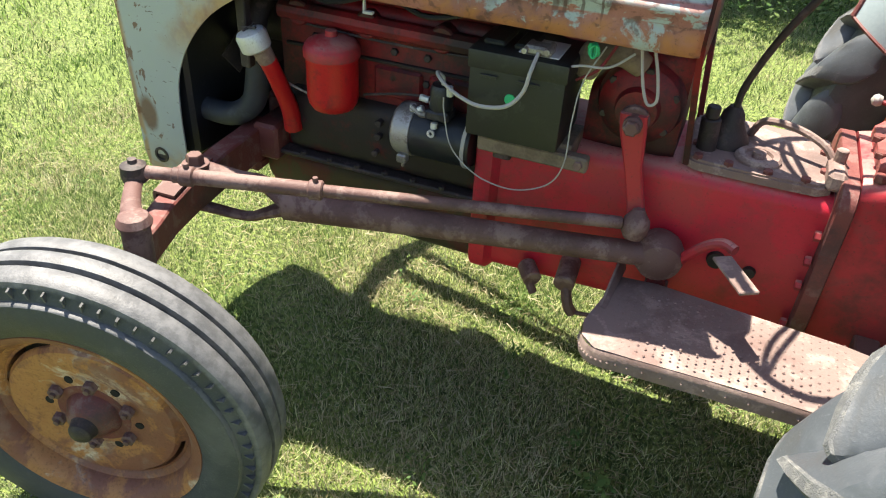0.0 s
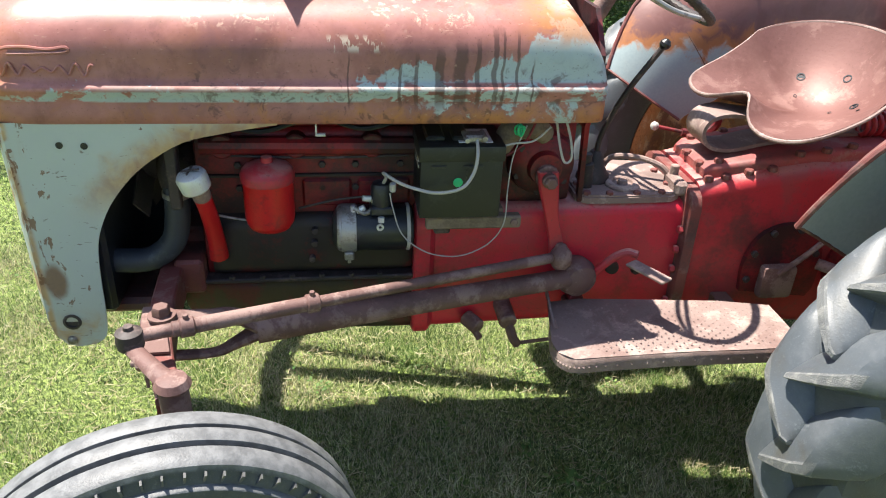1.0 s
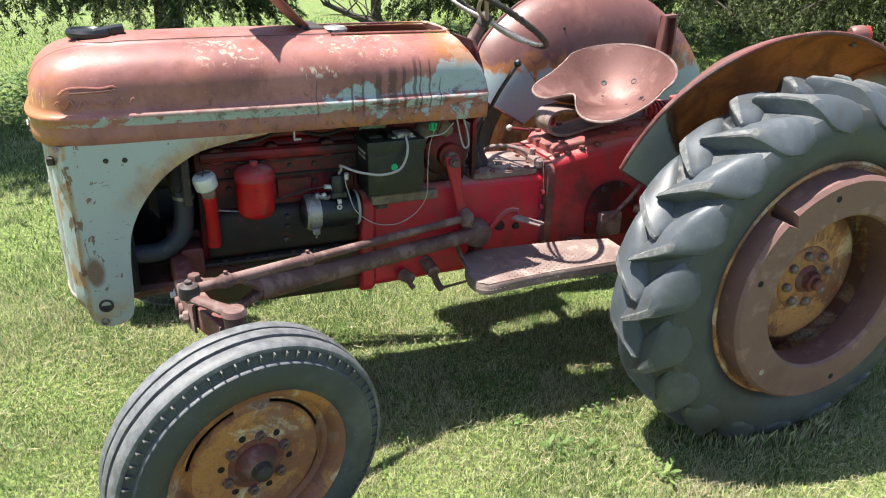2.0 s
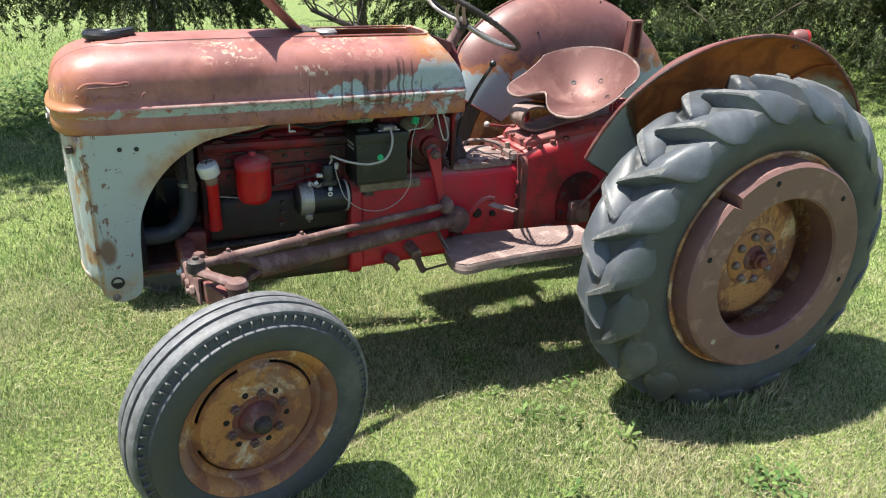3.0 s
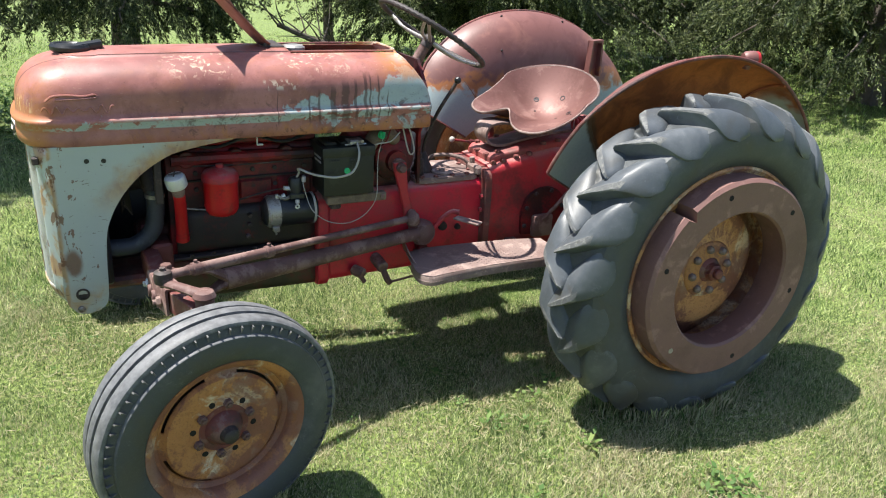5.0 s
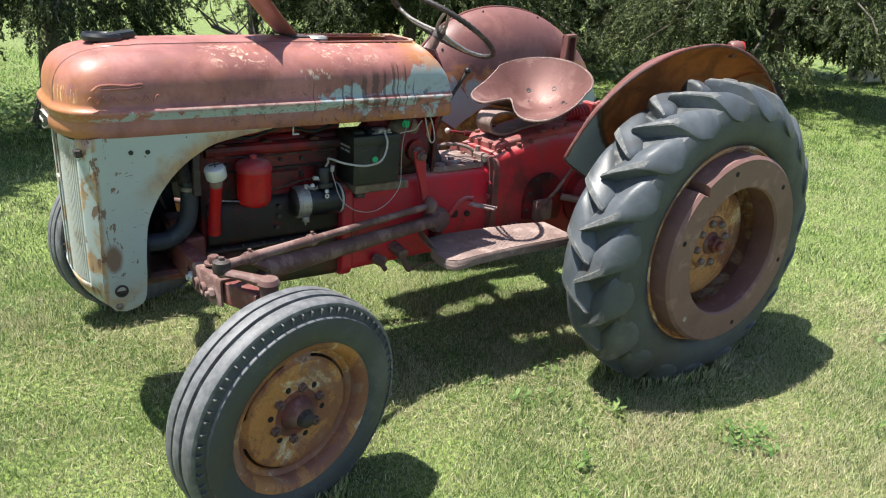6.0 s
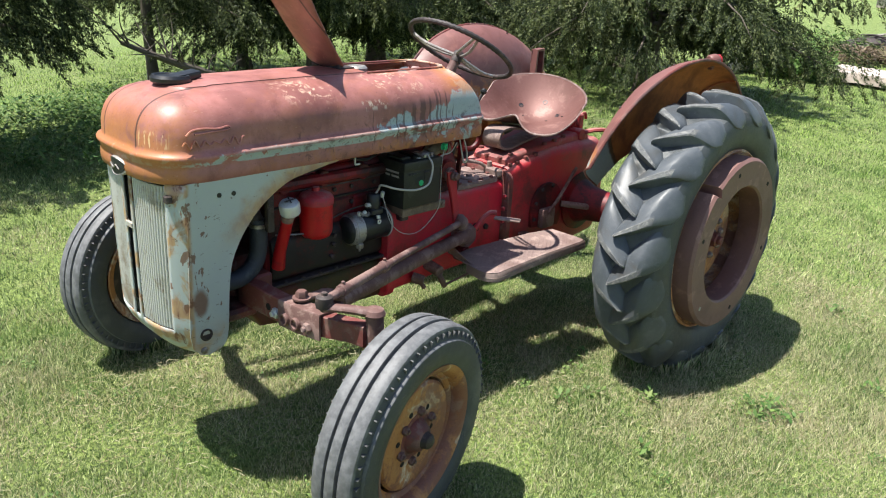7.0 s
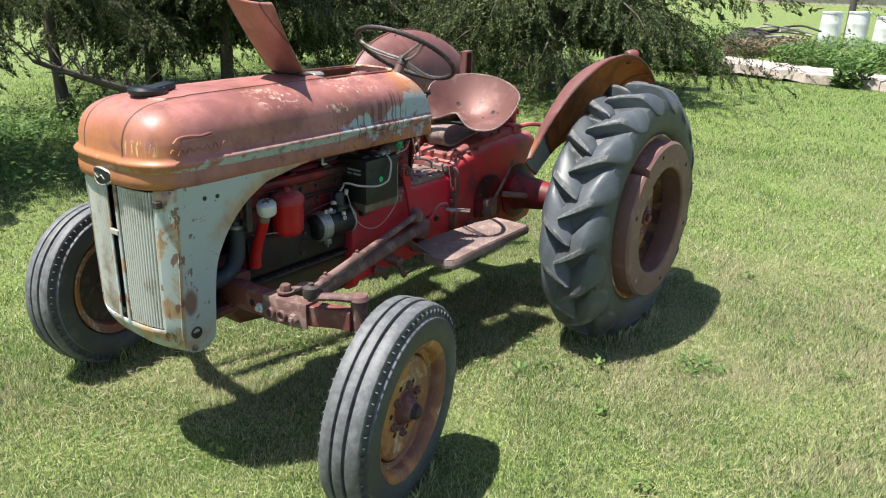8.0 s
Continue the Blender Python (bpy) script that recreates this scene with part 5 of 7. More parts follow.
def make_gearbox():
    bm = bm_new()
    tapered(bm, [(0.485, 0.163, 0.415, 0.785, 0.05), (0.49, 0.168, 0.41, 0.79, 0.05), (0.525, 0.168, 0.41, 0.79, 0.05), (0.54, 0.150, 0.42, 0.785, 0.045), (0.90, 0.138, 0.425, 0.787, 0.035), (1.205, 0.138, 0.43, 0.788, 0.035)])
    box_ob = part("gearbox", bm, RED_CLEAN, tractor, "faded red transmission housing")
    bm = bm_new()
    tapered(bm, [(1.205, 0.168, 0.425, 0.825, 0.05), (1.208, 0.173, 0.42, 0.83, 0.05), (1.236, 0.173, 0.42, 0.83, 0.05), (1.239, 0.168, 0.425, 0.825, 0.05)])
    part("flange", bm, FLANGE, tractor)
    bolts([(1.200, -0.158, z) for z in (0.50, 0.60, 0.66, 0.72)], (-1, 0, 0), 0.011, 0.012, RED, box_ob)
    bm = bm_new()
    tapered(bm, [(1.239, 0.148, 0.43, 0.838, 0.04), (1.36, 0.152, 0.42, 0.865, 0.04), (1.55, 0.165, 0.40, 0.905, 0.05), (1.75, 0.175, 0.38, 0.91, 0.06), (1.95, 0.165, 0.39, 0.90, 0.06), (2.03, 0.14, 0.42, 0.86, 0.06)])
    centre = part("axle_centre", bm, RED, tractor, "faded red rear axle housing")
    bm = bm_new()
    tapered(bm, [(1.26, 0.10, 0.83, 0.865, 0.01), (1.28, 0.11, 0.84, 0.88, 0.012), (1.60, 0.14, 0.87, 0.935, 0.02), (1.86, 0.13, 0.88, 0.945, 0.02), (1.88, 0.12, 0.88, 0.93, 0.02)])
    part("hydraulic_cover", bm, RED_DUSTY, tractor, "worn red hydraulic lift cover")
    bolts([(x, y, z) for x, y, z in ((1.265, -0.12, 0.842), (1.31, -0.125, 0.850), (1.37, -0.128, 0.864), (1.262, -0.06, 0.862), (1.262, 0.02, 0.862), (1.30, -0.09, 0.880), (1.34, -0.02, 0.885), (1.43, -0.135, 0.875), (1.50, -0.130, 0.915), (1.57, -0.135, 0.925), (1.64, -0.135, 0.937), (1.30, 0.09, 0.880), (1.40, 0.10, 0.895))], (0, 0, 1), 0.013, 0.014, FLANGE, centre)
    # axle trumpets
    for s in (-1, 1):
        bm = bm_new()
        a = Vector((AXLE_X, s * 0.16, AXLE_Z))
        lathe(bm, [(0.150, 0.0), (0.150, 0.02), (0.112, 0.028), (0.090, 0.08), (0.068, 0.25), (0.060, 0.42), (0.10, 0.44), (0.10, 0.47), (0.05, 0.475), (0.045, 0.60)], a, (0, s, 0), 36)
        part("axle_trumpet", bm, RED_DARK, tractor, "grimy dark red axle tube")
    # top cover plate
    bm = bm_new()
    plate(bm, [(0.912, -0.110), (0.94, -0.128), (1.06, -0.130), (1.17, -0.127), (1.195, -0.11), (1.200, 0.0), (1.195, 0.11), (1.05, 0.13), (0.912, 0.12)], lambda x, y: Vector((x, y, 0.786)), (0, 0, 0.022))
    bmesh.ops.bevel(bm, geom=[e for e in bm.edges if all(v.co.z > 0.80 for v in e.verts)], offset=0.006, segments=2, affect="EDGES")
    cover = part("gear_cover", bm, COVER, tractor, "dusty brown gear cover plate")
    bolts([(0.94, -0.112, 0.806), (1.00, -0.117, 0.806), (1.075, -0.117, 0.806), (1.145, -0.114, 0.806), (1.18, -0.06, 0.806), (1.18, 0.03, 0.806), (0.93, -0.05, 0.806)], (0, 0, 1), 0.010, 0.010, FLANGE, cover)
    bm = bm_new()
    lathe(bm, [(0.046, 0.803), (0.046, 0.813), (0.040, 0.819), (0.028, 0.819), (0.026, 0.813), (0.014, 0.813), (0.013, 0.825), (0.001, 0.826)], (1.053, -0.062, 0), (0, 0, 1), 30)
    part("filler_plug", bm, COVER, cover)
    bm = bm_new()
    tube(bm, curve([(1.03, 0.05, 0.81), (1.05, 0.03, 0.853), (1.11, 0.0, 0.863), (1.17, -0.03, 0.848), (1.20, -0.05, 0.812)], 6), 0.008, 8)
    box(bm, (1.18, -0.125, 0.80), (1.215, -0.03, 0.838), 0.008)
    rod(bm, (1.198, -0.055, 0.83), (1.198, -0.055, 0.862), 0.012, n=10)
    part("detent_cover", bm, COVER, cover)
    # gear lever with boot
    bm = bm_new()
    lathe(bm, [(0.045, 0.80), (0.045, 0.82), (0.034, 0.838), (0.026, 0.855), (0.022, 0.875), (0.012, 0.89), (0.001, 0.89)], (0.985, -0.012, 0), (0, 0, 1), 26)
    rod(bm, (0.950, -0.06, 0.80), (0.945, -0.06, 0.875), 0.020, n=16)
    rod(bm, (0.945, -0.06, 0.875), (0.945, -0.06, 0.90), 0.014, n=16)
    part("lever_boot", bm, IRON_DARK, tractor, "dark lever socket")
    bm = bm_new()
    tube(bm, curve([(0.986, -0.014, 0.87), (0.992, -0.02, 0.94), (1.032, -0.045, 1.06), (1.094, -0.074, 1.182)], 6), 0.0075, 10)
    lever = part("gear_lever", bm, IRON_DARK, tractor, "thin rusty gear lever")
    bm = bm_new()
    lathe(bm, [(0.001, -0.014), (0.008, -0.012), (0.014, -0.004), (0.014, 0.004), (0.008, 0.012), (0.001, 0.014)], (1.097, -0.075, 1.188), (0.4, -0.15, 0.9), 18)
    part("knob", bm, BLACK, lever)
    # steering gear housing and drop arm
    bm = bm_new()
    lathe(bm, [(0.085, 0.0), (0.088, 0.02), (0.080, 0.05), (0.062, 0.062), (0.045, 0.066), (0.040, 0.085), (0.001, 0.086)], (0.806, -0.085, 0.90), (0, -1, 0), 40)
    tapered(bm, [(0.70, 0.10, 0.77, 0.91, 0.03), (0.76, 0.11, 0.77, 0.99, 0.04), (0.86, 0.11, 0.77, 1.02, 0.04), (0.892, 0.10, 0.77, 1.02, 0.04)])
    gear = part("steering_gear", bm, RED_DARK, tractor, "grimy red steering gear housing")
    bolts([(0.806 + 0.072 * math.cos(t), -0.132, 0.90 + 0.072 * math.sin(t)) for t in np.linspace(0.4, 6.68, 6, endpoint=False)], (0, -1, 0), 0.009, 0.010, IRON_DARK, gear)
    bm = bm_new()
    rod(bm, (0.806, -0.145, 0.888), (0.808, -0.182, 0.885), 0.030)
    rod(bm, (0.808, -0.178, 0.885), (0.809, -0.208, 0.884), 0.019)
    hexa(bm, (0.809, -0.208, 0.884), (0, -1, 0), 0.016, 0.014)
    part("steering_shaft", bm, IRON, tractor, "rusted splined steering shaft")
    bm = bm_new()
    rings = []
    for p, w, t in (((0.806, -0.184, 0.902), 0.026, 0.010), ((0.811, -0.184, 0.865), 0.026, 0.010), ((0.826, -0.185, 0.79), 0.018, 0.009), ((0.848, -0.186, 0.705), 0.018, 0.009), ((0.855, -0.187, 0.672), 0.021, 0.010)):
        rings.append([Vector(p) + Vector((a * w, b * t, 0)) for a, b in ((-1, -0.6), (-0.8, -1), (0.8, -1), (1, -0.6), (1, 0.6), (0.8, 1), (-0.8, 1), (-1, 0.6))])
    ring_faces(bm, rings)
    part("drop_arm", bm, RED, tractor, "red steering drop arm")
    bm = bm_new()
    lathe(bm, [(0.001, -0.03), (0.018, -0.028), (0.027, -0.015), (0.029, 0.0), (0.027, 0.015), (0.018, 0.026), (0.012, 0.036), (0.001, 0.038)], (0.858, -0.212, 0.675), (0, 0.3, 1), 24)
    rod(bm, (0.857, -0.22, 0.695), (0.857, -0.185, 0.70), 0.012)
    part("ball_joint", bm, IRON, tractor)
    # sloping support arm between the steering gear and the hood
    bm = bm_new()
    rings = []
    for p, w, t in (((0.640, -0.06, 0.955), 0.030, 0.034), ((0.672, -0.065, 0.995), 0.030, 0.036), ((0.712, -0.07, 1.040), 0.032, 0.038), ((0.752, -0.07, 1.085), 0.036, 0.040)):
        rings.append([Vector(p) + Vector((a * w, b * t, -a * w * 0.8)) for a, b in ((-1, -0.7), (-0.7, -1), (0.7, -1), (1, -0.7), (1, 0.7), (0.7, 1), (-0.7, 1), (-1, 0.7))])
    ring_faces(bm, rings)
    part("support_arm", bm, RED_DUSTY, tractor, "dusty pale red support arm")
    # dash sheet behind the hood
    bm = bm_new()
    plate(bm, [(-0.118, 0.788), (-0.158, 1.01), (-0.205, 1.07), (-0.20, 1.19), (-0.12, 1.28), (0.12, 1.28), (0.20, 1.19), (0.205, 1.07), (0.158, 1.01), (0.118, 0.788), (0.10, 0.788), (0.135, 1.0), (-0.135, 1.0), (-0.10, 0.788)], lambda y, z: Vector((0.893 + 0.02 * max(0.0, 1.0 - z) / 0.2, y, z)), (0.012, 0, 0))
    part("dash", bm, RED_DARK, tractor, "dark red dash sheet")
    # steering column and wheel
    bm = bm_new()
    tube(bm, [(0.82, 0, 1.03), (0.90, -0.004, 1.18), (0.982, -0.010, 1.324)], [0.032, 0.026, 0.020], 18)
    part("steering_column", bm, IRON, tractor, "rusty steering column")
    c, u = Vector((1.005, -0.012, 1.360)), Vector((0.523, 0, 0.853)).normalized()
    e1, e2 = Vector((0, 1, 0)), Vector((0.853, 0, -0.523)).normalized()
    bm = bm_new()
    ring = [[c + (0.231 + 0.0105 * math.cos(q)) * (math.cos(t) * e1 + math.sin(t) * e2) + u * (0.0105 * math.sin(q) + 0.0012 * math.cos(60 * t)) for q in np.linspace(0, 2 * math.pi, 10, endpoint=False)] for t in np.linspace(0, 2 * math.pi, 120, endpoint=False)]
    ring_faces(bm, ring, True, True, False)
    wheel = part("steering_wheel", bm, IRON_DARK, tractor, "worn dark steering wheel rim")
    bm = bm_new()
    lathe(bm, [(0.001, -0.05), (0.022, -0.048), (0.024, -0.01), (0.018, 0.0), (0.001, 0.004)], c - u * 0.01, u, 20)
    part("wheel_hub", bm, IRON_DARK, wheel)
    for t in (radians(95), radians(215), radians(335)):
        bm = bm_new()
        d = math.cos(t) * e1 + math.sin(t) * e2
        s = u.cross(d)
        for w in (-0.016, 0.016):
            tube(bm, curve([c - u * 0.03 + d * 0.015 + s * w * 0.6, c - u * 0.03 + d * 0.09 + s * w, c - u * 0.022 + d * 0.16 + s * w * 0.9, c + d * 0.231 + s * w * 0.4], 5), 0.0065, 8)
        part("spoke", bm, STEEL, wheel)
    # clutch pedal
    bm = bm_new()
    tube(bm, curve([(0.925, -0.175, 0.53), (0.955, -0.19, 0.60), (0.995, -0.205, 0.66), (1.03, -0.218, 0.688), (1.055, -0.235, 0.689)], 6), 0.011, 10)
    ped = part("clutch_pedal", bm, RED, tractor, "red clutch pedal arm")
    bm = bm_new()
    flat = Matrix.Translation((1.064, -0.292, 0.672)) @ pose(0, 0, 0, 0, 1, -58)
    box(bm, (-0.057, -0.020, -0.004), (0.057, 0.020, 0.004), 0.002, flat)
    part("pedal_pad", bm, BOARD, ped, "bare worn pedal pad")
    bm = bm_new()
    rod(bm, (0.925, -0.13, 0.53), (0.925, -0.19, 0.53), 0.02)
    part("pivot", bm, RED_DARK, tractor)
    for x, z, r in ((1.03, 0.60, 0.02), (1.10, 0.59, 0.014)):
        bm = bm_new()
        lathe(bm, [(0.001, 0), (r, 0.002), (r - 0.002, 0.012), (0.001, 0.014)], (x, -0.137, z), (0, -1, 0), 16)
        part("drain_plug", bm, GRIME, tractor)
    # side inspection plate with oily lever, brake rod
    bm = bm_new()
    edge = curve([(1.40, 0.53, 0), (1.395, 0.62, 0), (1.425, 0.70, 0), (1.49, 0.735, 0), (1.56, 0.725, 0), (1.61, 0.66, 0), (1.615, 0.55, 0), (1.60, 0.51, 0)], 4)
    plate(bm, [(p.x, p.y) for p in edge], lambda x, z: Vector((x, -0.158 - 0.045 * (x - 1.4), z)), (0, -0.016, 0))
    side = part("side_cover", bm, RED_DARK, tractor, "oily red side cover")
    bolts([(1.41, -0.176, 0.57), (1.415, -0.176, 0.65), (1.455, -0.178, 0.712), (1.53, -0.182, 0.722), (1.59, -0.184, 0.65)], (0, -1, 0), 0.010, 0.010, IRON_DARK, side)
    bm = bm_new()
    box(bm, (1.44, -0.21, 0.52), (1.54, -0.175, 0.62), 0.015, segs=2)
    tube(bm, curve([(1.48, -0.21, 0.60), (1.56, -0.215, 0.68), (1.66, -0.22, 0.80)], 5), 0.008, 8)
    rod(bm, (1.60, -0.19, 0.62), (1.74, -0.30, 0.60), 0.016, n=12)
    part("brake_linkage", bm, IRON, tractor, "greasy brake linkage")
    # linkage under the bell housing
    bm = bm_new()
    rod(bm, (0.63, -0.16, 0.47), (0.66, -0.20, 0.46), 0.022)
    rod(bm, (0.73, -0.14, 0.50), (0.735, -0.22, 0.485), 0.024)
    tube(bm, curve([(0.735, -0.20, 0.49), (0.75, -0.22, 0.44), (0.765, -0.22, 0.415)], 5), 0.013, 8)
    rod(bm, (0.765, -0.22, 0.418), (0.90, -0.23, 0.44), 0.005, n=8)
    rod(bm, (0.64, -0.19, 0.465), (0.665, -0.20, 0.425), 0.010, n=8)
    part("clutch_linkage", bm, IRON, tractor, "greasy brown clutch linkage")


make_engine()
make_gearbox()


# ---- tractor: front axle and steering ----
def make_axle():
    for s in (-1, 1):
        bm = bm_new()
        rings = []
        for y, x, z, hx, hz in ((0.10, -0.118, 0.606, 0.026, 0.046), (0.30, -0.110, 0.606, 0.026, 0.044), (0.44, -0.094, 0.606, 0.026, 0.040), (0.54, -0.070, 0.612, 0.026, 0.036), (0.61, -0.045, 0.616, 0.026, 0.034), (0.665, -0.03, 0.618, 0.028, 0.036)):
            rings.append([Vector((x + a * hx, s * y, z + b * hz)) for a, b in ((-1, -0.9), (-0.85, -1), (0.85, -1), (1, -0.9), (1, 0.9), (0.85, 1), (-0.85, 1), (-1, 0.9))])
        ring_faces(bm, rings)
        arm = part("axle_arm", bm, FLANGE, tractor, "rusted red front axle arm with bolt holes")
        # overlapping outer plate with its folded top
        face_x = lambda y: float(np.interp(y, [0.34, 0.44, 0.52], [-0.139, -0.126, -0.106]))
        bm = bm_new()
        ring_faces(bm, [[Vector((face_x(y) - d, s * y, z)) for d, z in ((0.0, 0.566), (0.007, 0.566), (0.008, 0.650), (0.004, 0.656), (-0.050, 0.657), (-0.050, 0.651), (0.0, 0.650))] for y in (0.345, 0.40, 0.44, 0.48, 0.52)])
        part("axle_strap", bm, IRON, arm, "dusty brown folded axle plate")
        for y, kind in ((0.325, "bolt"), (0.378, "eye"), (0.428, "eye"), (0.478, "nut"), (0.225, "hole"), (0.275, "hole")):
            bm = bm_new()
            x0 = face_x(y) - 0.008 if y > 0.34 else -0.137
            if kind in ("bolt", "nut"):
                hexa(bm, (x0, s * y, 0.600), (-1, 0, 0), 0.018, 0.014)
                rod(bm, (x0, s * y, 0.600), (x0 - 0.024, s * y, 0.600), 0.009, n=10)
                part("axle_bolt", bm, GALV if kind == "bolt" else COVER, arm)
            elif kind == "eye":
                lathe(bm, [(0.022, -0.001), (0.0215, 0.007), (0.019, 0.010), (0.0145, 0.010), (0.013, 0.005), (0.012, -0.006), (0.0005, -0.006)], (x0, s * y, 0.598), (-1, 0, 0), 20)
                part("axle_eye", bm, IRON, arm)
            else:
                lathe(bm, [(0.013, -0.001), (0.0125, 0.001), (0.0005, 0.0008)], (x0, s * y, 0.603), (-1, 0, 0), 16)
                part("axle_hole", bm, HOLE, arm)
        # upright, spindle
        bm = bm_new()
        rod(bm, (-0.02, s * 0.672, 0.69), (-0.012, s * 0.69, 0.40), 0.028)
        lathe(bm, [(0.001, 0.0), (0.033, 0.0), (0.035, 0.006), (0.028, 0.02), (0.018, 0.024), (0.001, 0.025)], (-0.02, s * 0.672, 0.685), (0, 0, 1), 24)
        rod(bm, (-0.012, s * 0.67, 0.362), (-0.04, s * 0.81, 0.360), 0.032)
        rod(bm, (-0.01, s * 0.69, 0.43), (-0.006, s * 0.70, 0.33), 0.04)
        part("spindle", bm, IRON, tractor, "rusted front spindle")
        bm = bm_new()
        tube(bm, curve([(-0.02, s * 0.672, 0.690), (-0.05, s * 0.645, 0.698), (-0.09, s * 0.595, 0.700), (-0.118, s * 0.556, 0.697)], 5), [0.026, 0.020, 0.018, 0.018], 12, 0.7)
        part("steering_arm", bm, IRON, tractor)
        bm = bm_new()
        lathe(bm, [(0.001, 0.0), (0.012, 0.002), (0.016, 0.012), (0.026, 0.016), (0.028, 0.030), (0.026, 0.050), (0.018, 0.054), (0.010, 0.056), (0.009, 0.064), (0.001, 0.065)], (-0.118, s * 0.553, 0.682), (0, 0, 1), 24)
        part("tie_rod_end", bm, IRON_DARK, tractor)
        bm = bm_new()
        hexa(bm, (-0.092, s * 0.400, 0.668), (0, 0, 1), 0.020, 0.024)
        lathe(bm, [(0.03, 0), (0.03, 0.006), (0.001, 0.007)], (-0.092, s * 0.400, 0.664), (0, 0, 1), 20)
        part("axle_bolt", bm, IRON, tractor)
        # drag link
        bm = bm_new()
        a, b = Vector((-0.112, s * 0.549, 0.717)), Vector((0.85, s * 0.212, 0.678))
        at = lambda q: a.lerp(b, q)
        rod(bm, at(0), at(0.08), 0.014)
        rod(bm, at(0.07), at(0.36), 0.0165)
        rod(bm, at(0.35), at(0.98), 0.0135)
        for q in (0.085, 0.345):
            rod(bm, at(q), at(q + 0.03), 0.021)
            rod(bm, at(q + 0.015) + Vector((0, 0, 0.03)), at(q + 0.015) - Vector((0, 0, 0.022)), 0.006, n=8)
        part("drag_link", bm, IRON, tractor, "long rusty steering drag link")
        # radius rod with its fork
        bm = bm_new()
        pts = [(0.895, s * 0.200, 0.607), (0.60, s * 0.252, 0.597), (0.30, s * 0.305, 0.588), (0.10, s * 0.340, 0.584)]
        tube(bm, pts, [0.026, 0.028, 0.032, 0.038], 16)
        for z1, z2 in ((0.640, 0.662), (0.535, 0.555)):
            tube(bm, curve([(0.12, s * 0.337, 0.584), (0.05, s * 0.350, 0.60 + (z1 - 0.60) * 0.75), (0.0, s * 0.362, z1), (-0.10, s * 0.395, z2)], 5), [0.034, 0.022, 0.017, 0.019], 10, 0.6, (0, 1, 0))
        part("radius_rod", bm, IRON, tractor, "thick rusty radius rod")
        bm = bm_new()
        lathe(bm, [(0.001, -0.05), (0.035, -0.045), (0.05, -0.02), (0.055, 0.01), (0.045, 0.035), (0.02, 0.05), (0.001, 0.052)], (0.915, s * 0.178, 0.602), (0.2, s * 1.0, -0.1), 22)
        rod(bm, (0.915, s * 0.225, 0.602), (0.915, s * 0.12, 0.602), 0.028)
        part("radius_socket", bm, IRON, tractor)
    # centre of the axle and its pivot bracket
    bm = bm_new()
    box(bm, (-0.11, -0.16, 0.57), (-0.04, 0.16, 0.665), 0.008)
    box(bm, (-0.14, -0.05, 0.55), (0.0, 0.05, 0.70), 0.012)
    box(bm, (-0.36, -0.16, 0.52), (-0.10, 0.16, 0.56), 0.012)
    part("axle_centre_beam", bm, FLANGE, tractor, "dark red axle centre")


make_axle()


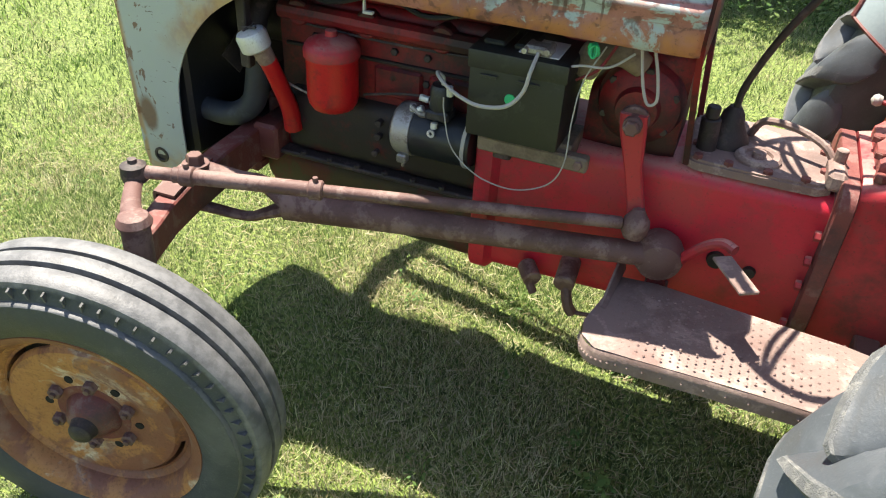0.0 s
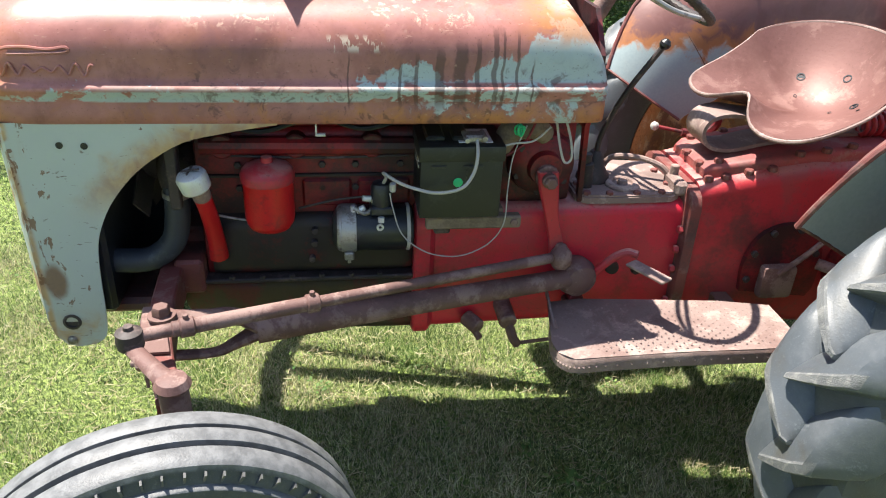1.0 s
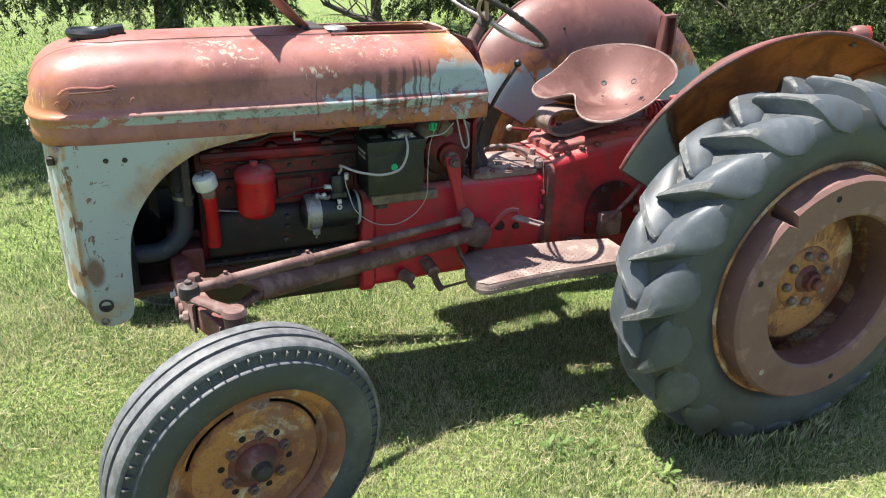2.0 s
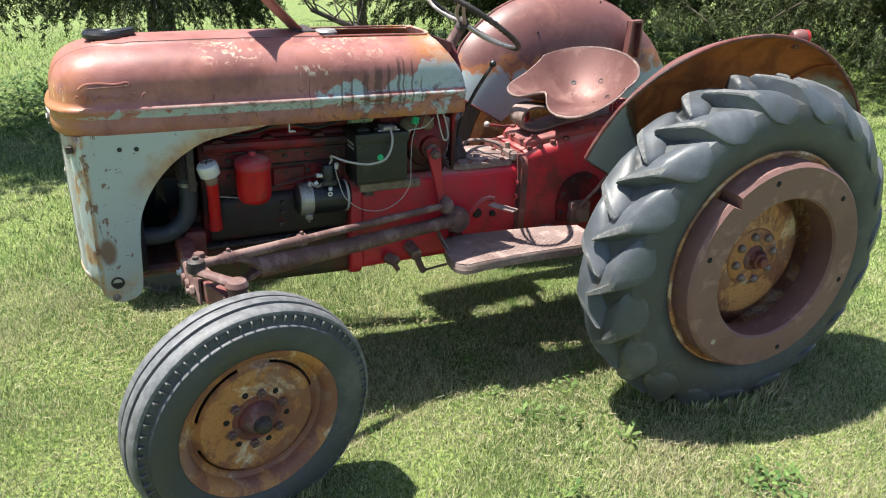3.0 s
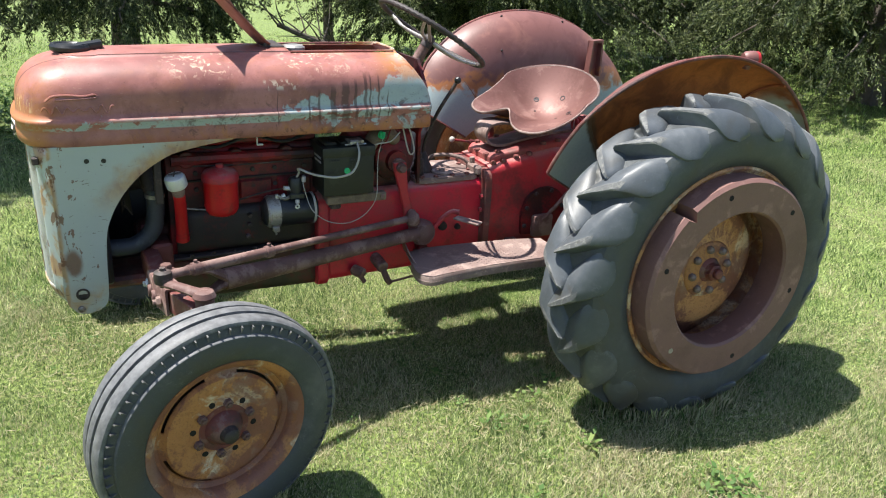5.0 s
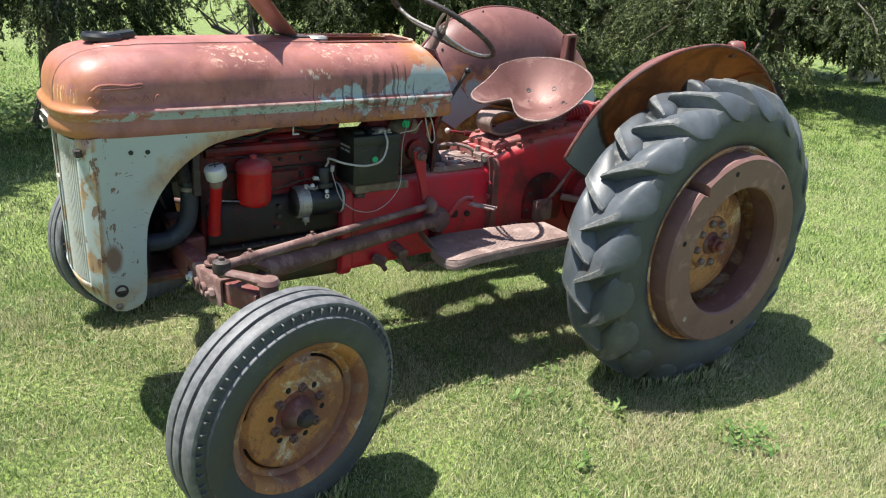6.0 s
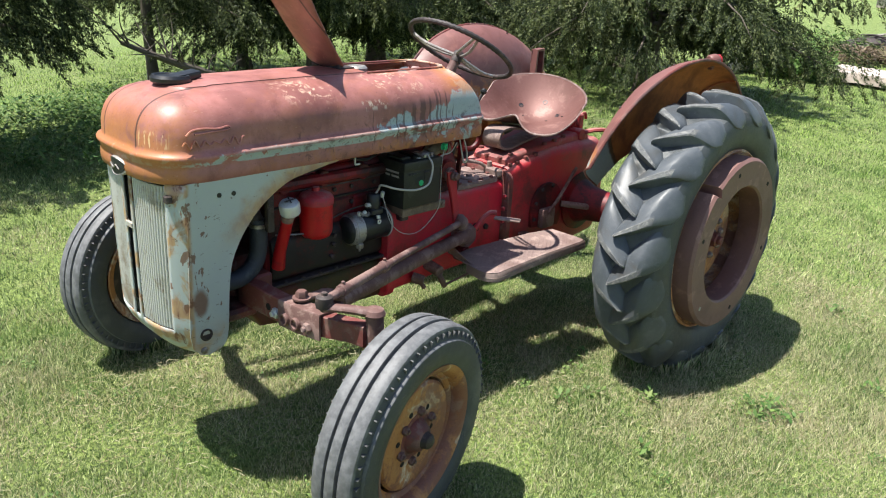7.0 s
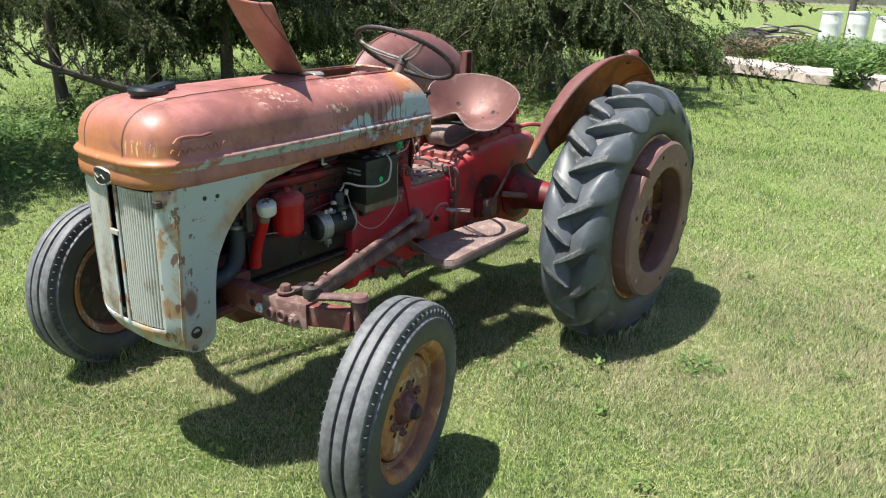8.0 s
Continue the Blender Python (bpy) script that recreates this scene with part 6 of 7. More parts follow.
# ---- tractor: boards, fenders, seat ----
def make_board(s):
    out = [(0.848, 0.182), (0.828, 0.28), (0.812, 0.36), (0.818, 0.405), (0.850, 0.437), (0.92, 0.452), (1.10, 0.460), (1.30, 0.463), (1.41, 0.463), (1.43, 0.452), (1.432, 0.36), (1.432, 0.275), (1.30, 0.245), (1.10, 0.225), (0.93, 0.195)]
    drop = lambda x, y: 0.546 - 0.026 * min(1.0, max(0, (1.0 - x)) / 0.16) ** 1.3
    bm = bm_new()
    plate(bm, out, lambda x, y: Vector((x, s * y, drop(x, y))), (0, 0, -0.005))
    board = part("running_board", bm, BOARD, tractor, "dusty stamped steel running board")
    bm = bm_new()
    lip = curve([(x, s * y, drop(x, y) - 0.018) for x, y in out[1:11]], 5)
    rows = [[bm.verts.new(p + Vector((0, 0, 0.0155))) for p in lip], [bm.verts.new(p + Vector((0, s * 0.005, 0.008))) for p in lip], [bm.verts.new(p + Vector((0, s * 0.006, -0.020))) for p in lip], [bm.verts.new(p + Vector((0, s * 0.002, -0.020))) for p in lip], [bm.verts.new(p + Vector((0, s * 0.001, 0.012))) for p in lip]]
    for a, b in zip(rows, rows[1:]):
        for k in range(len(lip) - 1):
            bm.faces.new((a[k], a[k + 1], b[k + 1], b[k]))
    part("board_lip", bm, BOARD, board)
    # stamped studs
    verts, faces = [], []
    def stud(x, y, z, r, h, out=(0, 0, 1)):
        o = Vector(out)
        u, v, w = basis(o)
        k = len(verts)
        for a in range(4):
            t = a * math.pi / 2
            verts.append(tuple(Vector((x, y, z)) + r * (math.cos(t) * u + math.sin(t) * v)))
        verts.append(tuple(Vector((x, y, z)) + w * h))
        faces.extend([(k + a, k + (a + 1) % 4, k + 4) for a in range(4)])
    for i in range(36):
        for j in range(11):
            x, y = 0.866 + i * 0.0155, 0.245 + j * 0.0205 + (0.009 if i % 2 else 0)
            if (x < 0.87 and y > 0.41) or (x < 0.93 and y > 0.43) or y > 0.447 or x > 1.42 or (x > 1.3 and y < 0.28):
                continue
            stud(x, s * y, drop(x, y) - 0.0003, 0.0034, 0.0022)
    for p in lip[6:-4]:
        stud(p.x, p.y + s * 0.005, p.z - 0.004, 0.0045, 0.004, (0, s, 0))
    ob = new("stud", fast_mesh("stud", verts, faces, BOARD))
    WORLD_OF[ob.name] = Matrix.Identity(4)
    hang(ob, board)
    tagged(ob, kind="stuff")
    # folded flange along the inner front edge
    bm = bm_new()
    rings = []
    for q in np.linspace(0, 1, 8).tolist():
        p = Vector((0.850 - 0.010 * q, s * (0.150 + 0.16 * q), 0.522))
        h = 0.052 * (1 - q) ** 1.2 + 0.004
        rings.append([p + Vector((0.0, 0, 0)), p + Vector((-0.010, 0, h)), p + Vector((-0.005, 0, h + 0.001)), p + Vector((0.005, 0, 0))])
    ring_faces(bm, rings)
    part("front_flange", bm, BOARD, board)
    # front bracket, folded up
    for x in (0.90, 1.33):
        bm = bm_new()
        box(bm, (x, s * 0.12 if s > 0 else -0.28, 0.48), (x + 0.05, 0.28 if s > 0 else -0.12, 0.515), 0.004)
        part("board_bracket", bm, IRON, board)


make_board(-1)
make_board(1)


def make_fender(s, big=1.0):
    """Clamshell fender: a flat inner sheet that curls out over the tyre."""
    angles = np.radians(np.linspace(149, 22, 40))
    keys = np.radians([22, 38, 60, 90, 112, 132, 150])
    lip_r = [0.80, 0.802, 0.788, 0.757, 0.737, 0.712, 0.648]
    lip_y = [0.655, 0.665, 0.680, 0.690, 0.672, 0.630, 0.565]
    foot_r = [0.42, 0.38, 0.35, 0.33, 0.34, 0.36, 0.40]
    outer = []
    for a in angles:
        r1, y1, r0 = np.interp(a, keys, lip_r) * big, np.interp(a, keys, lip_y), np.interp(a, keys, foot_r)
        row = []
        for q in np.linspace(0, 1, 15):
            tm = np.interp(math.degrees(a), [112, 150], [math.pi / 2, 0.85])
            t = q * tm
            r = r0 + (r1 + 0.012 * math.sin(2 * t) * (1 - q) - r0) * (math.sin(t) / math.sin(tm)) ** 0.85
            y = 0.475 + (y1 - 0.475) * ((1 - math.cos(t)) / (1 - math.cos(tm))) ** 1.15
            row.append(Vector((AXLE_X + r * math.cos(a), s * y, AXLE_Z + r * math.sin(a))))
        outer.append(row)
    mid = Vector((AXLE_X, s * 0.8, AXLE_Z))
    bm = bm_new()
    rows = [[bm.verts.new(p) for p in r] for r in outer]
    for a, b in zip(rows, rows[1:]):
        for k in range(14):
            bm.faces.new((a[k], a[k + 1], b[k + 1], b[k]))
    fender = part("fender", bm, FENDER, tractor, "rusty brown fender with bare grey lower part")
    # underside sheet 4 mm inside
    bm = bm_new()
    rows = [[bm.verts.new(p + (mid - p).normalized() * 0.005) for p in r] for r in outer]
    for a, b in zip(rows, rows[1:]):
        for k in range(14):
            bm.faces.new((a[k], a[k + 1], b[k + 1], b[k]))
    part("underside", bm, LINING, fender, "orange-brown rusted underside")
    # rolled edge
    bm = bm_new()
    tube(bm, [r[-1] for r in outer], 0.007, 8)
    tube(bm, [outer[0][k] for k in range(0, 15, 2)], 0.005, 6)
    tube(bm, [outer[-1][k] for k in range(0, 15, 2)], 0.005, 6)
    part("rolled_edge", bm, FLANGE, fender)
    # stiffening flange seam inside, near the front
    for row in (outer[7][2:], outer[-11][4:]):
        bm = bm_new()
        tube(bm, [p + (mid - p).normalized() * 0.008 for p in row], 0.006, 6)
        part("seam", bm, LINING, fender)
    bolts([tuple(outer[k][j]) for k, j in ((8, 10), (16, 12), (14, 6), (24, 11))], (0, -s, 0.25), 0.006, 0.006, IRON_DARK, fender)
    return fender


left_fender = make_fender(-1)
right_fender = make_fender(1, 1.045)
bm = bm_new()
plate(bm, [(2.135, 1.09), (2.145, 1.27), (2.21, 1.275), (2.215, 1.09), (2.205, 1.09), (2.20, 1.262), (2.155, 1.26), (2.147, 1.09)], lambda x, z: Vector((x, 0.45, z)), (0, 0.04, 0))
box(bm, (2.14, 0.485, 1.07), (2.21, 0.492, 1.27), 0.002)
part("lamp_bracket", bm, FENDER, right_fender, "rusty folded bracket on the fender")
bm = bm_new()
lathe(bm, [(0.001, 0.0), (0.022, 0.0), (0.029, 0.010), (0.031, 0.040), (0.028, 0.05)], (2.05, -0.615, 1.337), (1, -0.35, 0.05), 28)
lamp = part("tail_lamp", bm, FENDER, left_fender, "small tail lamp on the fender")
bm = bm_new()
lathe(bm, [(0.029, 0.0), (0.028, 0.010), (0.018, 0.018), (0.001, 0.021)], (2.097, -0.6315, 1.3394), (1, -0.35, 0.05), 28)
part("lens", bm, LENS, lamp, "faded red lens")
bm = bm_new()
box(bm, (2.058, -0.632, 1.298), (2.082, -0.610, 1.318), 0.003)
part("lamp_foot", bm, FENDER, lamp)


def make_seat():
    """Pressed steel pan: two lobes in front, a notch between them, a raised back."""
    bm = bm_new()
    c = Vector((1.553, 0.0, 0))
    def off_front(t):
        return abs(math.atan2(math.sin(t - math.pi), math.cos(t - math.pi)))
    def rim(t):
        # t = 0 points back, pi points forward
        f = math.cos(t)
        r = 0.210 + 0.030 * math.sin(t) ** 2 if f > 0 else 0.240 + 0.014 * max(0, -f) ** 1.4
        return r + 0.046 * math.exp(-((off_front(t) - 0.70) / 0.36) ** 2) - 0.060 * math.exp(-(off_front(t) / 0.24) ** 2)
    def rim_height(t):
        f = math.cos(t)
        return 1.130 + (0.075 * f ** 0.9 if f > 0 else -0.128 * (-f) ** 0.7) + 0.060 * math.exp(-(off_front(t) / 0.30) ** 2)
    def height(x, y, q):
        t = math.atan2(y, x - c.x)
        return 0.992 + (rim_height(t) - 0.992) * q ** 2.1
    tilt = Matrix.Translation(c + Vector((0, 0, 1.03))) @ pose(0, 0, 0, 7, 0, 13) @ Matrix.Translation(-c - Vector((0, 0, 1.03)))
    n = 72
    levels = [0.0, 0.12, 0.25, 0.4, 0.55, 0.7, 0.82, 0.9, 0.95, 0.985, 1.0, 1.012, 1.005]
    rows = []
    for q in levels:
        row = []
        for k in range(n):
            t = 2 * math.pi * k / n
            r = rim(t) * q
            x, y = c.x + r * math.cos(t), r * math.sin(t)
            z = height(x, y, min(q, 1.0))
            if q > 0.985:
                z += {1.0: 0.0, 1.012: -0.006, 1.005: -0.014}.get(q, 0.0)
            row.append(bm.verts.new((x, y, z)))
        rows.append(row)
    for a, b in zip(rows[1:], rows[2:]):
        for k in range(n):
            bm.faces.new((a[k], a[(k + 1) % n], b[(k + 1) % n], b[k]))
    mid = rows[0][0]
    for k in range(n):
        bm.faces.new((mid, rows[1][k], rows[1][(k + 1) % n]))
    bmesh.ops.delete(bm, geom=[v for v in rows[0][1:]], context="VERTS")
    bmesh.ops.transform(bm, matrix=tilt, verts=bm.verts)
    seat = part("seat", bm, SEAT, tractor, "polished brown steel tractor seat with drain holes", sharp=60)
    t = seat.modifiers.new("sheet", "SOLIDIFY")
    t.thickness, t.offset = 0.004, -1
    bm = bm_new()
    ring_faces(bm, [[tilt @ Vector((c.x + (rim(t) * 1.008 + 0.0055 * math.cos(q)) * math.cos(t), (rim(t) * 1.008 + 0.0055 * math.cos(q)) * math.sin(t), rim_height(t) - 0.006 + 0.0055 * math.sin(q))) for q in np.linspace(0, 2 * math.pi, 8, endpoint=False)] for t in np.linspace(0, 2 * math.pi, 90, endpoint=False)], True, True, False)
    part("rolled_rim", bm, COVER, seat, "worn pale rolled edge")
    for x, y, r in ((1.688, 0.0, 0.012), (1.628, -0.10, 0.012), (1.628, 0.10, 0.012), (1.603, -0.135, 0.005), (1.588, 0.06, 0.005), (1.598, -0.06, 0.005)):
        q = math.hypot(x - c.x, y) / rim(math.atan2(y, x - c.x))
        h = lambda a, b: height(a, b, math.hypot(a - c.x, b) / rim(math.atan2(b, a - c.x)))
        nx, ny = -(h(x + 0.01, y) - h(x - 0.01, y)) / 0.02, -(h(x, y + 0.01) - h(x, y - 0.01)) / 0.02
        bm = bm_new()
        lathe(bm, [(r, -0.001), (r, 0.0022), (r * 0.72, 0.0022), (r * 0.7, 0.0004), (0.0004, 0.0004)], (x, y, height(x, y, q)), (nx, ny, 1), 18)
        bmesh.ops.transform(bm, matrix=tilt, verts=bm.verts)
        part("drain_hole", bm, BLACK, seat)
    bm = bm_new()
    strip = curve([(1.86, 0, 0.958), (1.72, 0, 0.945), (1.58, 0, 0.938), (1.44, 0, 0.918), (1.35, 0, 0.900), (1.285, 0, 0.911), (1.262, 0, 0.950), (1.280, 0, 0.985), (1.330, 0, 0.997), (1.40, 0, 0.988), (1.50, 0, 0.974)], 6)
    rings = []
    for k, p in enumerate(strip):
        d = (strip[min(k + 1, len(strip) - 1)] - strip[max(k - 1, 0)]).normalized()
        up = Vector((0, 1, 0)).cross(d)
        rings.append([p + Vector((0, w * 0.052, 0)) + up * h for w, h in ((-1, -0.005), (1, -0.005), (1, 0.005), (-1, 0.005))])
    ring_faces(bm, rings)
    part("seat_spring", bm, COVER, tractor, "dull grey-brown flat seat spring")
    bm = bm_new()
    helix = [Vector((1.70 + 0.14 * q, -0.05 + 0.03 * math.cos(q * 44), 0.975 + 0.03 * math.sin(q * 44))) for q in np.linspace(0, 1, 90)]
    tube(bm, helix, 0.0065, 7)
    box(bm, (1.84, -0.09, 0.93), (1.875, -0.01, 1.02), 0.006)
    tube(bm, curve([(1.86, -0.05, 0.99), (1.90, -0.07, 1.02), (1.92, -0.07, 0.99)], 5), 0.008, 8)
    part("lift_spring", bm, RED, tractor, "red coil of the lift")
    bm = bm_new()
    for y in (-0.105, 0.105):
        tube(bm, curve([(1.80, y, 0.93), (1.90, y * 1.6, 0.95), (2.04, y * 1.9, 0.92)], 5), 0.02, 8, 0.6)
    rod(bm, (1.80, -0.14, 0.93), (1.80, 0.14, 0.93), 0.03)
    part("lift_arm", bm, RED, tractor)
    # right-hand brake lever with pale knob
    bm = bm_new()
    rod(bm, (1.284, 0.298, 0.846), (1.37, 0.27, 0.835), 0.006, n=10)
    tube(bm, curve([(1.36, 0.27, 0.836), (1.42, 0.26, 0.83), (1.46, 0.25, 0.87), (1.45, 0.25, 0.93)], 5), 0.014, 8)
    lev = part("brake_lever", bm, RED_DARK, tractor, "dull red brake lever")
    bm = bm_new()
    lathe(bm, [(0.001, -0.014), (0.011, -0.009), (0.0145, 0.0), (0.011, 0.009), (0.001, 0.014)], (1.282, 0.299, 0.846), (1, 0, 0), 16)
    part("knob", bm, CABLE, lev, "pale knob")


make_seat()


# ---- battery, its plank and the wiring ----
def make_coil_cover():
    bm = bm_new()
    tube(bm, curve([(0.690, -0.150, 0.955), (0.712, -0.160, 1.000), (0.760, -0.165, 1.012), (0.800, -0.150, 0.985)], 6), [0.026, 0.030, 0.030, 0.024], 14)
    part("wire_conduit", bm, WOOD, tractor, "tan rounded conduit behind the battery")


make_coil_cover()


def make_battery():
    x0, x1, y0, y1, z0, z1 = 0.484, 0.678, -0.247, -0.080, 0.812, 0.984
    battery = root("battery", (0.57, -0.19, z0), "dusty black battery with a green dot, on a plank", "battery")
    bm = bm_new()
    box(bm, (x0, y0, z0), (x1, y1, z1), 0.006, segs=2)
    case = part("case", bm, BATTERY, battery)
    bm = bm_new()
    box(bm, (x0 - 0.004, y0 - 0.004, z1 - 0.028), (x1 + 0.004, y1 + 0.004, z1 + 0.010), 0.006, segs=2)
    lid = part("lid", bm, BATTERY, battery)
    bm = bm_new()
    box(bm, (x0 + 0.09, y0 + 0.02, z1 + 0.010), (x0 + 0.17, y0 + 0.11, z1 + 0.013), 0.001)
    part("top_label", bm, WHITE, lid, "pale label on the lid")
    for k in range(2):
        bm = bm_new()
        box(bm, (x0 + 0.015 + 0.062 * k, y0 + 0.03, z1 + 0.010), (x0 + 0.06 + 0.055 * k, y0 + 0.12, z1 + 0.022), 0.004)
        part("vent_cap", bm, BATTERY, lid)
    for a, c, h in ((0.030, 0.115, 0.946), (0.030, 0.070, 0.930), (0.080, 0.105, 0.930)):
        bm = bm_new()
        box(bm, (x0 - 0.0012, y0 + a, h), (x0 + 0.001, y0 + c, h + 0.007), 0.0)
        part("print_bar", bm, CABLE, case)
    for a, c in ((0.025, 0.06), (0.10, 0.145)):
        bm = bm_new()
        box(bm, (x0 + a, y0 - 0.0055, 0.942), (x0 + c, y0 - 0.0035, 0.948), 0.0005)
        part("case_rib", bm, BLACK, case)
    bm = bm_new()
    lathe(bm, [(0.0115, 0.0), (0.011, 0.0022), (0.0005, 0.0024)], (0.573, y0, 0.905), (0, -1, 0), 24)
    part("dot", bm, GREEN, case, "round green sticker")
    bm = bm_new()
    box(bm, (0.592, y0 - 0.0012, 0.895), (0.595, y0 + 0.001, 0.935), 0.0)
    part("scuff", bm, BLACK, case)
    bm = bm_new()
    rod(bm, (0.605, y0 + 0.03, z1 + 0.01), (0.605, y0 + 0.03, z1 + 0.03), 0.009)
    box(bm, (0.585, y0 + 0.012, z1 + 0.012), (0.640, y0 + 0.050, z1 + 0.030), 0.005)
    rod(bm, (0.59, y0 + 0.0, z1 + 0.022), (0.59, y0 + 0.06, z1 + 0.022), 0.006, n=8)
    rod(bm, (0.632, y0 + 0.005, z1 + 0.024), (0.632, y0 + 0.055, z1 + 0.024), 0.007, n=8)
    part("terminal_clamp", bm, STEEL, battery, "corroded terminal clamp")
    bm = bm_new()
    box(bm, (0.505, -0.225, 0.770), (0.740, -0.197, 0.803), 0.004)
    box(bm, (0.51, -0.197, 0.772), (0.70, -0.085, 0.811), 0.003)
    p = tagged(part("plank", bm, WOOD, None), "weathered wooden plank bolted under the battery", "plank")
    bm = bm_new()
    hexa(bm, (0.722, -0.225, 0.787), (0, -1, 0), 0.010, 0.006)
    part("plank_bolt", bm, IRON, p)
    bm = bm_new()
    box(bm, (0.53, -0.19, 0.74), (0.57, -0.10, 0.772), 0.004)
    part("plank_bracket", bm, IRON_DARK, p)


make_battery()


def make_wires():
    def cable(name, pts, r, mat, label):
        bm = bm_new()
        tube(bm, curve(pts, 8), r, 8)
        return tagged(part(name, bm, mat, None), label, "cable")
    cable("battery_cable", [(0.615, -0.235, 1.004), (0.612, -0.266, 0.975), (0.603, -0.272, 0.935), (0.575, -0.282, 0.905), (0.520, -0.280, 0.894), (0.470, -0.262, 0.898), (0.435, -0.242, 0.905), (0.412, -0.225, 0.914), (0.402, -0.205, 0.913), (0.410, -0.190, 0.896), (0.402, -0.176, 0.870)], 0.0040, CABLE, "dirty white battery cable looping to the starter")
    cable("starter_wire", [(0.418, -0.207, 0.862), (0.424, -0.214, 0.83), (0.447, -0.222, 0.76), (0.50, -0.222, 0.712), (0.56, -0.218, 0.692), (0.614, -0.212, 0.694), (0.668, -0.212, 0.725), (0.695, -0.232, 0.79), (0.697, -0.232, 0.88), (0.705, -0.225, 0.96), (0.735, -0.21, 1.03)], 0.0016, CABLE, "thin white wire hanging under the battery")
    cable("ignition_wire", [(0.665, -0.235, 0.985), (0.70, -0.235, 0.995), (0.75, -0.23, 1.0), (0.79, -0.22, 1.03)], 0.0025, CABLE, "thin white wire below the hood")
    cable("hanging_wire", [(0.80, -0.225, 1.045), (0.815, -0.23, 0.98), (0.83, -0.23, 0.945), (0.845, -0.23, 0.955), (0.838, -0.23, 1.0), (0.822, -0.225, 1.05)], 0.003, CABLE, "loose loop of white wire below the hood")
    cable("red_wire", [(0.69, -0.22, 0.96), (0.73, -0.22, 0.99), (0.76, -0.21, 1.05)], 0.003, RED_DARK, "thin dark red wire below the hood")
    bm = bm_new()
    loop = [Vector((0.715 + 0.011 * math.cos(t * 5) * (0.6 + 0.4 * math.sin(t * 1.7)), -0.225 + 0.008 * math.sin(t * 3), 1.024 + 0.012 * math.sin(t * 5 + 0.4 * math.sin(t)))) for t in np.linspace(0, 7, 90)]
    tube(bm, loop, 0.0022, 6)
    tagged(part("green_wire", bm, GREEN, None), "tangle of thin green wire below the hood", "cable")


make_wires()


# ---- trees ----
def leaf_cloud(rng, centres, droops, spread, count, size, slim=0.12):
    """Narrow scale-leaf sprays along hanging twigs; arrays of vertices and faces."""
    n = len(centres) * count
    c = np.repeat(centres, count, 0)
    d = np.repeat(droops, count, 0)
    along = rng.random((n, 1))
    p = c + d * along + rng.normal(0, 1, (n, 3)) * spread * (1.0 - 0.7 * along)
    way = d / (np.linalg.norm(d, axis=1, keepdims=True) + 1e-6) * 0.9 + rng.normal(0, 0.5, (n, 3))
    way /= np.linalg.norm(way, axis=1, keepdims=True)
    side = np.cross(way, rng.normal(0, 1, (n, 3)))
    side /= np.linalg.norm(side, axis=1, keepdims=True) + 1e-6
    length = size * (0.6 + 0.9 * rng.random((n, 1)))
    w = length * slim * (0.7 + 0.8 * rng.random((n, 1)))
    verts = np.stack([p - way * length * 0.5 - side * w * 0.4, p + side * w, p + way * length * 0.5], 1).reshape(-1, 3)
    return verts, np.arange(3 * n).reshape(-1, 3)


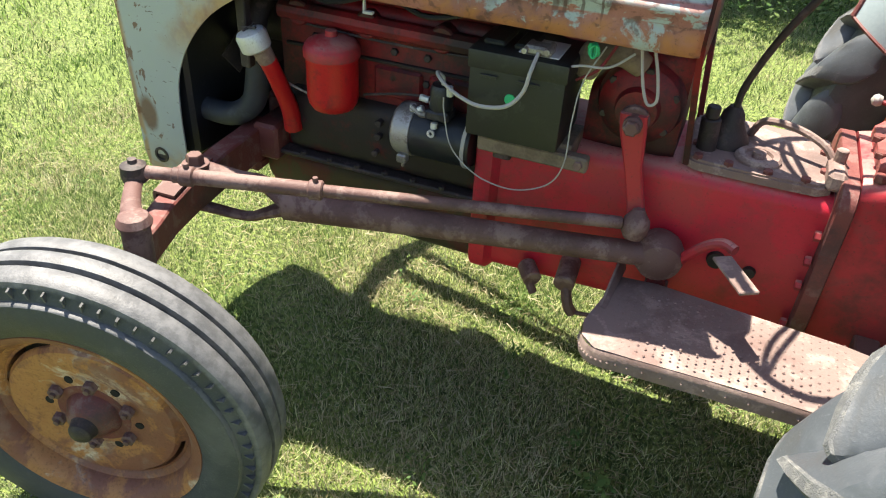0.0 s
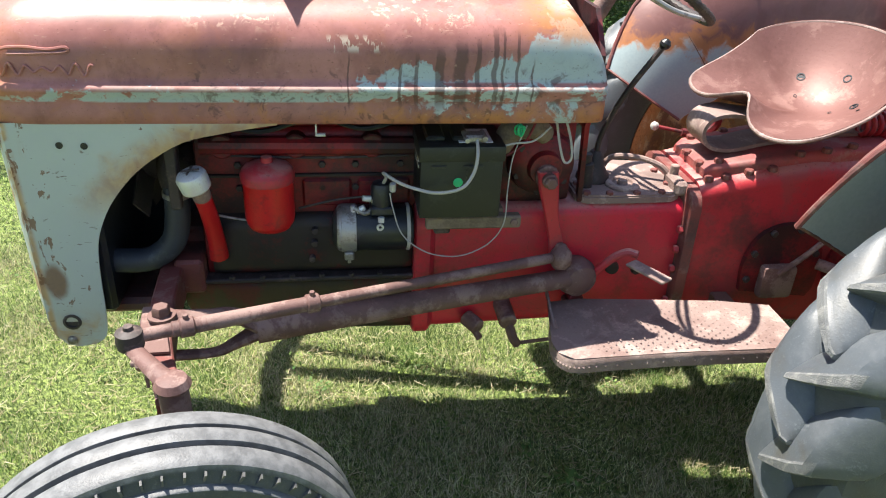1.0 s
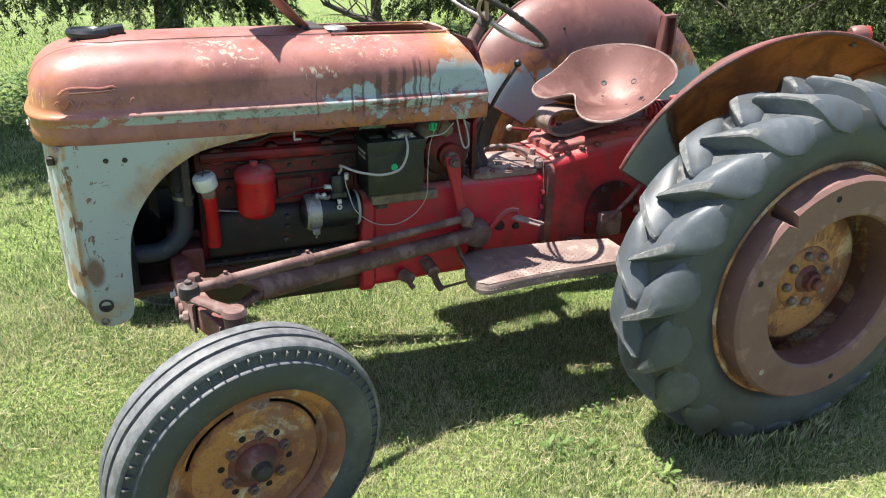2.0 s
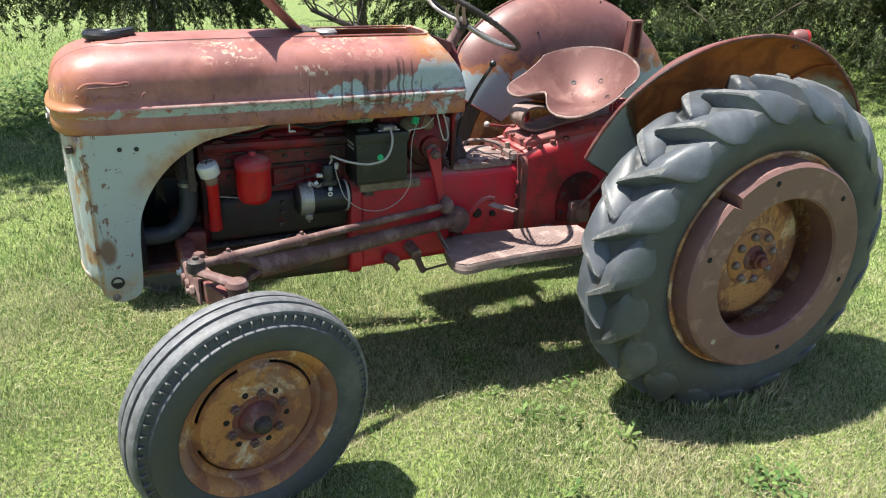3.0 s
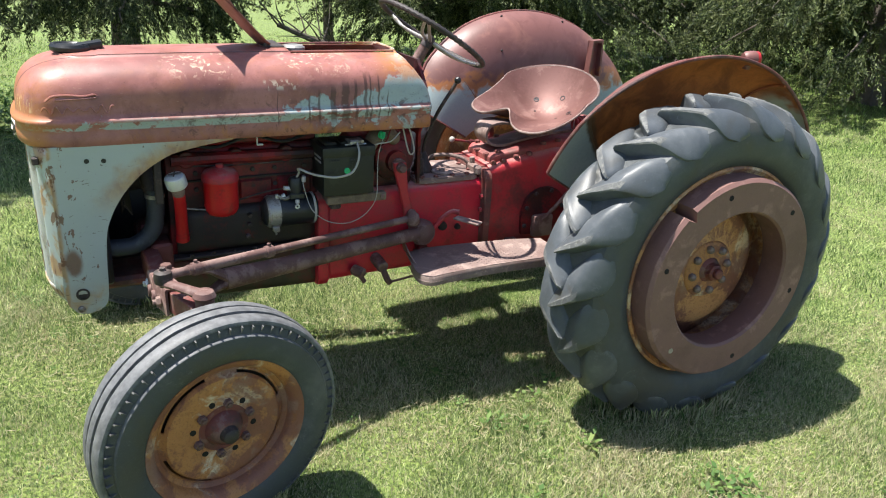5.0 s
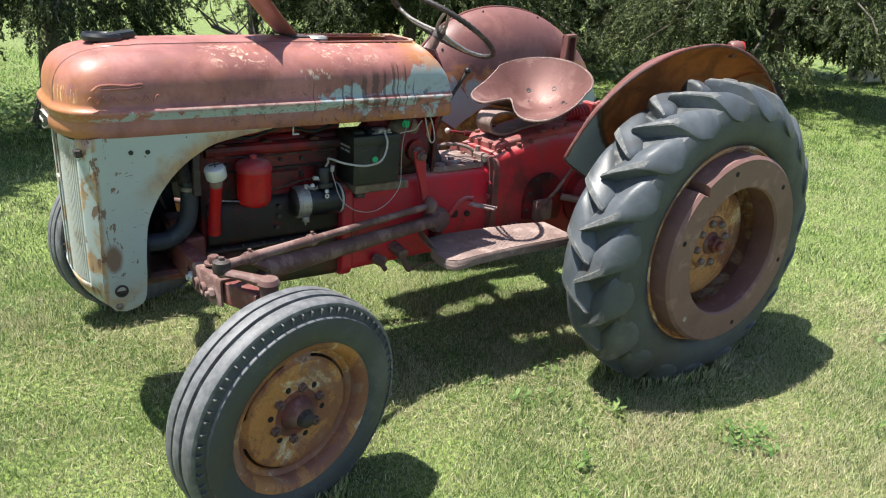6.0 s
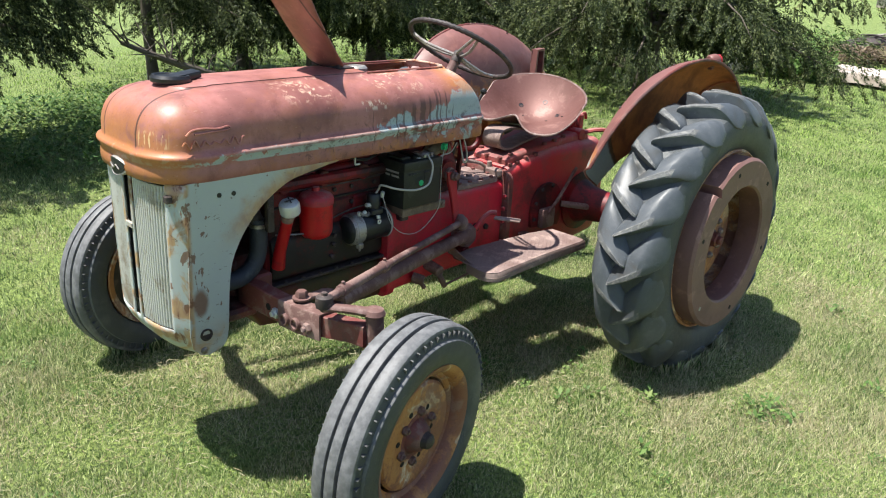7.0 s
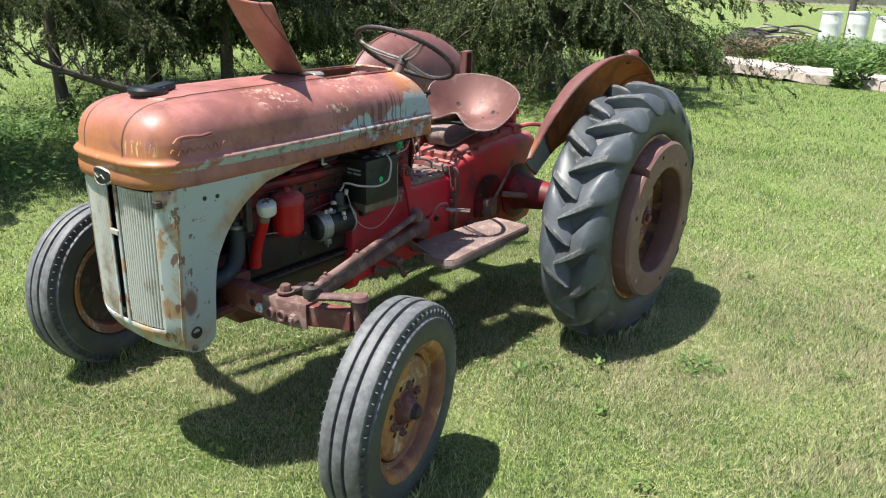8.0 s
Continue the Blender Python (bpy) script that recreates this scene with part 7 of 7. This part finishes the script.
def make_tree(x, y, height, reach, low, seed, lows=15, twigs=70, count=42, trunk_r=0.13, size=0.05, uppers=15):
    """Juniper: shaggy trunk, drooping limbs with hanging twigs low down, a coarser crown above."""
    rng = np.random.default_rng(seed)
    tree = root("juniper_tree", (x, y, 0), "dark green juniper tree with shaggy bark", "tree", "junipers behind the tractor")
    bm = bm_new()
    lean = rng.normal(0, 0.02, 2)
    pts = [(x + lean[0] * z * 2 + 0.05 * math.sin(z * 1.3 + seed), y + lean[1] * z * 2 + 0.05 * math.cos(z * 1.1 + seed), z) for z in np.linspace(-0.08, height * 0.92, 12)]
    tube(bm, pts, list(trunk_r * np.array([1.55, 1.08, 1.0, 0.94, 0.88, 0.8, 0.7, 0.58, 0.45, 0.3, 0.18, 0.06])), 12)
    for a in np.linspace(0, 2 * math.pi, 5, endpoint=False):
        tube(bm, [(x + trunk_r * 0.8 * math.cos(a), y + trunk_r * 0.8 * math.sin(a), 0.28), (x + trunk_r * 1.6 * math.cos(a), y + trunk_r * 1.6 * math.sin(a), 0.03), (x + trunk_r * 2.4 * math.cos(a), y + trunk_r * 2.4 * math.sin(a), -0.04)], [trunk_r * 0.4, trunk_r * 0.4, trunk_r * 0.15], 6)
    part("trunk", bm, BARK, tree)
    fine, coarse = ([], []), ([], [])
    for k in range(lows + uppers):
        upper = k >= lows
        q = (k - lows + rng.random()) / uppers if upper else (k + rng.random()) / lows
        z = (low + 1.0) + (height - low - 1.0) * 0.93 * q ** 1.3 if upper else low + 1.0 * q
        a = k * 2.4 + rng.normal(0, 0.35)
        r = reach * ((1.0 - 0.8 * q) if upper else 1.0) * (0.6 + 0.5 * rng.random())
        d = np.array([math.cos(a), math.sin(a), 0.0])
        rise = 0.06 + 0.22 * rng.random()
        kink = rng.normal(0, 0.05, (7, 3)) * np.linspace(0, 1, 7)[:, None]
        line = [np.array([x, y, z]) + d * r * s + np.array([0, 0, rise * r * s - 0.36 * r * s * s]) + kink[i] for i, s in enumerate(np.linspace(0, 1, 7))]
        bm = bm_new()
        tube(bm, [tuple(p) for p in line], list(np.linspace(0.034 if not upper else 0.024, 0.004, 7)), 6)
        part("limb", bm, BARK, tree)
        cs, ds = coarse if upper else fine
        for j in range(twigs // 3 if upper else twigs):
            s = 0.18 + 0.82 * rng.random() ** 0.8
            i = min(5, int(s * 6))
            p = line[i] + (line[i + 1] - line[i]) * (s * 6 - i)
            off = np.array([*rng.normal(0, 0.13 * r * (0.35 + 0.65 * s), 2), rng.normal(0, 0.05)])
            if rng.random() < 0.25:
                off *= 1.8
            go = np.array([*(d[:2] * 0.10 + off[:2] * 0.35 + rng.normal(0, 0.05, 2)), -0.10 - 0.26 * rng.random()])
            cs.append(p + off)
            ds.append(go * (1.6 if upper else 1.0))
    va, fa = leaf_cloud(rng, np.array(fine[0]), np.array(fine[1]), 0.028, int(count * 1.9), size * 0.72, 0.19)
    vb, fb = leaf_cloud(rng, np.array(coarse[0]), np.array(coarse[1]), 0.09, max(14, int(count * 0.8)), size * 1.8, 0.26)
    ob = new("crown", fast_mesh("crown", np.concatenate([va, vb]), np.concatenate([fa, fb + len(va)]), JUNIPER))
    WORLD_OF[ob.name] = Matrix.Identity(4)
    hang(ob, tree)
    tagged(ob, kind="stuff")
    return tree


make_tree(0.22, 4.85, 5.5, 1.3, 1.00, 3, 11, 75, 46, 0.12, 0.05, 18)
make_tree(-1.9, 4.3, 5.0, 1.7, 1.30, 23, 12, 80, 44, 0.12, 0.05, 22)
make_tree(2.8, 6.6, 6.0, 1.8, 1.22, 29, 12, 85, 46, 0.06, 0.054, 4)
make_tree(4.7, 7.7, 6.5, 1.9, 1.0, 5, 18, 105, 48, 0.07, 0.058, 18)
make_tree(4.4, 5.7, 6.5, 1.75, 1.00, 7, 18, 110, 48, 0.075, 0.054, 18)
make_tree(6.8, 7.2, 7.0, 2.5, 0.9, 19, 17, 95, 42, 0.13, 0.065)
make_tree(9.4, 3.75, 6.5, 2.75, 0.85, 11, 24, 115, 46, 0.15, 0.062, 22)
make_tree(9.6, 7.6, 7.0, 2.7, 0.85, 13, 17, 85, 36, 0.14, 0.08)
make_tree(12.6, 6.2, 7.0, 2.8, 0.85, 17, 18, 85, 36, 0.14, 0.08)


# ---- weeds, stones and far things ----
def weed_patch(name, spots, mat, label, leaf, seed, height):
    rng = np.random.default_rng(seed)
    verts, faces = [], []
    for x, y, r, n in spots:
        for _ in range(n):
            a, q = rng.random() * 2 * math.pi, math.sqrt(rng.random()) * r
            px, py = x + q * math.cos(a), y + q * math.sin(a)
            pz = rng.random() * height * (1 - 0.5 * q / r) + 0.012
            t = rng.random() * 2 * math.pi
            d = np.array([math.cos(t), math.sin(t), rng.normal(0.25, 0.35)])
            s = np.array([-math.sin(t), math.cos(t), rng.normal(0, 0.2)])
            l = leaf * (0.5 + rng.random())
            p = np.array([px, py, pz + float(ground_height(px, py))])
            k = len(verts)
            verts += [p, p + d * l * 0.5 + s * l * 0.28, p + d * l, p + d * l * 0.5 - s * l * 0.28]
            faces.append((k, k + 1, k + 2, k + 3))
    ob = new(name, fast_mesh(name, np.array(verts), np.array(faces), mat))
    return tagged(ob, label, "weeds", kind="stuff")


weed_patch("lawn_weeds", [(0.926, -0.336, 0.05, 30), (1.258, -0.974, 0.05, 26), (1.56, -1.37, 0.11, 110), (1.12, -0.80, 0.05, 20), (1.20, -0.62, 0.06, 24), (0.98, -0.72, 0.04, 14), (1.36, -0.55, 0.05, 16), (2.1, -1.6, 0.05, 20), (1.9, -1.9, 0.06, 24), (0.55, -1.5, 0.05, 16), (2.9, -1.2, 0.06, 24), (0.9, -1.15, 0.04, 14)], WEED, "small broad-leaved weeds in the lawn", 0.024, 5, 0.045)
CLOVER = random.Random(12)
weed_patch("clover", [(CLOVER.uniform(-1.3, 3.3), CLOVER.uniform(-1.95, 1.2), CLOVER.uniform(0.02, 0.10), CLOVER.randrange(12, 60)) for _ in range(150)], WEED, "low clover tufts scattered through the lawn", 0.011, 15, 0.034)
weed_patch("undergrowth", [(1.0, 5.5, 0.9, 3600), (2.3, 5.9, 1.0, 3600), (-0.5, 5.6, 0.7, 1800), (3.9, 6.6, 1.0, 2000), (0.2, 4.4, 0.5, 900), (1.9, 4.9, 0.7, 1400), (1.0, 4.1, 0.6, 1200), (-0.6, 4.3, 0.5, 800), (-1.2, 5.0, 0.6, 900)], WEED, "leafy undergrowth below the junipers", 0.042, 6, 0.34)
weed_patch("far_weeds", [(18.6, 2.0, 0.8, 1500), (20.6, 1.4, 1.2, 1700), (17.6, 4.4, 0.7, 1500), (19.3, 0.2, 1.1, 1700), (23, 5.5, 1.5, 1800), (15.6, 3.5, 0.45, 2200), (14.5, 0.2, 0.35, 800), (14.2, -0.9, 0.4, 900), (15.2, 3.9, 0.6, 1900), (14.9, 3.2, 0.4, 900)], WEED, "tall weeds along the stone slabs", 0.10, 8, 0.70)
weed_patch("dry_brush", [(20.4, 3.4, 0.9, 1500), (21.6, 2.9, 0.8, 1200), (19.4, 3.9, 0.8, 1000)], BRUSH, "tangle of dry brown brush beside the scrap heap", 0.11, 9, 0.42)


def make_slabs():
    """Long broken flagstones laid end to end as an edging."""
    rng = random.Random(4)
    y = 3.35
    for length in (1.55, 2.1, 1.35, 1.9, 1.6):
        bm = bm_new()
        x = 16.15 - 0.33 * (3.2 - (y - length / 2))
        n = 11
        near = [(-0.72 + rng.uniform(-0.10, 0.08), length * (0.5 - k / n)) for k in range(n + 1)]
        far = [(0.75 + rng.uniform(-0.08, 0.08), length * (k / n - 0.5)) for k in range(n + 1)]
        mid = y - length / 2
        plate(bm, near + far, lambda a, b: Vector((x + a + 0.33 * b, mid + b * 0.985, -0.05)), (0.03, 0, 0.16 + rng.uniform(-0.015, 0.015)))
        bmesh.ops.triangulate(bm, faces=[f for f in bm.faces if len(f.verts) > 4])
        bmesh.ops.subdivide_edges(bm, edges=list(bm.edges), cuts=2, use_grid_fill=True)
        for v in bm.verts:
            v.co += Vector((1, 0.4, 0.45)) * 0.05 * noise.noise(v.co * 3.1) + Vector((0.6, 0.2, 0.5)) * 0.02 * noise.noise(v.co * 11.0)
        tagged(part("stone_slab", bm, STONE, None), "pale weathered flagstone with a broken edge", "stone", "stone slabs")
        y -= length


make_slabs()


def make_blocks():
    rng = random.Random(14)
    for k in range(13):
        bm = bm_new()
        row = 1 if k >= 7 else 0
        x, y, z = 13.9 + (k - 7 * row) * 0.62 + 0.3 * row, 4.75 + rng.uniform(-0.06, 0.06), 0.24 * row - 0.02
        m = Matrix.Translation((x, y, z)) @ pose(0, 0, 0, 0, 0, rng.uniform(-8, 8))
        box(bm, (-0.29, -0.2, 0.0), (0.29 - rng.uniform(0, 0.08), 0.2, 0.23 + rng.uniform(-0.02, 0.02)), 0.03, m, 2)
        tagged(part("stone_block", bm, STONE, None), "rough pale stone block stacked behind the tree", "stone", "stacked stone blocks")


make_blocks()


def make_barrel(x, y, tall):
    b = root("barrel", (x, y, 0), "white plastic barrel standing among weeds", "barrel", "white barrels")
    bm = bm_new()
    lathe(bm, [(0.001, 0.0), (0.27, 0.0), (0.29, 0.03), (0.30, tall * 0.3), (0.305, tall * 0.33), (0.30, tall * 0.36), (0.30, tall * 0.64), (0.305, tall * 0.67), (0.30, tall * 0.7), (0.285, tall - 0.03)], (x, y, 0), (0, 0, 1), 28)
    part("body", bm, WHITE, b)
    bm = bm_new()
    lathe(bm, [(0.30, tall - 0.05), (0.302, tall), (0.285, tall + 0.004), (0.28, tall - 0.03), (0.001, tall - 0.028)], (x, y, 0), (0, 0, 1), 28)
    part("rim", bm, WHITE, b)


for bx, by, bt in ((24.5, 2.60, 1.05), (24.7, 1.90, 1.08), (24.4, 1.10, 0.98)):
    make_barrel(bx, by, bt)


def make_far():
    rng = random.Random(9)
    # heap of scrap pipes
    heap = root("scrap_heap", (23.0, 4.3, 0), "heap of grey scrap pipes and dark wire", "scrap")
    for k in range(16):
        bm = bm_new()
        a = Vector((22.6 + rng.uniform(-0.4, 1.2), 3.6 + rng.uniform(-0.5, 1.6), 0.10 + 0.03 * k))
        d = Vector((rng.uniform(-0.3, 0.3), rng.uniform(-1, 1), rng.uniform(-0.1, 0.12))).normalized() * rng.uniform(0.8, 1.6)
        tube(bm, curve([a - d / 2, a + Vector((0, 0, rng.uniform(0, 0.1))), a + d / 2], 4), rng.choice((0.02, 0.03, 0.05)), 8)
        part("pipe", bm, rng.choice((STEEL, IRON_DARK, IRON_DARK)), heap)
    bm = bm_new()
    lathe(bm, [(0.9, 0.0), (0.8, 0.25), (0.5, 0.42), (0.2, 0.48), (0.001, 0.5)], (23.2, 4.5, -0.02), (0, 0, 1), 20, wobble=0.15)
    part("mound", bm, IRON_DARK, heap)
    bm = bm_new()
    tube(bm, [(26.0, 2.35, -0.1), (26.02, 2.34, 0.8), (26.0, 2.36, 1.75)], [0.13, 0.11, 0.10], 10)
    tagged(part("post", bm, BARK, None), "dark wooden post behind the barrels", "post")
    # low red roofed shed far across the field
    shed = root("far_shed", (95, 17, 0), "low red-roofed shed far across the field", "shed")
    bm = bm_new()
    box(bm, (92, 10, 0), (98, 24, 1.9), 0.02)
    part("wall", bm, STONE, shed)
    bm = bm_new()
    plate(bm, [(91.5, 1.9), (95, 3.2), (98.5, 1.9)], lambda x, z: Vector((x, 9.5, z)), (0, 15, 0))
    part("roof", bm, RED, shed)
    # far tree line
    rng2 = np.random.default_rng(21)
    centres, droops = [], []
    for k in range(700):
        t = rng2.random()
        px, py = -60 + 260 * t, 150 - 60 * t + rng2.normal(0, 6)
        centres.append((px, py, abs(rng2.normal(0, 3.0)) + 0.8 + 1.5 * math.sin(px * 0.21)))
        droops.append((0, 0, -1.2))
    v, f = leaf_cloud(rng2, np.array(centres), np.array(droops), 1.4, 40, 0.9)
    tagged(new("far_woods", fast_mesh("far_woods", v, f, JUNIPER)), "dark line of woods across the field", "woods", kind="stuff")


make_far()


# ---- dead limb and twigs by the trees ----
def make_dead_limb():
    limb = root("dead_limb", (4.2, 5.6, 0.02), "bare dead limb with broken twigs, one end on the ground", "branch")
    bm = bm_new()
    line = curve([(4.2, 5.6, 0.06), (3.5, 5.42, 0.26), (2.66, 4.95, 0.50), (2.09, 4.8, 0.70), (1.64, 4.8, 0.88)], 6)
    tube(bm, line, [0.055, 0.05, 0.045, 0.035, 0.02], 9)
    part("branch", bm, BARK, limb)
    rng = random.Random(3)
    for k in range(22):
        bm = bm_new()
        p = line[rng.randrange(8, len(line))]
        d = Vector((rng.uniform(-1, 0.4), rng.uniform(-0.7, 0.5), rng.uniform(-0.2, 1))).normalized() * rng.uniform(0.2, 0.55)
        tube(bm, curve([p, p + d * 0.5 + Vector((0, 0, 0.04)), p + d + Vector((rng.uniform(-0.1, 0.1), 0, rng.uniform(-0.05, 0.1)))], 4), [0.010, 0.006, 0.002], 5)
        part("twig", bm, BARK, limb)


make_dead_limb()


# ---- lawn blades ----
def make_grass(name, area, density, tall, wide, seed, keep=None, mat=GRASS):
    """Slim leaning blades scattered over a stretch of the plan."""
    rng = np.random.default_rng(seed)
    (x0, x1), (y0, y1) = area
    n = int((x1 - x0) * (y1 - y0) * density)
    p = np.stack([rng.uniform(x0, x1, n), rng.uniform(y0, y1, n)], 1)
    if keep is not None:
        p = p[keep(p[:, 0], p[:, 1])]
    n = len(p)
    clump = 0.75 + 0.30 * np.sin(p[:, 0] * 5.1 + 2 * np.sin(p[:, 1] * 3.3)) * np.cos(p[:, 1] * 4.7 + np.sin(p[:, 0] * 2.9))
    h = tall * clump * (0.45 + 0.9 * rng.random(n))
    w = wide * (0.6 + 0.7 * rng.random(n))
    a = rng.random(n) * 2 * math.pi
    b = a + rng.normal(0, 0.6, n)
    lean = h * (0.15 + 0.95 * rng.random(n))
    z = ground_height(p[:, 0], p[:, 1]) - 0.004
    side = np.stack([-np.sin(a), np.cos(a)], 1) * w[:, None] / 2
    go = np.stack([np.cos(b), np.sin(b)], 1)
    tip = np.c_[p + go * lean[:, None], z + h * 0.95]
    verts = np.stack([np.c_[p - side, z], np.c_[p + side, z], tip], 1).reshape(-1, 3)
    faces = np.arange(3 * n).reshape(-1, 3)
    ob = new(name, fast_mesh(name, verts, faces, mat))
    return tagged(ob, "short mown grass blades with dry straw among them", "grass", kind="stuff")


def inside(x, y, x0, x1, y0, y1):
    """Metres from a point to the nearest side of a stretch of the plan, positive within it."""
    return np.minimum(np.minimum(x - x0, x1 - x), np.minimum(y - y0, y1 - y))


def ragged(d, x, y, width):
    """True more and more often from the edge inwards, so that a stretch fades out."""
    chance = np.abs(np.sin(x * 127.1 + y * 311.7) * 43758.5) % 1.0
    return chance < np.clip(d / width, 0, 1)


make_grass("grass_near", ((-1.8, 3.4), (-2.9, 1.6)), 40000, 0.034, 0.0034, 31, lambda x, y: ragged(inside(x, y, -1.8, 3.4, -2.9, 1.6), x, y, 0.6))
make_grass("grass_middle", ((-3.4, 8.0), (-3.2, 5.6)), 5200, 0.042, 0.0060, 32, lambda x, y: ragged(inside(x, y, -3.4, 8.0, -3.2, 5.6), x, y, 1.6) & (inside(x, y, -1.2, 2.8, -2.3, 1.0) < 0), TURF)
make_grass("grass_far", ((-7.0, 16.0), (-5.0, 12.0)), 1000, 0.050, 0.010, 33, lambda x, y: ragged(inside(x, y, -7.0, 16.0, -5.0, 12.0), x, y, 2.5) & (inside(x, y, -2.0, 6.4, -1.8, 4.2) < 0), MEADOW)


def make_straw(area, density, seed):
    """Dry cut stalks lying on and between the blades."""
    rng = np.random.default_rng(seed)
    (x0, x1), (y0, y1) = area
    n = int((x1 - x0) * (y1 - y0) * density)
    p = np.stack([rng.uniform(x0, x1, n), rng.uniform(y0, y1, n)], 1)
    wave = np.sin(p[:, 0] * 2.3 + 1.7 * np.sin(p[:, 1] * 1.9)) + np.cos(p[:, 1] * 2.9 + p[:, 0])
    p = p[wave + rng.normal(0, 0.8, n) > 0.3]
    n = len(p)
    a, l, w = rng.random(n) * 2 * math.pi, 0.012 + 0.035 * rng.random(n), 0.0006 + 0.0006 * rng.random(n)
    go = np.stack([np.cos(a), np.sin(a)], 1)
    side = np.stack([-np.sin(a), np.cos(a)], 1) * w[:, None]
    z0, z1 = 0.010 + 0.018 * rng.random(n), 0.010 + 0.026 * rng.random(n)
    q = p + go * l[:, None]
    verts = np.stack([np.c_[p - side, z0], np.c_[p + side, z0 + 0.001], np.c_[q + side * 0.5, z1 + 0.001], np.c_[q - side * 0.5, z1]], 1).reshape(-1, 3)
    ob = new("straw", fast_mesh("straw", verts, np.arange(4 * n).reshape(-1, 4), STRAW))
    tagged(ob, "dry straw stalks lying in the mown lawn", "straw", kind="stuff")


make_straw(((-1.6, 3.4), (-2.0, 1.6)), 2600, 41)


def make_tufts():
    """Uncut grass standing round the tyres, where the mower does not reach."""
    rng = np.random.default_rng(77)
    spots = []
    for cx, cy, half, wide in ((AXLE_X, REAR_Y, 0.30, 0.17), (AXLE_X, -REAR_Y, 0.30, 0.17), (-0.028, FRONT_Y, 0.15, 0.085), (-0.060, -FRONT_Y, 0.15, 0.085)):
        t = rng.random(1500) * 2 * math.pi
        grow = 1.0 + 0.28 * rng.random(1500) ** 2
        spots.append(np.stack([cx + half * grow * np.cos(t), cy + wide * grow * np.sin(t)], 1))
    p = np.concatenate(spots)
    n = len(p)
    h, w = 0.035 + 0.045 * rng.random(n), 0.0038 + 0.002 * rng.random(n)
    a = rng.random(n) * 2 * math.pi
    side = np.stack([-np.sin(a), np.cos(a)], 1) * w[:, None] / 2
    go = np.stack([np.cos(a + 0.5), np.sin(a + 0.5)], 1) * (h * 0.5 * rng.random(n))[:, None]
    verts = np.stack([np.c_[p - side, 0 * h - 0.004], np.c_[p + side, 0 * h - 0.004], np.c_[p + go * 0.4 + side * 0.8, h * 0.62], np.c_[p + go, h]], 1).reshape(-1, 3)
    k = np.arange(n)[:, None] * 4
    ob = new("grass_tufts", fast_mesh("grass_tufts", verts, np.concatenate([k + [0, 1, 2], k + [0, 2, 3]], 1).reshape(-1, 3), GRASS))
    tagged(ob, "longer uncut grass tufts round the tyres", "grass", kind="stuff")


make_tufts()
